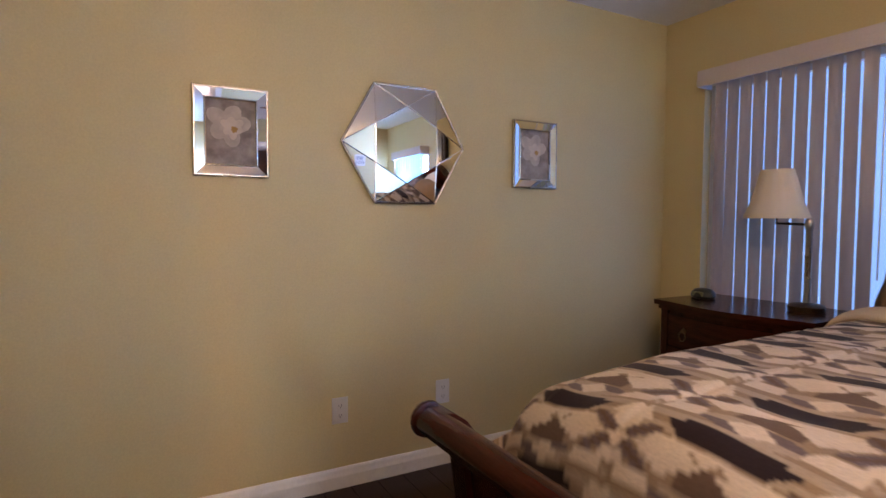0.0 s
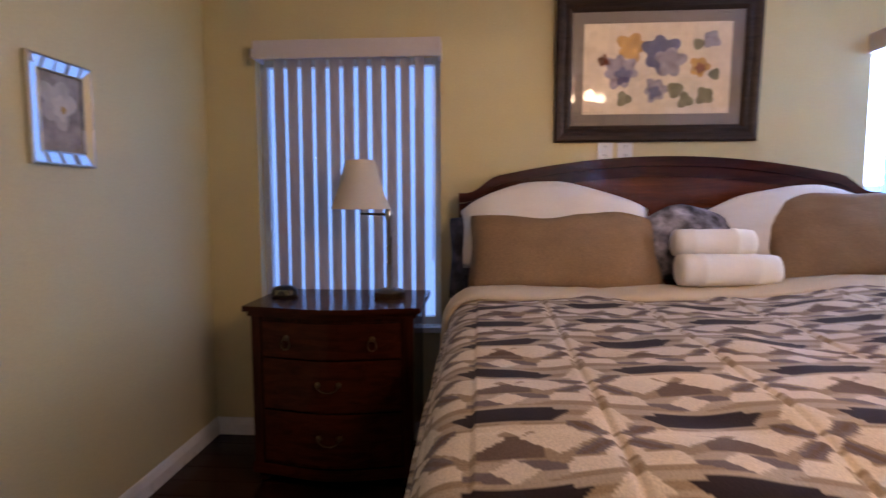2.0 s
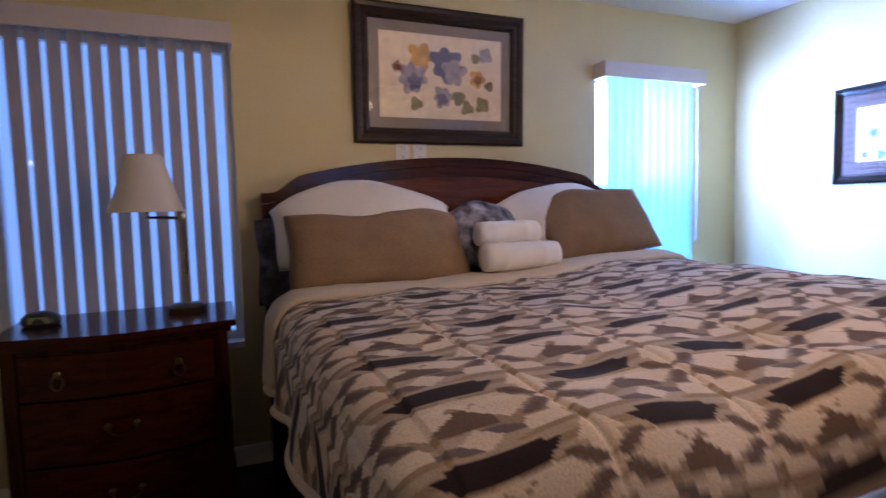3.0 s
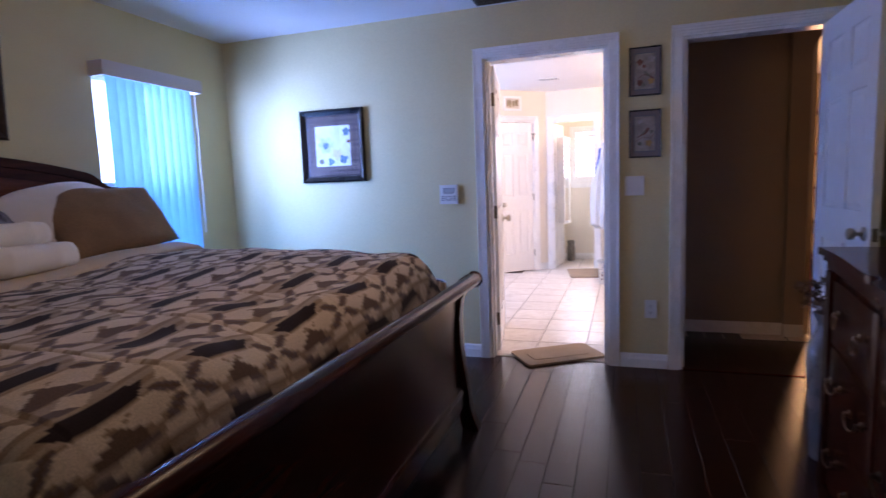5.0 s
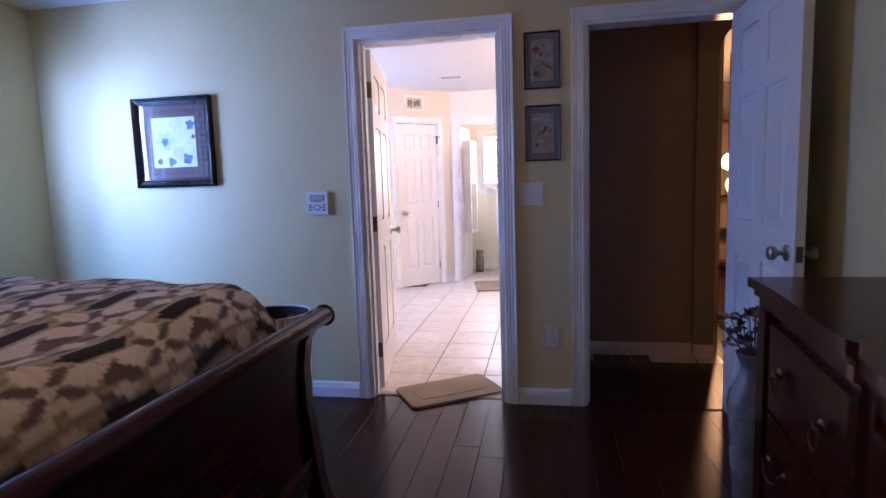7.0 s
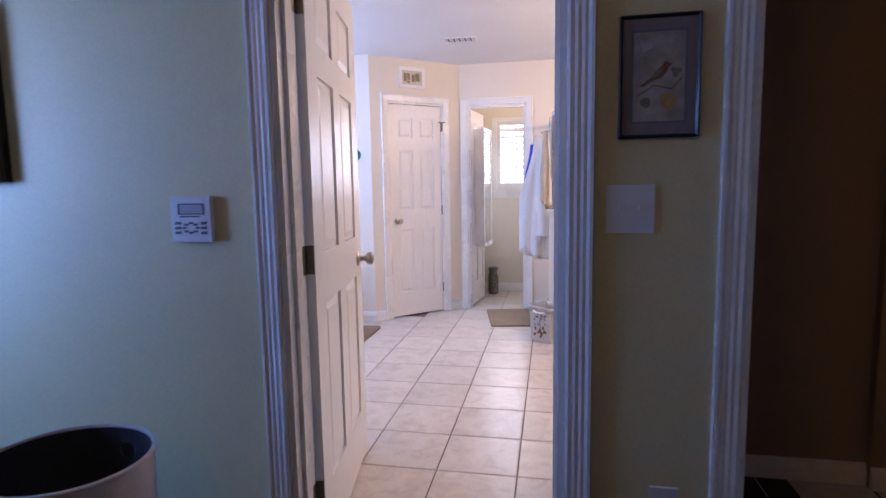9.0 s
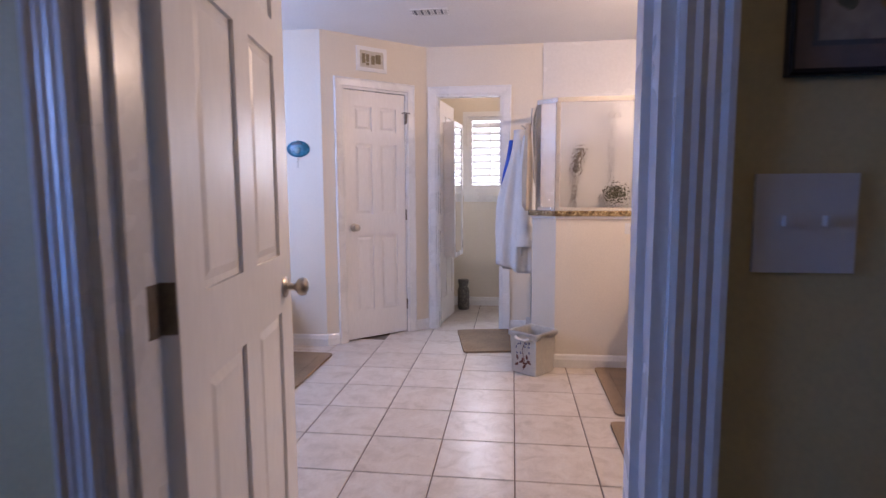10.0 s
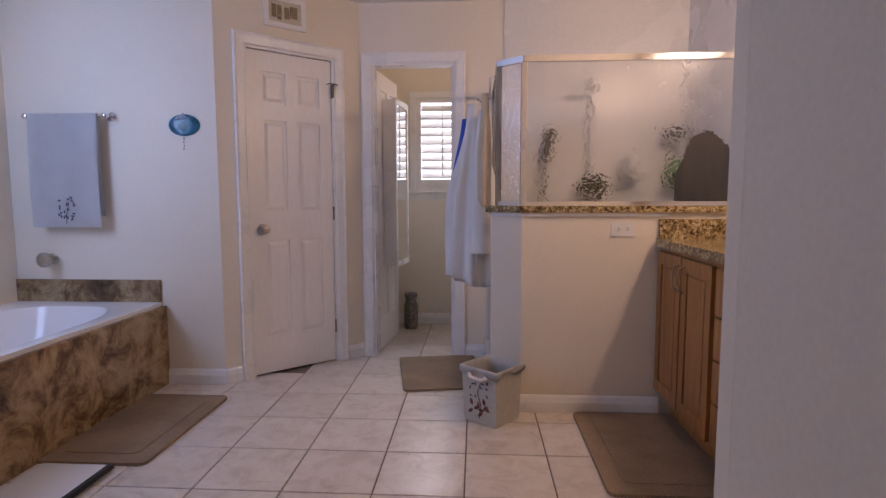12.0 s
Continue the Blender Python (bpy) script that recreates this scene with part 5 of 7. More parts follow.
def bird(parent, m, u, v, k, flip, mat):
    """A small printed bird on a twig: body and head, wing, tail."""
    def shape(name, pts, w, mat):
        bm = bmesh.new()
        bm.faces.new([bm.verts.new(m @ Vector((u + flip * k * p, v + k * q, w))) for p, q in pts])
        part(name, bm, mat, parent)
    shape("printed_bird", [(-0.9, -0.5), (-0.5, -0.75), (0.1, -0.55), (0.55, 0.0), (0.7, 0.45), (1.05, 0.62), (0.75, 0.72), (0.55, 0.92), (0.25, 0.85), (0.1, 0.5), (-0.35, 0.15)], 0.00735, mat)
    shape("printed_wing", [(-1.0, -0.65), (-0.3, -0.45), (0.15, 0.1), (0.0, 0.35), (-0.5, 0.05)], 0.0075, INKGREEN)
    shape("printed_tail", [(-0.85, -0.55), (-1.9, -1.25), (-1.6, -1.35), (-0.6, -0.75)], 0.0076, INKRED)


for z, tops in ((1.867, False), (1.493, True)):
    m = wall_frame(0.208, YS + 0.002, z, 0, 1, 0)
    t = thing("picture", m @ Vector((0, -0.145, 0)), "small dark-framed bird print in a grey mat" if tops else "small dark-framed butterfly and blossom print in grey mat", "picture", "pair of small bird prints")
    part("frame", mitred(m, 0.186, 0.290, [(0, 0), (0, 0.013), (0.003, 0.015), (0.008, 0.010), (0.008, 0)]), M_BLACK, t)
    part("mat_board", flat(m, -0.086, 0.086, -0.138, 0.138, 0.001, 0.006), M_BIRDMAT, t)
    part("mat_line", mitred(m, 0.130, 0.222, [(0, 0.0055), (0, 0.0066), (0.007, 0.0066), (0.007, 0.0055)]), M_GREYKEY, t)
    part("print", flat(m, -0.059, 0.059, -0.105, 0.105, 0.006, 0.0072), M_AGED, t)
    part("printed_twig", tube(bmesh.new(), [m @ Vector(p) for p in ((-0.05, -0.045, 0.0073), (-0.01, -0.02, 0.0074), (0.03, -0.03, 0.0073), (0.052, -0.005, 0.0073))], 0.0014, 5), INKRED, t)
    if tops:
        bird(t, m, 0.004, 0.012, 0.026, 1, INKRED)
        blossoms(t, m, [(0.022, -0.058, 0.022, 5, INKOCHRE), (-0.03, -0.06, 0.014, 3, INKGREEN), (0.038, 0.01, 0.012, 3, INKGREEN), (-0.03, 0.075, 0.016, 4, INKGREY)], 0.0074)
    else:
        bird(t, m, 0.012, -0.018, 0.022, -1, INKGREEN)
        blossoms(t, m, [(-0.030, 0.056, 0.020, 4, INKRED), (-0.006, 0.030, 0.012, 4, INKRED), (0.036, 0.07, 0.022, 5, INKGREY), (-0.03, -0.066, 0.020, 5, INKRED), (0.034, -0.060, 0.020, 5, INKOCHRE), (-0.01, -0.08, 0.014, 3, INKGREEN)], 0.0074)

# black-framed print on the partition inside the bathroom
m = wall_frame(0.252, -2.435, 1.502, 1, 0)
t = thing("picture", m @ Vector((0, -0.36, 0)), "black-framed print of pale checkered blocks on the bathroom partition", "picture")
part("frame", mitred(m, 0.46, 0.72, [(0, 0), (0, 0.020), (0.010, 0.030), (0.026, 0.030), (0.040, 0.020), (0.060, 0.014), (0.062, 0)]), M_BLACK, t, "wide black frame")
part("print", flat(m, -0.170, 0.170, -0.300, 0.300, 0.001, 0.006), INKGREY, t)
rng = random.Random(21)
tones = [surface("block_tone", c, 0.8, grain=16, vary=0.25, relief=0) for c in ((0.42, 0.35, 0.32), (0.20, 0.14, 0.13), (0.30, 0.24, 0.22), (0.48, 0.42, 0.40))]
for i in range(5):
    for j in range(7):
        if rng.random() < 0.8:
            u, v = -0.166 + 0.066 * i + 0.004 * (j % 2), -0.296 + 0.06 * j
            part("printed_block", flat(m, u, u + 0.062, v, v + 0.056, 0.006, 0.0064 + 0.0001 * (i % 3)), tones[rng.randrange(4)], t)


# ---- switches and outlets ----
def outlet(x, y, z, nx, ny, wide=False, label="white duplex wall outlet", spin=0.0):
    m = wall_frame(x, y, z, nx, ny) @ Matrix.Rotation(radians(spin), 4, "Z")
    t = thing("wall_outlet", m @ Vector((0, 0, 0)), label, "outlet")
    part("cover_plate", flat(m, -0.036, 0.036, -0.058, 0.058, 0.0005, 0.006), M_PLASTIC, t, bevel=0.002)
    for v in (-0.022, 0.022):
        part("socket", prism(bmesh.new(), [(0.014 * math.cos(a), v + 0.013 * math.sin(a)) for a in np.linspace(0, 2 * math.pi, 15)[:-1]], 0.0055, 0.0078, m), M_PLASTIC, t)
        part("slot", flat(m, -0.0075, -0.0050, v - 0.003, v + 0.006, 0.0070, 0.0082), M_DARK, t)
        part("slot", flat(m, 0.0050, 0.0075, v - 0.003, v + 0.006, 0.0070, 0.0082), M_DARK, t)
        part("slot", flat(m, -0.0020, 0.0020, v - 0.009, v - 0.005, 0.0070, 0.0082), M_DARK, t)
    return t


outlet(0.168, YS, 0.388, 0, 1)
outlet(1.235, YN, 0.352, 0, -1)
outlet(1.755, YN, 0.362, 0, -1, label="blank white wall plate near the floor")
HERE = BATH.copy()
outlet(-0.238, YP, 0.962, 0, 1, spin=90)
HERE = Vector((0, 0, 0))
outlet(XE - 0.0005, 0.245, 1.490, -1, 0, label="white wall outlet above the headboard")
outlet(XE - 0.0005, 0.340, 1.490, -1, 0, label="white wall plate above the headboard")

m = wall_frame(0.268, YS, 1.175, 0, 1)
t = thing("light_switch", m @ Vector((0, 0, 0)), "white double toggle light switch plate", "switch")
part("cover_plate", flat(m, -0.058, 0.058, -0.060, 0.060, 0.0005, 0.006), M_PLASTIC, t, bevel=0.002)
for u in (-0.023, 0.023):
    part("toggle_slot", flat(m, u - 0.006, u + 0.006, -0.013, 0.013, 0.005, 0.0066), M_PLASTIC, t)
    part("toggle", boxes((u - 0.004, u + 0.004, -0.003, 0.010, 0.006, 0.017), m=m), M_PLASTIC, t, bevel=0.001)

m = wall_frame(1.490, YS, 1.158, 0, 1)
t = thing("wall_keypad", m @ Vector((0, 0, 0)), "white wall keypad with a small display and round keys", "keypad")
part("housing", flat(m, -0.064, 0.064, -0.066, 0.066, 0.0005, 0.020), M_PLASTIC, t, bevel=0.006, seg=2)
part("display", flat(m, -0.034, 0.040, 0.018, 0.040, 0.0195, 0.0215), surface("keypad_display", (0.45, 0.47, 0.50), 0.2, vary=0.02), t)
part("display_rim", mitred(m @ Matrix.Translation((0.003, 0.029, 0)), 0.084, 0.032, [(0, 0.019), (0, 0.0222), (0.004, 0.0222), (0.004, 0.019)]), M_GREYKEY, t)
part("key_line", flat(m, -0.035, 0.030, 0.005, 0.009, 0.0195, 0.021), M_GREYKEY, t)
for u in (-0.042, 0.042):
    for v in (-0.012, -0.026, -0.040):
        part("key", flat(m, u - 0.009, u + 0.009, v - 0.004, v + 0.004, 0.0195, 0.022), M_GREYKEY, t)
for k in range(8):
    a = 2 * math.pi * k / 8
    part("dial_key", flat(m @ Matrix.Translation((0.021 * math.cos(a), -0.026 + 0.014 * math.sin(a), 0)), -0.006, 0.006, -0.003, 0.003, 0.0195, 0.0222), M_GREYKEY, t)

# ---- ceiling fan, bedroom vent ----
t = thing("ceiling_fan", (FAN.x, FAN.y, HB), "ceiling fan with wooden blades and three lit glass shades", "fan")
part("canopy", lathe(bmesh.new(), [(0.07, HB - 0.001), (0.07, HB - 0.02), (0.03, HB - 0.06), (0.013, HB - 0.07), (0.013, FAN.z + 0.09)], (FAN.x, FAN.y, 0), 20), M_BRASS, t, smooth=True)
part("motor", lathe(bmesh.new(), [(0.02, 0.10), (0.10, 0.08), (0.125, 0.04), (0.125, -0.01), (0.09, -0.03), (0.06, -0.04), (0.06, -0.055)], FAN, 28), M_BRASS, t, smooth=True)
for k in range(5):
    mm = Matrix.Translation(FAN) @ Matrix.Rotation(radians(72 * k - 45), 4, "Z") @ Matrix.Rotation(radians(9), 4, "X")
    bm = prism(bmesh.new(), [(0.16, -0.045), (0.22, -0.062), (0.62, -0.072), (0.67, -0.055), (0.685, 0.0), (0.67, 0.055), (0.62, 0.072), (0.22, 0.062), (0.16, 0.045)], -0.004, 0.004, mm)
    b = part("blade", bm, M_RED, t)
    part("blade_iron", boxes((0.09, 0.22, -0.018, 0.018, 0.004, 0.010), m=mm), M_BRASS, b)
M_LITGLASS = glow("lit_frosted_shade", (1.0, 0.85, 0.62), 12.0)
for k in range(3):
    gx, gy = FAN.x + 0.15 * math.cos(2.1 * k), FAN.y + 0.15 * math.sin(2.1 * k)
    arm = part("light_arm", tube(bmesh.new(), [(FAN.x + 0.05 * math.cos(2.1 * k), FAN.y + 0.05 * math.sin(2.1 * k), FAN.z - 0.045), (gx, gy, FAN.z - 0.045), (gx, gy, FAN.z - 0.062)], 0.008, 8), M_BRASS, t, smooth=True)
    globe = part("glass_shade", lathe(bmesh.new(), [(0.020, -0.062), (0.034, -0.075), (0.046, -0.10), (0.048, -0.125), (0.036, -0.145), (0.010, -0.152)], (gx, gy, FAN.z), 20), M_LITGLASS, arm, "lit frosted glass shade", smooth=True)
    globe.visible_shadow = False
t = thing("ceiling_vent", (1.0, -1.90, HB), "brown slatted ceiling air vent", "vent")
part("frame", boxes((0.78, 1.24, -2.00, -1.985, HB - 0.008, HB - 0.0005), (0.78, 1.24, -1.815, -1.80, HB - 0.008, HB - 0.0005), (0.78, 0.795, -1.985, -1.815, HB - 0.008, HB - 0.0005), (1.225, 1.24, -1.985, -1.815, HB - 0.008, HB - 0.0005)), M_BROWNFRAME, t)
for k in range(8):
    part("slat", boxes((0.795, 1.225, -1.975 + 0.02 * k, -1.965 + 0.02 * k, HB - 0.007, HB - 0.001)), M_BROWNFRAME, t)

# ---- things on and beside the dresser ----
def lump(profile, centre, n, amp, freq, mat, parent, name, squash=(1, 1), label=""):
    bm = lathe(bmesh.new(), profile, centre, n, "z", squash)
    for v in bm.verts:
        v.co += amp * noise.noise_vector(v.co * freq)
    return part(name, bm, mat, parent, label, smooth="all")


M_SALT = surface("pink_salt_crystal", (0.60, 0.24, 0.13), 0.4, grain=28, patch=9, vary=0.25, relief=0.5, depth=0.004)
t = thing("salt_lamp", (-0.72, -0.45, 0.96), "rough pink salt crystal lamp on the dresser", "lamp")
part("base", lathe(bmesh.new(), [(0.05, 0), (0.052, 0.008), (0.045, 0.02)], (-0.72, -0.45, 0.961), 20), M_CHERRY, t, smooth=True)
lump([(0.045, 0.02), (0.068, 0.05), (0.072, 0.10), (0.062, 0.15), (0.036, 0.185), (0.008, 0.195)], (-0.72, -0.45, 0.961), 20, 0.012, 16, M_SALT, t, "crystal")
M_PORC = surface("pierced_porcelain", (0.62, 0.55, 0.48), 0.4, grain=30, patch=14, vary=0.15, relief=0.2)
t = thing("wax_warmer", (-0.695, -0.33, 0.96), "cream pierced ceramic warmer with a rounded lid", "warmer")
lump([(0.055, 0.0), (0.058, 0.02), (0.058, 0.11), (0.052, 0.14), (0.034, 0.160), (0.006, 0.165)], (-0.695, -0.33, 0.961), 24, 0.0, 1, M_PORC, t, "body")
for k in range(14):
    a, z = 2 * math.pi * k * 0.381, 1.03 + 0.05 * ((k * 7) % 5) / 5
    part("pierced_hole", lathe(bmesh.new(), [(0.001, 0), (0.005, 0), (0.005, 0.002), (0.001, 0.002)], (-0.695 + 0.0580 * math.cos(a), -0.33 + 0.0580 * math.sin(a), z), 8), M_DARK, t)
t = thing("spray_bottle", (-0.61, -0.25, 0.96), "small white bottle with a black pump", "bottle")
part("bottle_body", lathe(bmesh.new(), [(0.017, 0), (0.018, 0.004), (0.018, 0.055), (0.008, 0.064), (0.008, 0.068)], (-0.61, -0.25, 0.961), 16), M_PLASTIC, t, smooth=True)
part("pump", lathe(bmesh.new(), [(0.009, 0.068), (0.009, 0.085), (0.006, 0.090), (0.006, 0.096)], (-0.61, -0.25, 0.961), 12), M_LEAD, t, smooth=True)
t = thing("tray", (-0.62, -0.12, 0.96), "dark oval wooden tray on the dresser", "tray")
part("tray_body", lathe(bmesh.new(), [(0.09, 0), (0.11, 0.006), (0.115, 0.016), (0.108, 0.016), (0.10, 0.008), (0.02, 0.007)], (-0.66, -0.10, 0.961), 28, "z", (0.8, 1)), M_BLACK, t, smooth=True)

VX, VY = -0.485, -0.99
t = thing("floor_vase", (VX, VY, 0), "grey ceramic floor vase with dried flowers", "vase")
M_VASE = surface("grey_blue_ceramic", (0.20, 0.21, 0.23), 0.25, grain=20, patch=5, vary=0.12, relief=0.05)
part("vase_body", lathe(bmesh.new(), [(0.050, 0), (0.056, 0.01), (0.063, 0.18), (0.074, 0.36), (0.082, 0.45), (0.078, 0.49), (0.054, 0.54), (0.043, 0.575), (0.043, 0.595), (0.060, 0.635), (0.055, 0.637), (0.036, 0.59)], (VX, VY, 0.001), 28), M_VASE, t, smooth=True)
rng = random.Random(12)
M_DRY = surface("dried_flower_brown", (0.16, 0.10, 0.07), 0.9, grain=40, vary=0.3)
M_DRYC = surface("dried_flower_cream", (0.36, 0.27, 0.19), 0.9, grain=40, vary=0.3)
for k in range(26):
    a, r, h = rng.uniform(0, 6.28), rng.uniform(0.02, 0.12), rng.uniform(0.66, 0.79)
    end = Vector((VX + r * math.cos(a), VY + r * math.sin(a), h))
    bm = tube(bmesh.new(), [(VX, VY, 0.56), ((VX + end.x) / 2, (VY + end.y) / 2, 0.66), end], 0.0018, 5)
    s = part("stem", bm, M_DRY, t)
    bm = bmesh.new()
    for j in range(9):
        d = Vector((rng.uniform(-1, 1), rng.uniform(-1, 1), rng.uniform(-0.3, 1))).normalized()
        side = d.orthogonal().normalized() * 0.009
        vs = [bm.verts.new(end + p) for p in (Vector((0, 0, 0)), d * 0.018 + side, d * 0.034, d * 0.018 - side)]
        bm.faces.new(vs)
    part("flower_head", bm, M_DRYC if k % 2 else M_DRY, s)

# ---- hamper beside the bath doorway ----
HX, HY = 1.63, -1.685
t = thing("laundry_hamper", (HX, HY, 0), "pale oval fabric hamper with a dark lining and butterfly print", "hamper")
M_HAMP = surface("pale_hamper_cloth", (0.52, 0.49, 0.50), 0.85, grain=120, patch=4, vary=0.08, relief=0.2)
M_NAVY = surface("dark_hamper_lining", (0.012, 0.013, 0.020), 0.8, grain=100, vary=0.2)
prof = [(0.175, 0.0), (0.180, 0.02), (0.192, 0.30), (0.200, 0.575), (0.203, 0.585), (0.198, 0.590)]
n = 40
bm = lathe(bmesh.new(), prof, (HX, HY, 0.002), n, "z", (1.0, 0.92))
bm.faces.ensure_lookup_table()
bmesh.ops.delete(bm, geom=[f for f in bm.faces if len(f.verts) == n and f.calc_center_median().z > 0.3], context="FACES_ONLY")
part("hamper_body", bm, M_HAMP, t, smooth=True)
bm = lathe(bmesh.new(), [(0.198, 0.592), (0.194, 0.588), (0.188, 0.30), (0.172, 0.03), (0.02, 0.028)], (HX, HY, 0.002), n, "z", (1.0, 0.92))
bm.faces.ensure_lookup_table()
bmesh.ops.delete(bm, geom=[f for f in bm.faces if len(f.verts) == n and f.calc_center_median().z > 0.3], context="FACES_ONLY")
part("lining", bm, M_NAVY, t, "dark blue lining", smooth=True)
part("rim", tube(bmesh.new(), [(HX + 0.200 * math.cos(a), HY + 0.92 * 0.200 * math.sin(a), 0.592) for a in np.linspace(0, 2 * math.pi, 41)], 0.006, 8), M_HAMP, t, smooth=True)
rng = random.Random(4)
for k in range(26):
    a, z = rng.uniform(0, 6.28), rng.uniform(0.06, 0.52)
    rad = 0.181 + 0.019 * z / 0.57 + 0.0025
    bm = bmesh.new()
    for s in (-1, 1):
        vs = []
        for du, dz in ((0, 0), (0.020, 0.014), (0.026, 0.002), (0.014, -0.008), (0.018, -0.016), (0.004, -0.012)):
            an = a + s * du / rad
            vs.append(bm.verts.new((HX + 1.0 * rad * math.cos(an), HY + 0.92 * rad * math.sin(an), z + dz)))
        bm.faces.new(vs)
    part("butterfly_print", bm, INKRED if k % 3 else INKGREY, t)
part("grommet", lathe(bmesh.new(), [(0.012, 0), (0.022, 0), (0.022, 0.004), (0.012, 0.004)], (HX - 0.02, HY - 0.176, 0.53), 14, "y"), M_NICKEL, t)


def bath_mat(cx, cy, w, d, deg, mat, label, border=True, z=0.001):
    """A tufted mat with rounded corners and a pressed border line."""
    t = thing("bath_mat", (cx, cy, 0), label, "mat")
    mm = Matrix.Translation((cx, cy, 0)) @ Matrix.Rotation(radians(deg), 4, "Z")

    def outline(w, d, r):
        pts = []
        for sx, sy, a0 in ((1, 1, 0), (-1, 1, 90), (-1, -1, 180), (1, -1, 270)):
            for k in range(6):
                a = radians(a0 + 18 * k)
                pts.append((sx * (w / 2 - r) + r * math.cos(a), sy * (d / 2 - r) + r * math.sin(a)))
        return pts

    part("tufted_body", prism(bmesh.new(), outline(w, d, 0.035), z, z + 0.014, mm), mat, t, bevel=0.006, seg=2, smooth=True)
    if border:
        part("raised_centre", prism(bmesh.new(), outline(w - 0.16, d - 0.16, 0.03), z + 0.0135, z + 0.0175, mm), mat, t, bevel=0.003, smooth=True)
    return t


bath_mat(0.778, -2.19, 0.58, 0.34, 33, M_RUGTAN, "tan tufted mat on the bathroom threshold")


# ---- bathroom ----
HERE = BATH.copy()
# pony wall of the shower, with a chamfered corner
PC = [(XV, YP), (0.27, YP), (0.42, YP - 0.13), (0.42, YP - 0.24), (0.32, YP - 0.24), (0.32, YP - 0.16), (0.23, YP - 0.10), (XV, YP - 0.10)]
tagged(part("wall_pony", prism(bmesh.new(), PC, 0, 1.045), M_CREAM), "cream half wall of the corner shower", "wall", kind="structure")
o = 0.022
tagged(part("pony_trim", prism(bmesh.new(), [(-0.46, YP + 0.012), (0.275, YP + 0.012), (0.432, YP - 0.125), (0.432, YP - 0.24), (0.42, YP - 0.24), (0.42, YP - 0.13), (0.27, YP), (-0.46, YP)], 1.028, 1.0445), M_TRIM), "white trim under the granite cap", "trim", kind="structure")
t = thing("granite_cap", (-0.3, YP - 0.05, 1.045), "gold and brown granite cap on the shower half wall", "stone cap")
part("slab", prism(bmesh.new(), [(XV + 0.001, YP + o), (0.282, YP + o), (0.452, YP - 0.118), (0.452, YP - 0.26), (0.30, YP - 0.26), (0.22, YP - 0.12), (XV + 0.001, YP - 0.12)], 1.0455, 1.080), M_GRANITE, t, bevel=0.005, seg=2)

t = thing("shower_enclosure", (-0.2, YP - 0.05, 1.08), "corner shower enclosure of textured glass in chrome frames", "shower")
Z0, Z1 = 1.0805, 1.835
C = [Vector((XV + 0.002, YP - 0.05, 0)), Vector((0.262, YP - 0.05, 0)), Vector((0.385, YP - 0.155, 0)), Vector((0.385, YWC + 0.002, 0))]


def bar(a, b, w, z0, z1, mat, name, ext=0.0):
    d = (b - a).normalized()
    nrm = Vector((-d.y, d.x, 0)) * (w / 2)
    a, b = a - d * ext, b + d * ext
    return part(name, prism(bmesh.new(), [(p.x, p.y) for p in (a + nrm, b + nrm, b - nrm, a - nrm)], z0, z1), mat, t, bevel=0.003)


for i, (a, b) in enumerate(zip(C, C[1:])):
    low = Z0 if i < 2 else 0.14
    bar(a, b, 0.030, Z1 - 0.030, Z1, M_CHROME, "top_rail", 0.004)
    bar(a, b, 0.026, low, low + 0.022, M_CHROME, "bottom_rail", -0.010)
    g = bar(a, b, 0.006, low + 0.022, Z1 - 0.030, M_RAIN, "glass_pane", -0.014)
    g.visible_shadow = False
for p in (C[1], C[2], C[2] + Vector((0, -0.10, 0)), C[3] + Vector((0, 0.02, 0))):
    low = Z0 if p.y > YP - 0.2 else 0.12
    part("post", boxes((p.x - 0.014, p.x + 0.014, p.y - 0.014, p.y + 0.014, low, Z1 - 0.031)), M_CHROME, t, bevel=0.004)
part("door_pull", tube(bmesh.new(), [(0.41, -5.55, 1.0), (0.435, -5.55, 1.0), (0.435, -5.55, 1.2), (0.41, -5.55, 1.2)], 0.006), M_CHROME, t, smooth=True)
tagged(part("shower_curb", boxes((0.33, 0.44, YWC + 0.001, YP - 0.241, 0.0, 0.12)), M_SHOWERWALL, bevel=0.006), "pale stone curb under the shower door", "curb", kind="structure")
slab("shower_floor", XV, 0.33, YWC, YP - 0.10, 0.0, 0.03, M_SHOWERWALL, "pale shower floor pan", "floor")
slab("shower_lining", XV + 0.001, 0.32, YWC + 0.0005, YWC + 0.012, 0.03, HT - 0.001, M_SHOWERWALL, "pale shower wall panels", "wall")
slab("shower_lining_side", XV + 0.0005, XV + 0.10, YWC + 0.0125, YP - 0.101, 0.03, HT - 0.001, M_SHOWERWALL, "pale shower wall panels at the end", "wall")

# things in the shower, seen through the textured glass
t = thing("wall_shower", (-0.25, YWC, 2.0), "chrome wall shower on a bent arm", "shower")
part("arm", tube(bmesh.new(), [(-0.22, YWC + 0.013, 1.88), (-0.22, YWC + 0.12, 1.90), (-0.22, YWC + 0.18, 1.84)], 0.010), M_CHROME, t, smooth=True)
part("head", lathe(bmesh.new(), [(0.012, 0.05), (0.05, 0.02), (0.055, 0.0), (0.02, -0.004)], (-0.22, YWC + 0.19, 1.79), 20), M_CHROME, t, smooth=True)
part("slide_bar", tube(bmesh.new(), [(-0.24, YWC + 0.04, 1.15), (-0.24, YWC + 0.04, 1.78)], 0.010), M_CHROME, t, smooth=True)
t = thing("hand_shower", (0.05, YWC, 1.4), "dark hand shower hanging on a hose", "hand shower")
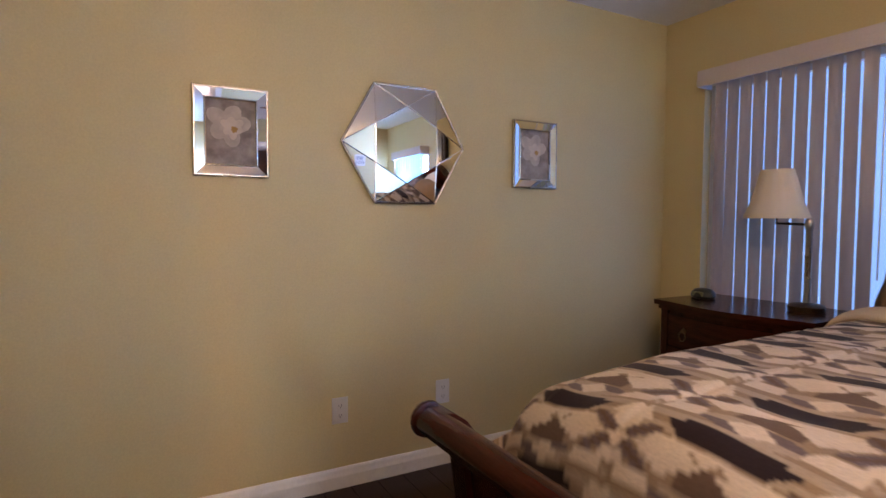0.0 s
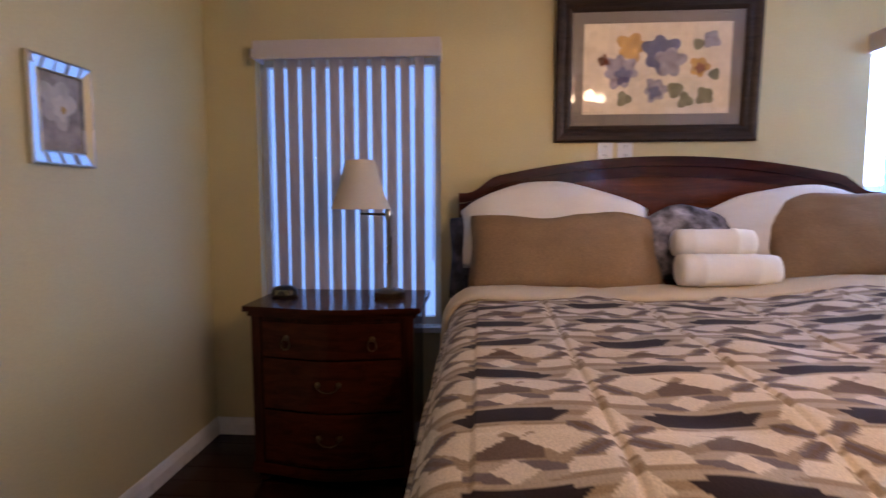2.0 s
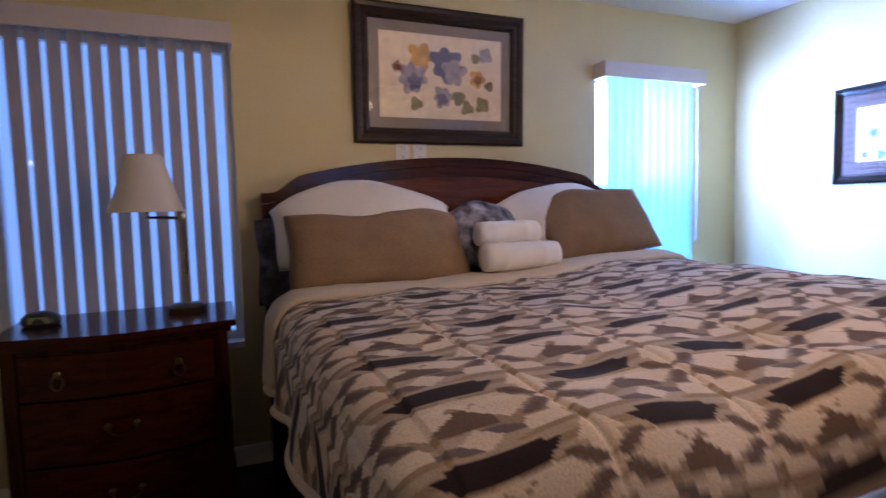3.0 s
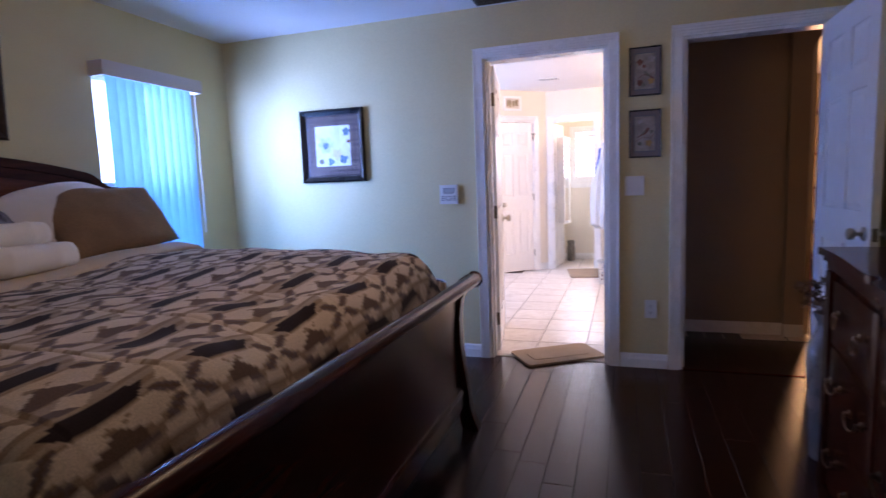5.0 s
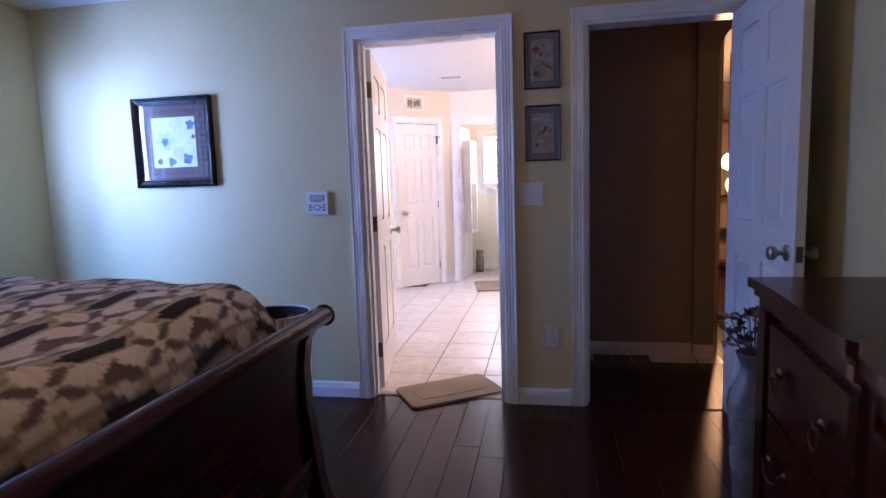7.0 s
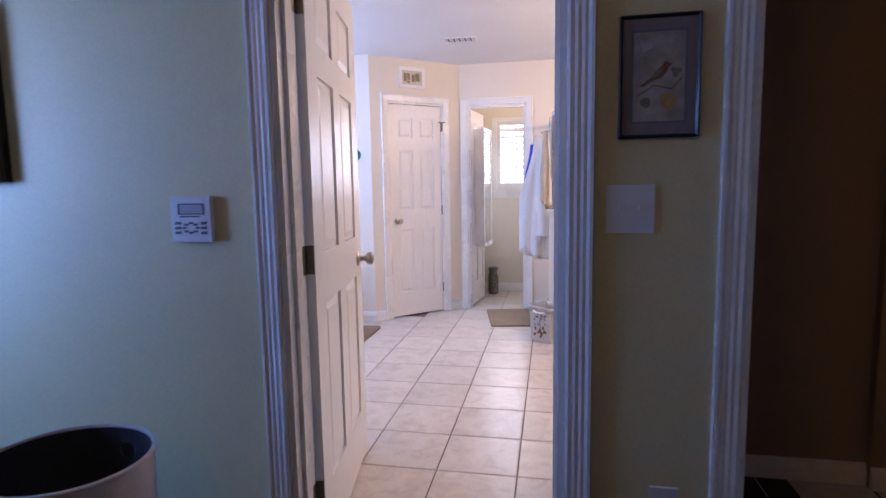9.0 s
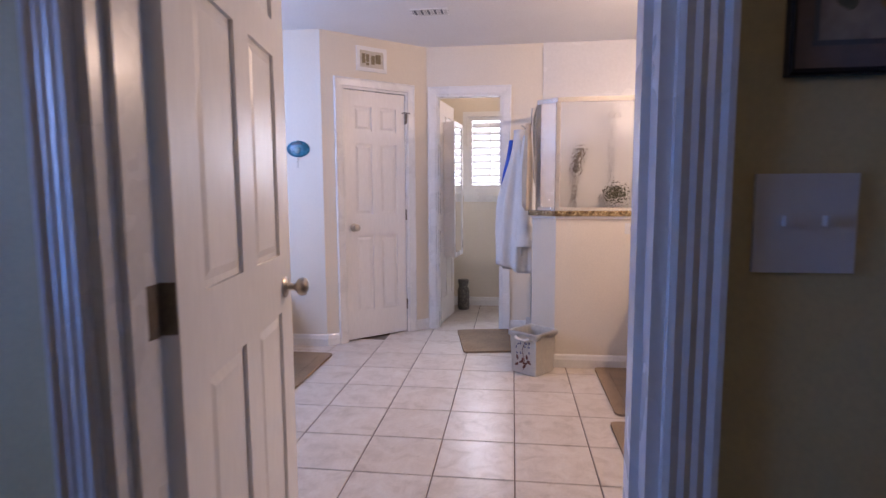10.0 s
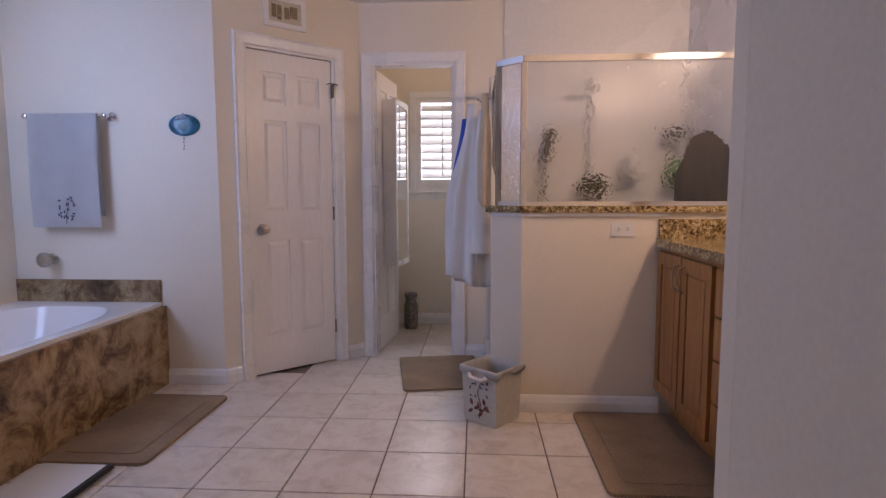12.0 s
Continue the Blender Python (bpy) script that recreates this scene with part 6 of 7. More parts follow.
part("grip", tube(bmesh.new(), [(0.0, YWC + 0.06, 1.56), (0.03, YWC + 0.07, 1.48), (0.05, YWC + 0.06, 1.36)], [0.035, 0.022, 0.030], 12), M_HINGE, t, smooth=True)
part("hose", tube(bmesh.new(), [(0.05, YWC + 0.05, 1.34), (0.06, YWC + 0.05, 1.10), (0.0, YWC + 0.05, 0.95)], 0.009), M_HINGE, t, smooth=True)
for name, x, z, r, h, mat, lab in (("shower_basket", -0.27, 1.13, 0.085, 0.12, surface("sponge_olive", (0.06, 0.06, 0.03), 0.9, grain=50, vary=0.4), "dark olive bath sponge on the shower ledge"),
                                   ("shampoo_bottle", -0.52, 1.26, 0.06, 0.14, surface("bottle_white", (0.60, 0.60, 0.58), 0.3), "white round bottle in the shower"),
                                   ("soap_caddy", -0.78, 1.50, 0.07, 0.06, surface("caddy_dark", (0.03, 0.035, 0.04), 0.5), "dark soap caddy on the shower wall"),
                                   ("soap_bottle", -0.79, 1.20, 0.05, 0.18, surface("bottle_green", (0.05, 0.16, 0.06), 0.4), "green bottle in the shower")):
    t = thing(name, (x, YWC + 0.10, z), lab, name.split("_")[1])
    lump([(r * 0.6, 0), (r, h * 0.15), (r, h * 0.75), (r * 0.5, h), (r * 0.2, h * 1.05)], (x, YWC + 0.105, z), 18, 0.01 if "sponge" in lab else 0.002, 30, mat, t, "body")
    part("shelf", boxes((x - r, x + r, YWC + 0.0125, YWC + 0.19, z - 0.012, z - 0.001)), M_SHOWERWALL, t)
t = thing("dark_towel", (-0.72, YP - 0.13, 1.6), "dark grey towel hung inside the shower", "towel")
bm = bmesh.new()
g = []
for i in range(24):
    u = i / 23
    row = []
    for j in range(16):
        v = j / 15
        x = -0.90 + 0.36 * u
        z = 1.09 + (1.46 - 0.10 * (1 - u) ** 2 - 0.20 * smooth01((u - 0.72) / 0.28) ** 2 - 0.03 * math.sin(u * 9) - 1.09) * v
        row.append(bm.verts.new((x, YP - 0.150 + 0.012 * math.sin(u * 22 + v) - 0.01 * v, z)))
    g.append(row)
for i in range(23):
    for j in range(15):
        bm.faces.new((g[i][j], g[i + 1][j], g[i + 1][j + 1], g[i][j + 1]))
bmesh.ops.solidify(bm, geom=bm.faces[:], thickness=0.006)
part("cloth", bm, surface("charcoal_terry", (0.035, 0.036, 0.040), 0.95, grain=200, vary=0.2, relief=0.6, depth=0.003), t, smooth="all")


# robes hanging at the shower corner
def hanging(name, x, y, z0, z1, w0, w1, depth, folds, mat, label, cat, shift=0.0):
    """A garment gathered at the top, with soft vertical folds, closed all round."""
    bm = bmesh.new()
    n, rows = 56, 26
    rings = []
    for j in range(rows + 1):
        v = j / rows
        z = z1 + (z0 - z1) * v
        w = w0 + (w1 - w0) * smooth01(v * 1.7) * (0.9 + 0.1 * v)
        ring = []
        for i in range(n):
            a = 2 * math.pi * i / n
            k = 1 + 0.19 * math.sin(a * folds + 2.0 * v) * smooth01(v * 2) + 0.08 * noise.noise(Vector((math.cos(a) * 2, math.sin(a) * 2, v * 3 + x)))
            dz = 0.035 * math.sin(a * 2 + 0.7) * smooth01((v - 0.7) / 0.3)
            ring.append(bm.verts.new((x + shift * v + w / 2 * k * math.cos(a), y + depth / 2 * k * (0.4 + 0.6 * smooth01(v * 3)) * math.sin(a), z + dz)))
        rings.append(ring)
    for a, b in zip(rings, rings[1:]):
        for i in range(n):
            bm.faces.new((a[i], a[(i + 1) % n], b[(i + 1) % n], b[i]))
    bm.faces.new(rings[0][::-1])
    bm.faces.new(rings[-1])
    t = thing(name, (x, y, z1), label, cat)
    part("cloth", bm, mat, t, smooth="all")
    return t


robe = hanging("bathrobe", 0.515, -5.60, 0.62, 1.68, 0.08, 0.29, 0.27, 8, M_TOWEL, "white terry bathrobe hanging at the shower door", "bathrobe", 0.01)
bm = tube(bmesh.new(), [(0.455, -5.46, 1.62), (0.46, -5.44, 1.45), (0.475, -5.44, 1.15), (0.47, -5.43, 0.80)], [0.035, 0.05, 0.055, 0.065], 14)
part("sleeve", bm, M_TOWEL, robe, smooth=True)
part("belt", tube(bmesh.new(), [(0.50, -5.47, 1.22), (0.49, -5.455, 1.0), (0.50, -5.46, 0.72)], 0.010, 8), M_TOWEL, robe, smooth=True)
hook = thing("robe_hook", (0.42, -5.62, 1.70), "chrome double hook over the shower door", "hook")
part("hook_bar", tube(bmesh.new(), [(0.385, -5.62, 1.845), (0.42, -5.62, 1.845), (0.425, -5.62, 1.72), (0.47, -5.62, 1.69), (0.50, -5.62, 1.72)], 0.006, 8), M_CHROME, hook, smooth=True)
hanging("blue_garment", 0.575, -5.80, 1.02, 1.62, 0.04, 0.085, 0.18, 5, M_BLUE, "bright blue garment hanging behind the bathrobe", "garment", 0.05)
hanging("cream_garment", 0.455, -5.36, 1.10, 1.70, 0.04, 0.07, 0.10, 5, M_FLEECE, "cream belt cloth hanging by the shower corner", "garment", 0.0)


# vanity
def vanity():
    xf, y0, y1 = -0.43, YP, -3.03
    cab_groups = []
    bays = [(-5.043, -4.372, "doors"), (-4.370, -4.02, "drawers"), (-4.018, -3.35, "doors"), (-3.348, -3.03, "drawers")]
    for a, b, kind in bays:
        t = thing("vanity_cabinet", (-0.70, (a + b) / 2, 0), "honey oak vanity cabinet with " + ("two panel doors" if kind == "doors" else "four slab drawers"), "cabinet", "vanity cabinets")
        part("body", boxes((XV + 0.001, xf - 0.001, a + 0.001, b - 0.001, 0.13, 0.878)), M_OAK, t)
        part("toe_kick", boxes((XV + 0.001, xf - 0.07, a + 0.001, b - 0.001, 0.0, 0.129)), M_OAK, t)
        if kind == "doors":
            mid = (a + b) / 2
            for d0, d1, side in ((a + 0.018, mid - 0.008, 1), (mid + 0.008, b - 0.018, -1)):
                bm = boxes((xf, xf + 0.012, d0, d1, 0.15, 0.855))
                d = part("door", bm, M_OAK, t)
                fr = boxes((xf + 0.012, xf + 0.020, d0, d0 + 0.055, 0.15, 0.855), (xf + 0.012, xf + 0.020, d1 - 0.055, d1, 0.15, 0.855), (xf + 0.012, xf + 0.020, d0 + 0.055, d1 - 0.055, 0.15, 0.21), (xf + 0.012, xf + 0.020, d0 + 0.055, d1 - 0.055, 0.795, 0.855))
                part("door_frame", fr, M_OAK, d, bevel=0.003)
                part("raised_panel", boxes((xf + 0.0115, xf + 0.017, d0 + 0.068, d1 - 0.068, 0.223, 0.782)), M_OAK, d, bevel=0.004)
                hy = d1 - 0.028 if side > 0 else d0 + 0.028
                part("handle", tube(bmesh.new(), [(xf + 0.020, hy, 0.70), (xf + 0.042, hy, 0.715), (xf + 0.050, hy, 0.76), (xf + 0.042, hy, 0.805), (xf + 0.020, hy, 0.82)], 0.0045, 8), M_NICKEL, d, "arched nickel pull", smooth=True)
        else:
            zs = [0.15, 0.33, 0.50, 0.67, 0.855]
            for z0, z1 in zip(zs, zs[1:]):
                d = part("drawer", boxes((xf, xf + 0.019, a + 0.018, b - 0.018, z0 + 0.006, z1 - 0.006)), M_OAK, t, bevel=0.004)
                bm = lathe(bmesh.new(), [(0.005, 0), (0.005, 0.014), (0.014, 0.020), (0.014, 0.026), (0.004, 0.030)], (xf + 0.019, (a + b) / 2, (z0 + z1) / 2), 14, "x")
                part("knob", bm, M_NICKEL, d, "round nickel knob", smooth=True)
    t = thing("countertop", (-0.70, -4.0, 0.88), "gold and brown granite vanity top with splashbacks", "countertop")
    pts = [(XV + 0.001, y1), (xf + 0.035, y1)] + [(xf + 0.035, y0 + 0.03), (xf + 0.010, y0 + 0.002), (XV + 0.001, y0 + 0.002)]
    part("slab", prism(bmesh.new(), pts, 0.880, 0.918), M_GRANITE, t, bevel=0.009, seg=3)
    part("splashback", boxes((XV + 0.022, -0.415, y0 + 0.0015, y0 + 0.021, 0.9185, 1.015)), M_GRANITE, t, bevel=0.003)
    part("splashback", boxes((XV + 0.001, XV + 0.021, y1, y0 + 0.0015, 0.9185, 1.015)), M_GRANITE, t, bevel=0.003)
    t = thing("washbasin", (-0.68, -4.45, 0.918), "cream oval basin set in the granite", "basin")
    part("bowl", lathe(bmesh.new(), [(0.20, 0.0), (0.205, 0.008), (0.195, 0.008), (0.17, 0.002), (0.02, 0.001)], (-0.68, -4.45, 0.918), 36, "z", (0.8, 1.15)), M_TUB, t, smooth=True)


vanity()
# light bar over the vanity
t = thing("vanity_light", (XV, -4.27, 2.02), "chrome bar with four round warm bulbs above the vanity", "lamp")
part("back_plate", boxes((XV + 0.0005, XV + 0.03, -4.75, -3.78, 1.97, 2.08)), M_CHROME, t, bevel=0.005)
for k in range(4):
    b = part("bulb", lathe(bmesh.new(), [(0.012, -0.10), (0.015, -0.06), (0.04, -0.035), (0.05, 0.0), (0.04, 0.03), (0.01, 0.05)], (XV + 0.16, -4.6 + 0.22 * k, 2.02), 18, "x"), glow("lit_globe_bulb", (1.0, 0.86, 0.68), 6.0), t, smooth=True)
    b.visible_shadow = False

# oval towel ring beyond the partition
t = thing("towel_ring", (0.08, -3.02, 1.60), "chrome oval towel ring", "towel ring")
part("ring", tube(bmesh.new(), [(0.085 + 0.060 * math.sin(a), -3.065, 1.50 + 0.09 * math.cos(a)) for a in np.linspace(0, 2 * math.pi, 25)], 0.006, 8), M_CHROME, t, smooth=True)
part("mount", lathe(bmesh.new(), [(0.024, -0.0005), (0.024, -0.006), (0.010, -0.014), (0.010, -0.064)], (0.085, -3.006, 1.590), 16, "y"), M_CHROME, t, smooth=True)

# tub deck with its apron and splashback
t = thing("bathtub", (2.85, -4.5, 0), "white drop-in tub in a brown marble surround", "bathtub")
TX, TY0, TY1 = 2.36, YTW + 0.001, -3.55
part("apron", boxes((TX, TX + 0.025, TY0, TY1, 0.001, 0.478)), M_MARBLE, t, "brown veined marble apron", bevel=0.002)
part("apron", boxes((TX + 0.0255, XE - 0.001, TY1 - 0.025, TY1, 0.001, 0.478)), M_MARBLE, t, "brown veined marble apron", bevel=0.002)
bm = bmesh.new()
outer_o = [(TX - 0.012, TY0), (XE - 0.001, TY0), (XE - 0.001, TY1 + 0.012), (TX - 0.012, TY1 + 0.012)]
cx, cy, rx, ry = (TX + XE) / 2 + 0.01, (TY0 + TY1) / 2, 0.39, 0.80
N = 48
rim = []
for lvl, (sc, z) in enumerate(((1.0, 0.500), (0.97, 0.497), (0.90, 0.40), (0.82, 0.22), (0.70, 0.14), (0.3, 0.12))):
    ring = []
    for k in range(N):
        a = 2 * math.pi * k / N
        ca, sa = math.cos(a), math.sin(a)
        e = 0.62
        ring.append(bm.verts.new((cx + rx * sc * math.copysign(abs(ca) ** e, ca), cy + ry * sc * math.copysign(abs(sa) ** e, sa), z)))
    rim.append(ring)
for a, b in zip(rim, rim[1:]):
    for k in range(N):
        bm.faces.new((a[k], a[(k + 1) % N], b[(k + 1) % N], b[k]))
bm.faces.new(rim[-1])
ext = []
for k in range(N):
    v = rim[0][k].co
    d = Vector((v.x - cx, v.y - cy))
    s = min((outer_o[1][0] - cx) / abs(d.x) if abs(d.x) > 1e-6 else 9, ((outer_o[2][1] - outer_o[0][1]) / 2) / abs(d.y) if abs(d.y) > 1e-6 else 9)
    ext.append(bm.verts.new((cx + d.x * s, cy + d.y * s, 0.500)))
low = [bm.verts.new((v.co.x, v.co.y, 0.4785)) for v in ext]
for k in range(N):
    j = (k + 1) % N
    bm.faces.new((rim[0][k], ext[k], ext[j], rim[0][j]))
    bm.faces.new((ext[k], low[k], low[j], ext[j]))
part("tub_shell", bm, M_TUB, t, "glossy white tub shell", smooth=True)
part("splashback", boxes((TX + 0.03, XE - 0.001, TY0, TY0 + 0.014, 0.5005, 0.635)), M_MARBLE, t, "brown marble splashback", bevel=0.002)

# tub spout on the wall over the deck
t = thing("tub_spout", (3.05, YTW, 0.76), "round brushed nickel tub spout on the wall", "spout")
part("flange", lathe(bmesh.new(), [(0.034, 0.0005), (0.034, 0.006), (0.018, 0.012)], (3.05, YTW, 0.76), 18, "y"), M_NICKEL, t, smooth=True)
part("knob", lathe(bmesh.new(), [(0.016, 0.010), (0.016, 0.045), (0.030, 0.052), (0.044, 0.070), (0.044, 0.088), (0.030, 0.104), (0.004, 0.110)], (3.05, YTW, 0.76), 20, "y"), M_NICKEL, t, smooth=True)

# towel bar with a towel, and a blue wall plaque
t = thing("towel_bar", (2.86, YTW, 1.60), "chrome towel bar on the wall above the tub", "towel bar")
part("rod", tube(bmesh.new(), [(2.62, YTW + 0.06, 1.597), (3.13, YTW + 0.06, 1.597)], 0.008), M_CHROME, t, smooth=True)
for x in (2.635, 3.115):
    part("bracket", lathe(bmesh.new(), [(0.026, 0.0005), (0.026, 0.008), (0.012, 0.016), (0.012, 0.05), (0.016, 0.056), (0.016, 0.072), (0.006, 0.078)], (x, YTW, 1.597), 16, "y"), M_CHROME, t, smooth=True)
t = thing("bath_towel", (2.89, YTW + 0.06, 0.95), "white towel with an embroidered grey flower sprig, folded over a bar", "towel")
bm = bmesh.new()
prof = [(0.040, 1.02), (0.042, 1.40)] + [(0.060 - 0.013 * math.cos(a), 1.600 + 0.012 * math.sin(a)) for a in np.linspace(0, math.pi, 9)] + [(0.078, 1.40), (0.082, 1.15), (0.084, 0.955)]
cols = []
for i in range(25):
    u = i / 24
    x = 2.682 + 0.415 * u
    cols.append([bm.verts.new((x + 0.006 * math.sin(z * 6), YTW + d + (0.004 * math.sin(u * 19) + 0.003 * math.sin(u * 7)) * (1 if d > 0.05 else 0.3), z)) for d, z in prof])
for a, b in zip(cols, cols[1:]):
    for j in range(len(prof) - 1):
        bm.faces.new((a[j], b[j], b[j + 1], a[j + 1]))
bmesh.ops.solidify(bm, geom=bm.faces[:], thickness=0.006)
part("cloth", bm, M_TOWEL, t, smooth="all")
rng = random.Random(8)
M_EMB = surface("grey_embroidery", (0.16, 0.16, 0.20), 0.8, grain=90, vary=0.3)
part("sprig_stem", tube(bmesh.new(), [(2.885, YTW + 0.0925, 0.975), (2.88, YTW + 0.092, 1.03), (2.865, YTW + 0.091, 1.10)], 0.0022, 5), M_EMB, t)
for k in range(22):
    x, z = 2.875 + rng.uniform(-0.05, 0.05), rng.uniform(1.0, 1.13)
    bm = bmesh.new()
    a = rng.uniform(0, 6.28)
    vs = [bm.verts.new((x + 0.012 * math.cos(a + d) * s, YTW + 0.0935 - 0.008 * max(0, z - 1.05), z + 0.012 * math.sin(a + d) * s)) for d, s in ((0, 1), (1.3, 0.6), (3.14, 1), (4.4, 0.6))]
    bm.faces.new(vs)
    part("embroidered_leaf", bm, M_EMB, t)
m = wall_frame(2.200, YTW + 0.0005, 1.545, 0, 1)
t = thing("wall_plaque", m @ Vector((0, 0, 0)), "teal oval plaque with a raised shell figure and hanging beads", "plaque")
part("plate", lathe(bmesh.new(), [(0.092, 0), (0.092, 0.006), (0.080, 0.014), (0.05, 0.017), (0.004, 0.018)], (2.200, YTW + 0.0005, 1.545), 32, "y", (1, 0.68)), surface("teal_glaze", (0.015, 0.16, 0.26), 0.25, grain=30, patch=18, vary=0.4), t, smooth=True)
part("ridge", prism(bmesh.new(), [(-0.05, 0.028), (-0.03, 0.055), (-0.01, 0.050), (0.005, 0.066), (0.02, 0.050), (0.05, 0.030), (0.02, 0.034), (-0.02, 0.034)], 0.012, 0.024, m), surface("dark_teal_glaze", (0.008, 0.025, 0.05), 0.3), t)
part("boss", lathe(bmesh.new(), [(0.026, 0.014), (0.024, 0.022), (0.012, 0.028), (0.003, 0.029)], (2.203, YTW + 0.0005, 1.535), 18, "y"), surface("pale_teal_glaze", (0.20, 0.36, 0.42), 0.3), t, smooth=True)
for k, z in enumerate((1.468, 1.448, 1.425, 1.408)):
    part("bead", lathe(bmesh.new(), [(0.002, -0.004), (0.005, 0), (0.002, 0.004)], (2.203 + 0.004 * (k % 2), YTW + 0.006, z), 8), M_SILVER, t)

# return-air grille above the closet door, over-door hook
t = thing("wall_vent", DM @ Vector((0.435, 0, 2.16)), "white wall grille with a framed tan tile panel", "vent")
part("frame", boxes((0.300, 0.330, -0.012, -0.0005, 2.165, 2.355), (0.540, 0.570, -0.012, -0.0005, 2.165, 2.355), (0.330, 0.540, -0.012, -0.0005, 2.325, 2.355), (0.330, 0.540, -0.012, -0.0005, 2.165, 2.195), m=DM), M_TRIM, t)
part("panel", boxes((0.330, 0.540, -0.006, -0.0005, 2.195, 2.325), m=DM), surface("panel_cream", (0.62, 0.57, 0.48), 0.6), t)
for k, (a, b, c, d) in enumerate(((0.350, 0.378, 2.225, 2.300), (0.385, 0.412, 2.238, 2.298), (0.432, 0.462, 2.222, 2.290), (0.470, 0.515, 2.232, 2.302), (0.385, 0.410, 2.212, 2.232))):
    part("relief_piece", boxes((a, b, -0.010, -0.0055, c, d), m=DM), surface("relief_tan", (0.28, 0.22, 0.13), 0.7, grain=60, vary=0.3), t, bevel=0.002)
t = thing("hook", DM @ Vector((C1 - 0.02, -0.02, 1.84)), "metal flip hook at the top hinge of the closet door", "hook")
part("hook_bar", tube(bmesh.new(), [DM @ Vector(p) for p in ((C1 - 0.06, -0.012, 1.86), (C1 - 0.05, -0.03, 1.865), (C1 - 0.005, -0.03, 1.865), (C1 + 0.01, -0.03, 1.86))], 0.004, 6), M_HINGE, t)
part("hook_stem", tube(bmesh.new(), [DM @ Vector(p) for p in ((C1 - 0.015, -0.014, 1.87), (C1 - 0.018, -0.014, 1.78))], 0.007, 8), M_HINGE, t)

# mirrored cabinet on the toilet-room door
TM = turned(1.20, YWC - 0.105, -97)
t = thing("hanging_mirror_cabinet", TM @ Vector((0.28, 0.08, 0.8)), "white over-door cabinet with a long mirror front", "cabinet")
part("body", boxes((0.115, 0.455, -0.085, -0.0008, 0.62, 1.83), m=TM), M_TRIM, t, bevel=0.003)
part("mirror_frame", boxes((0.105, 0.140, -0.105, -0.0855, 0.61, 1.84), (0.430, 0.465, -0.105, -0.0855, 0.61, 1.84), (0.140, 0.430, -0.105, -0.0855, 1.80, 1.84), (0.140, 0.430, -0.105, -0.0855, 0.61, 0.65), m=TM), M_TRIM, t, bevel=0.003)
part("mirror", boxes((0.140, 0.430, -0.098, -0.0855, 0.65, 1.80), m=TM), M_MIRROR, t)

# unseen fixture, added to house the toilet room's fill light
t = thing("added_toilet_light", (0.92, -6.535, HT), "unseen ceiling light with a frosted globe, added to brighten the toilet room", "lamp")
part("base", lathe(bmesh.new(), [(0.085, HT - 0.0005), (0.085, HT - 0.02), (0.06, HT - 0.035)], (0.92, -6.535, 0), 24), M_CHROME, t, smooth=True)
part("globe", lathe(bmesh.new(), [(0.06, HT - 0.036), (0.10, HT - 0.07), (0.105, HT - 0.11), (0.08, HT - 0.16), (0.02, HT - 0.185)], (0.92, -6.535, 0), 24), glow("toilet_fill_globe", (1.0, 0.86, 0.68), 5.0), t, "glowing globe of the added light", smooth=True).visible_shadow = False

t = thing("toilet_brush_holder", (1.06, -6.86, 0), "grey mosaic round canister on the toilet room floor", "canister")
lump([(0.055, 0), (0.06, 0.02), (0.06, 0.20), (0.045, 0.24), (0.058, 0.30), (0.050, 0.31)], (1.06, -6.86, 0.001), 20, 0.0, 1, surface("mosaic_grey", (0.22, 0.19, 0.16), 0.4, grain=70, patch=40, vary=0.5, relief=0.4), t, "body")

# waste bin
BX, BY2 = 0.420, -4.945
mm = Matrix.Translation((BX, BY2, 0)) @ Matrix.Rotation(radians(51), 4, "Z")
t = thing("waste_bin", (BX, BY2, 0), "cream square waste bin with flower print and folded plastic liner", "waste bin")


def square_shell(rows, mm, thick):
    bm = bmesh.new()
    rings = []
    for h, z in rows:
        rings.append([bm.verts.new(mm @ Vector((sx * h, sy * h, z))) for sx, sy in ((-1, -1), (1, -1), (1, 1), (-1, 1))])
    for a, b in zip(rings, rings[1:]):
        for i in range(4):
            bm.faces.new((a[i], a[(i + 1) % 4], b[(i + 1) % 4], b[i]))
    bm.faces.new(rings[0])
    bmesh.ops.solidify(bm, geom=bm.faces[:], thickness=thick)
    return bm


M_BIN = surface("cream_tin", (0.88, 0.84, 0.76), 0.45, grain=40, vary=0.05, relief=0.05)
part("bin_body", square_shell([(0.098, 0.002), (0.108, 0.28)], mm, 0.004), M_BIN, t)
bm = bmesh.new()
rings = []
for h, z in ((0.085, 0.10), (0.100, 0.24), (0.106, 0.283), (0.114, 0.288), (0.118, 0.276), (0.119, 0.258)):
    ring = []
    for k in range(40):
        a = 2 * math.pi * k / 40 + math.pi / 4
        c, s = math.cos(a), math.sin(a)
        q = h / max(abs(c), abs(s)) * (1 + (0.02 * math.sin(a * 9) if z < 0.28 and h > 0.11 else 0.0))
        zz = z + (0.016 * math.sin(a * 5 + 1) if h > 0.118 else 0.0)
        ring.append(bm.verts.new(mm @ Vector((q * c, q * s, zz))))
    rings.append(ring)
for a, b in zip(rings, rings[1:]):
    for k in range(40):
        bm.faces.new((a[k], a[(k + 1) % 40], b[(k + 1) % 40], b[k]))
bmesh.ops.solidify(bm, geom=bm.faces[:], thickness=0.0015)
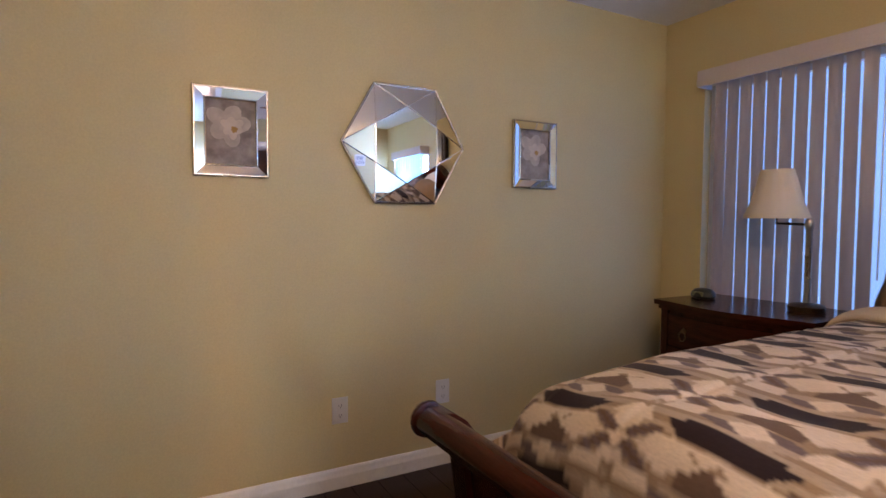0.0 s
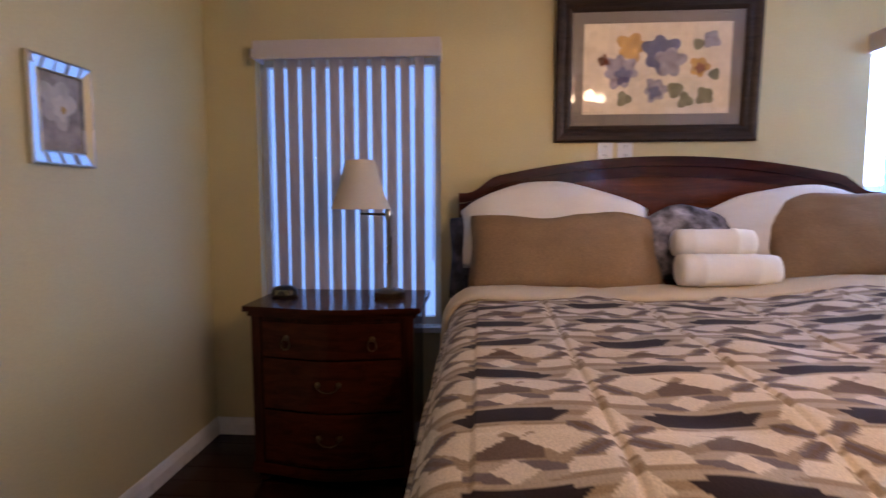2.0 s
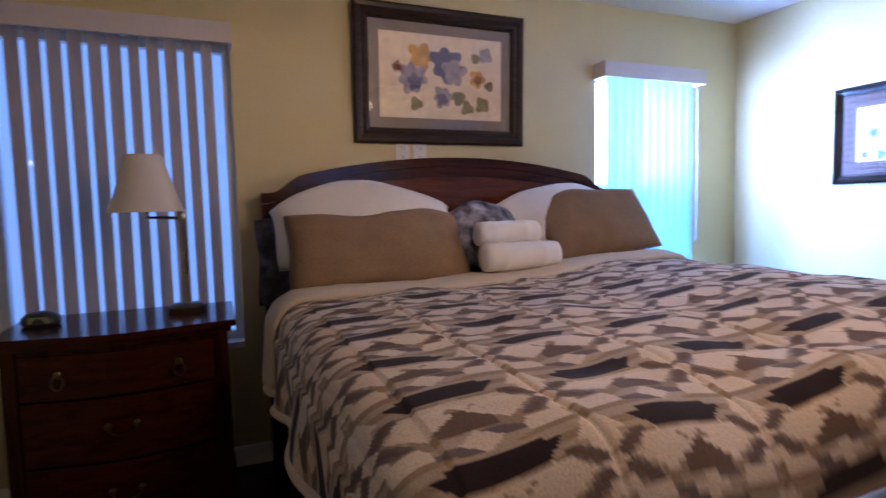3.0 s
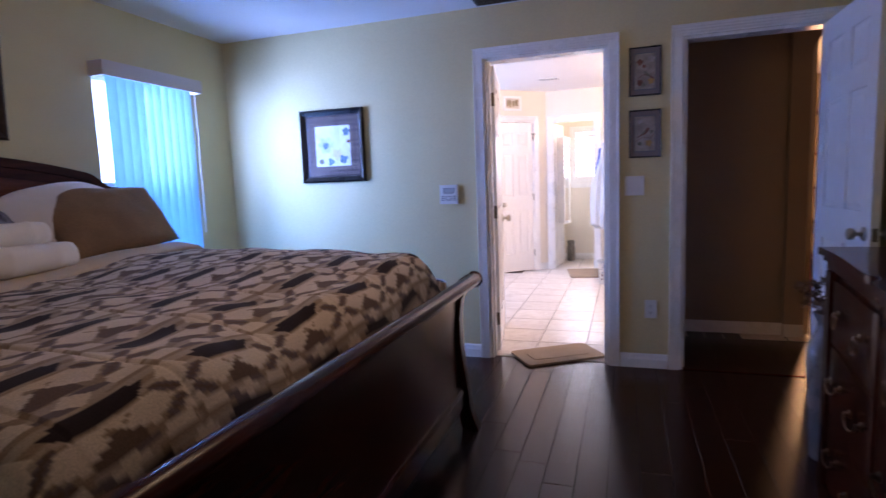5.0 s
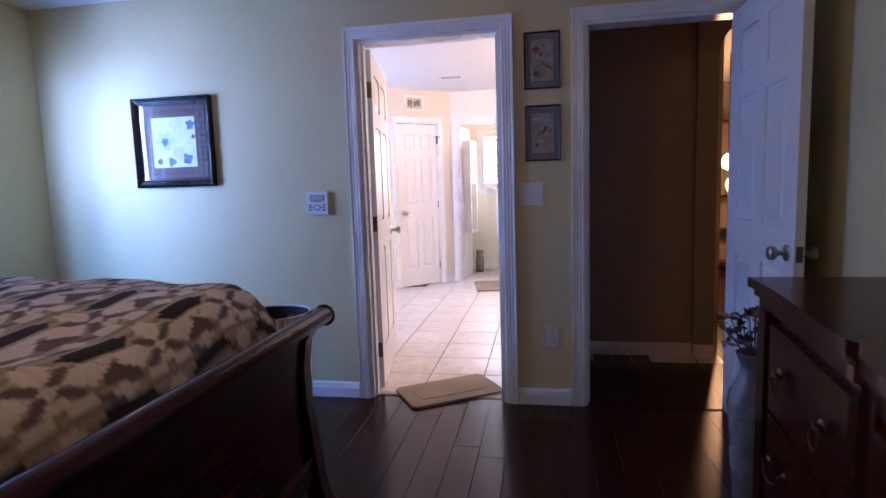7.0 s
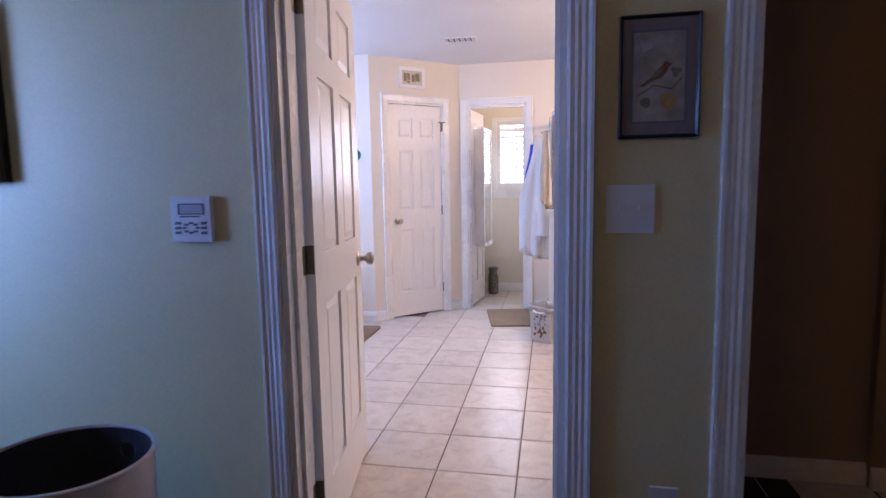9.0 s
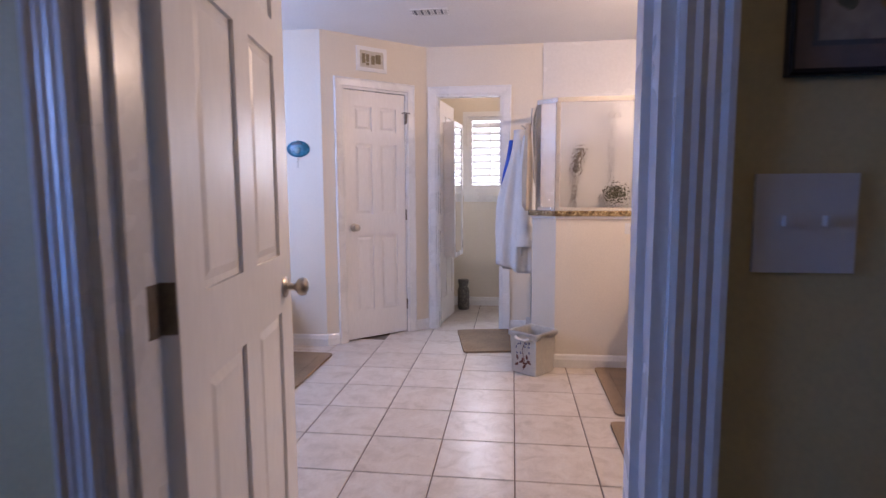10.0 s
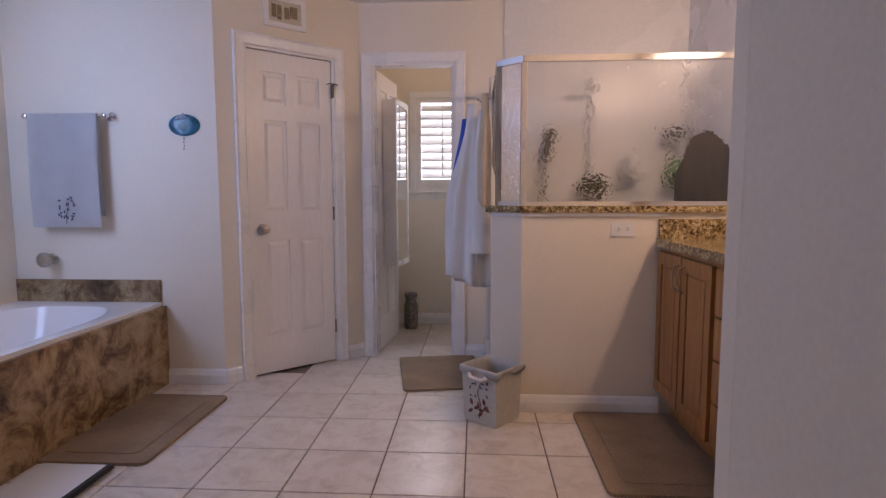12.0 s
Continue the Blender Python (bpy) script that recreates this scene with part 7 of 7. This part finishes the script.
part("liner", bm, surface("pale_plastic_liner", (0.74, 0.73, 0.71), 0.35, grain=30, vary=0.08, relief=0.3), t, "pale plastic liner", smooth="all")
part("liner_tie", tube(bmesh.new(), [mm @ Vector(p) for p in ((0.122, -0.05, 0.25), (0.145, -0.02, 0.245), (0.14, 0.04, 0.24), (0.122, 0.06, 0.25))], 0.010, 8), M_SHEET, t, smooth=True)
rng = random.Random(5)
for k in range(24):
    face = 1
    u, z = rng.uniform(-0.055, 0.055), rng.uniform(0.05, 0.24)
    h = 0.0985 + 0.010 * z / 0.28 + 0.0022
    leafy = z < 0.12
    r = 0.020 if leafy else 0.011
    bm = bmesh.new()
    a = rng.uniform(0, 3.14)
    vs = []
    for d, s in ((0, 1), (0.9, 0.55), (2.2, 0.55), (3.14, 1), (4.0, 0.55), (5.4, 0.55)):
        p, q = u + r * s * math.cos(a + d), z + r * s * math.sin(a + d)
        vs.append(bm.verts.new(mm @ (Vector((p, h + 0.0003 * k / 34, q)) if face == 0 else Vector((h + 0.0003 * k / 34, p, q)))))
    bm.faces.new(vs)
    part("printed_leaf", bm, INKRED if leafy else INKBLUE, t)
for face in (1,):
    pts = [(0.0, 0.03), (0.012, 0.10), (-0.008, 0.16), (0.02, 0.23)]
    part("printed_stem", tube(bmesh.new(), [mm @ (Vector((p, 0.1015 + 0.010 * z / 0.28, z)) if face == 0 else Vector((0.1015 + 0.010 * z / 0.28, p, z))) for p, z in pts], 0.002, 5), INKRED, t)

bath_mat(2.14, -4.75, 0.50, 0.80, 0, M_RUG, "taupe bath mat beside the tub")
bath_mat(0.72, -5.66, 0.52, 0.66, 10, M_RUG, "taupe bath mat in front of the toilet room", border=False)
bath_mat(-0.25, -4.62, 0.50, 0.80, 0, M_RUG, "taupe bath mat along the vanity")
bath_mat(-0.20, -3.72, 0.50, 0.80, 0, M_RUG, "taupe bath mat along the vanity, closer to the doorway")

t = thing("bathroom_scale", (2.16, -4.17, 0), "flat bathroom scale with a black edge", "scale")
part("platform", boxes((2.02, 2.30, -4.31, -4.03, 0.012, 0.026)), M_TUB, t, bevel=0.004)
part("edge", boxes((2.00, 2.02, -4.32, -4.02, 0.008, 0.028)), M_LEAD, t, bevel=0.003)
for x in (2.05, 2.27):
    for y in (-4.28, -4.06):
        part("foot", lathe(bmesh.new(), [(0.014, 0.0), (0.014, 0.0118)], (x, y, 0), 10), M_LEAD, t)

t = thing("ceiling_vent", (1.14, -5.0, HT), "white slatted ceiling vent", "vent")
vy = -5.16
part("frame", boxes((1.0, 1.26, vy, vy + 0.015, HT - 0.008, HT - 0.0005), (1.0, 1.26, vy + 0.115, vy + 0.13, HT - 0.008, HT - 0.0005), (1.0, 1.015, vy + 0.015, vy + 0.115, HT - 0.008, HT - 0.0005), (1.245, 1.26, vy + 0.015, vy + 0.115, HT - 0.008, HT - 0.0005)), M_TRIM, t)
for k in range(10):
    part("slat", boxes((1.02 + 0.0225 * k, 1.032 + 0.0225 * k, vy + 0.015, vy + 0.115, HT - 0.007, HT - 0.001)), M_GREYKEY if k % 2 else M_TRIM, t)

HERE = Vector((0, 0, 0))
# the room beyond the hallway arch: two lit pendants
for (x, y, z) in ((-1.74, -5.4, 1.40), (-1.82, -5.5, 1.16)):
    t = thing("pendant_lamp", (x, y, z), "lit warm glass globe lamp in the room beyond the arch", "lamp")
    part("globe", lathe(bmesh.new(), [(0.01, -0.08), (0.05, -0.06), (0.07, 0.0), (0.05, 0.06), (0.02, 0.09)], (x, y, z), 18), glow("lit_amber_globe", (1.0, 0.62, 0.28), 14.0), t, smooth=True).visible_shadow = False
    part("cord", tube(bmesh.new(), [(x, y, z + 0.09), (x, y, HT + 0.10)], 0.004, 6), M_LEAD, t)
    point_light("pendant_bulb", (x, y, z), 45, (1.0, 0.58, 0.28), 0.05)
t = thing("bookcase", (-2.3, -7.1, 0), "tall dark shelf unit in the room beyond", "shelf")
for x in (-2.9, -1.7):
    part("side", boxes((x - 0.02, x + 0.02, -7.19, -6.85, 0, 2.0)), M_CHERRY_Z, t)
for z in (0.1, 0.55, 1.0, 1.45, 1.98):
    part("shelf", boxes((-2.88, -1.72, -7.19, -6.85, z - 0.012, z + 0.012)), M_CHERRY, t)


# ---- floor pieces ----
def piece(name, x0, x1, y0, y1, z0, z1, e, mat, parent):
    """One flat piece with a chamfered upper edge."""
    lo = [(x0, y0, z0), (x1, y0, z0), (x1, y1, z0), (x0, y1, z0)]
    mid = [(x, y, z1 - e) for x, y, _ in lo]
    hi = [(x0 + e, y0 + e, z1), (x1 - e, y0 + e, z1), (x1 - e, y1 - e, z1), (x0 + e, y1 - e, z1)]
    faces = [(8, 9, 10, 11)] + [(i, (i + 1) % 4, 4 + (i + 1) % 4, 4 + i) for i in range(4)] + [(4 + i, 4 + (i + 1) % 4, 8 + (i + 1) % 4, 8 + i) for i in range(4)]
    me = bpy.data.meshes.new(name)
    me.from_pydata(lo + mid + hi, [], faces)
    me.materials.append(mat)
    ob = new(name, me)
    ob.parent = parent
    ob.matrix_parent_inverse = rest(parent).inverted()
    return ob


rng = random.Random(17)
PW = 0.127
x = XW
while x < XE - 0.01:
    x1 = min(x + PW, XE)
    y = YN + 0.0
    first = True
    while y > YS - 0.03:
        length = rng.uniform(0.3, 1.1) if first else rng.uniform(0.9, 1.5)
        y1 = max(y - length, YS - 0.03)
        piece("plank", x + 0.0006, x1 - 0.0006, y1 + 0.0006, y - 0.0006, -0.012, rng.uniform(-0.0004, 0.0003), 0.0014, M_FLOOR, floor_bed)
        y, first = y1, False
    x = x1
x = -1.4
while x < 0.09:
    x1 = min(x + PW, 0.10)
    y = YS - 0.11
    while y > -4.2:
        y1 = max(y - rng.uniform(0.9, 1.5), -4.2)
        piece("plank", x + 0.0006, x1 - 0.0006, y1 + 0.0006, y - 0.0006, -0.012, rng.uniform(-0.0004, 0.0003), 0.0014, M_FLOOR, floor_hall)
        y = y1
    x = x1
tagged(part("floor_far", boxes((-4.0, -1.4, -7.2, YS - WT, -0.012, 0.0), (-1.4, XV - 0.05, -7.2, -4.2, -0.012, 0.0)), M_FLOOR), "dark wooden floor of the room beyond the arch", "floor", kind="structure")


def tile_material():
    m, nt, b = nodes_of("cream_ceramic_tile")
    vec = coords(nt)
    info, add, mul = nt.nodes.new("ShaderNodeObjectInfo"), nt.nodes.new("ShaderNodeVectorMath"), nt.nodes.new("ShaderNodeMath")
    mul.operation, mul.inputs[1].default_value = "MULTIPLY", 53.0
    nt.links.new(info.outputs["Random"], mul.inputs[0])
    nt.links.new(vec, add.inputs[0])
    nt.links.new(mul.outputs[0], add.inputs[1])
    cloud, speck = noise_node(nt, add.outputs[0], 9, 6, 0.62, 0.8), noise_node(nt, add.outputs[0], 90, 3)
    c = ramp(nt, cloud, [(0.28, (0.52, 0.44, 0.37)), (0.50, (0.66, 0.58, 0.51)), (0.72, (0.72, 0.66, 0.60))])
    c = mixc(nt, c, ramp(nt, speck, [(0.3, (0.93,) * 3), (0.7, (1.03,) * 3)]), 1.0, "MULTIPLY")
    c = mixc(nt, c, ramp(nt, info.outputs["Random"], [(0, (0.94, 0.93, 0.92)), (1, (1.03, 1.03, 1.03))]), 1.0, "MULTIPLY")
    nt.links.new(c, b.inputs["Base Color"])
    b.inputs["Roughness"].default_value = 0.30
    bump(nt, b, cloud, 0.08, 0.002)
    return m


M_TILE = tile_material()
TP, G = 0.3525, 0.003
nx0, nx1 = -4, 10
for i in range(nx0, nx1):
    for j in range(-8, 9):
        a, b = 0.247 + TP * i + G, 0.247 + TP * (i + 1) - G
        c, d = -4.612 + TP * j + G, -4.612 + TP * (j + 1) - G
        a, b, c, d = max(a, XV), min(b, XE), max(c, YBK - 0.06), min(d, YS - 0.065)
        if c > -3.05:
            a = max(a, 0.25)
        if b - a < 0.02 or d - c < 0.02:
            continue
        if c < YTW - 0.4 and a > 1.5:
            continue
        if a > TX + 0.05 and d < -3.6:
            continue
        if d < YWC - 0.05 and b < 0.40:
            continue
        piece("tile", a, b, c, d, -0.006, 0.0, 0.002, M_TILE, floor_bath)
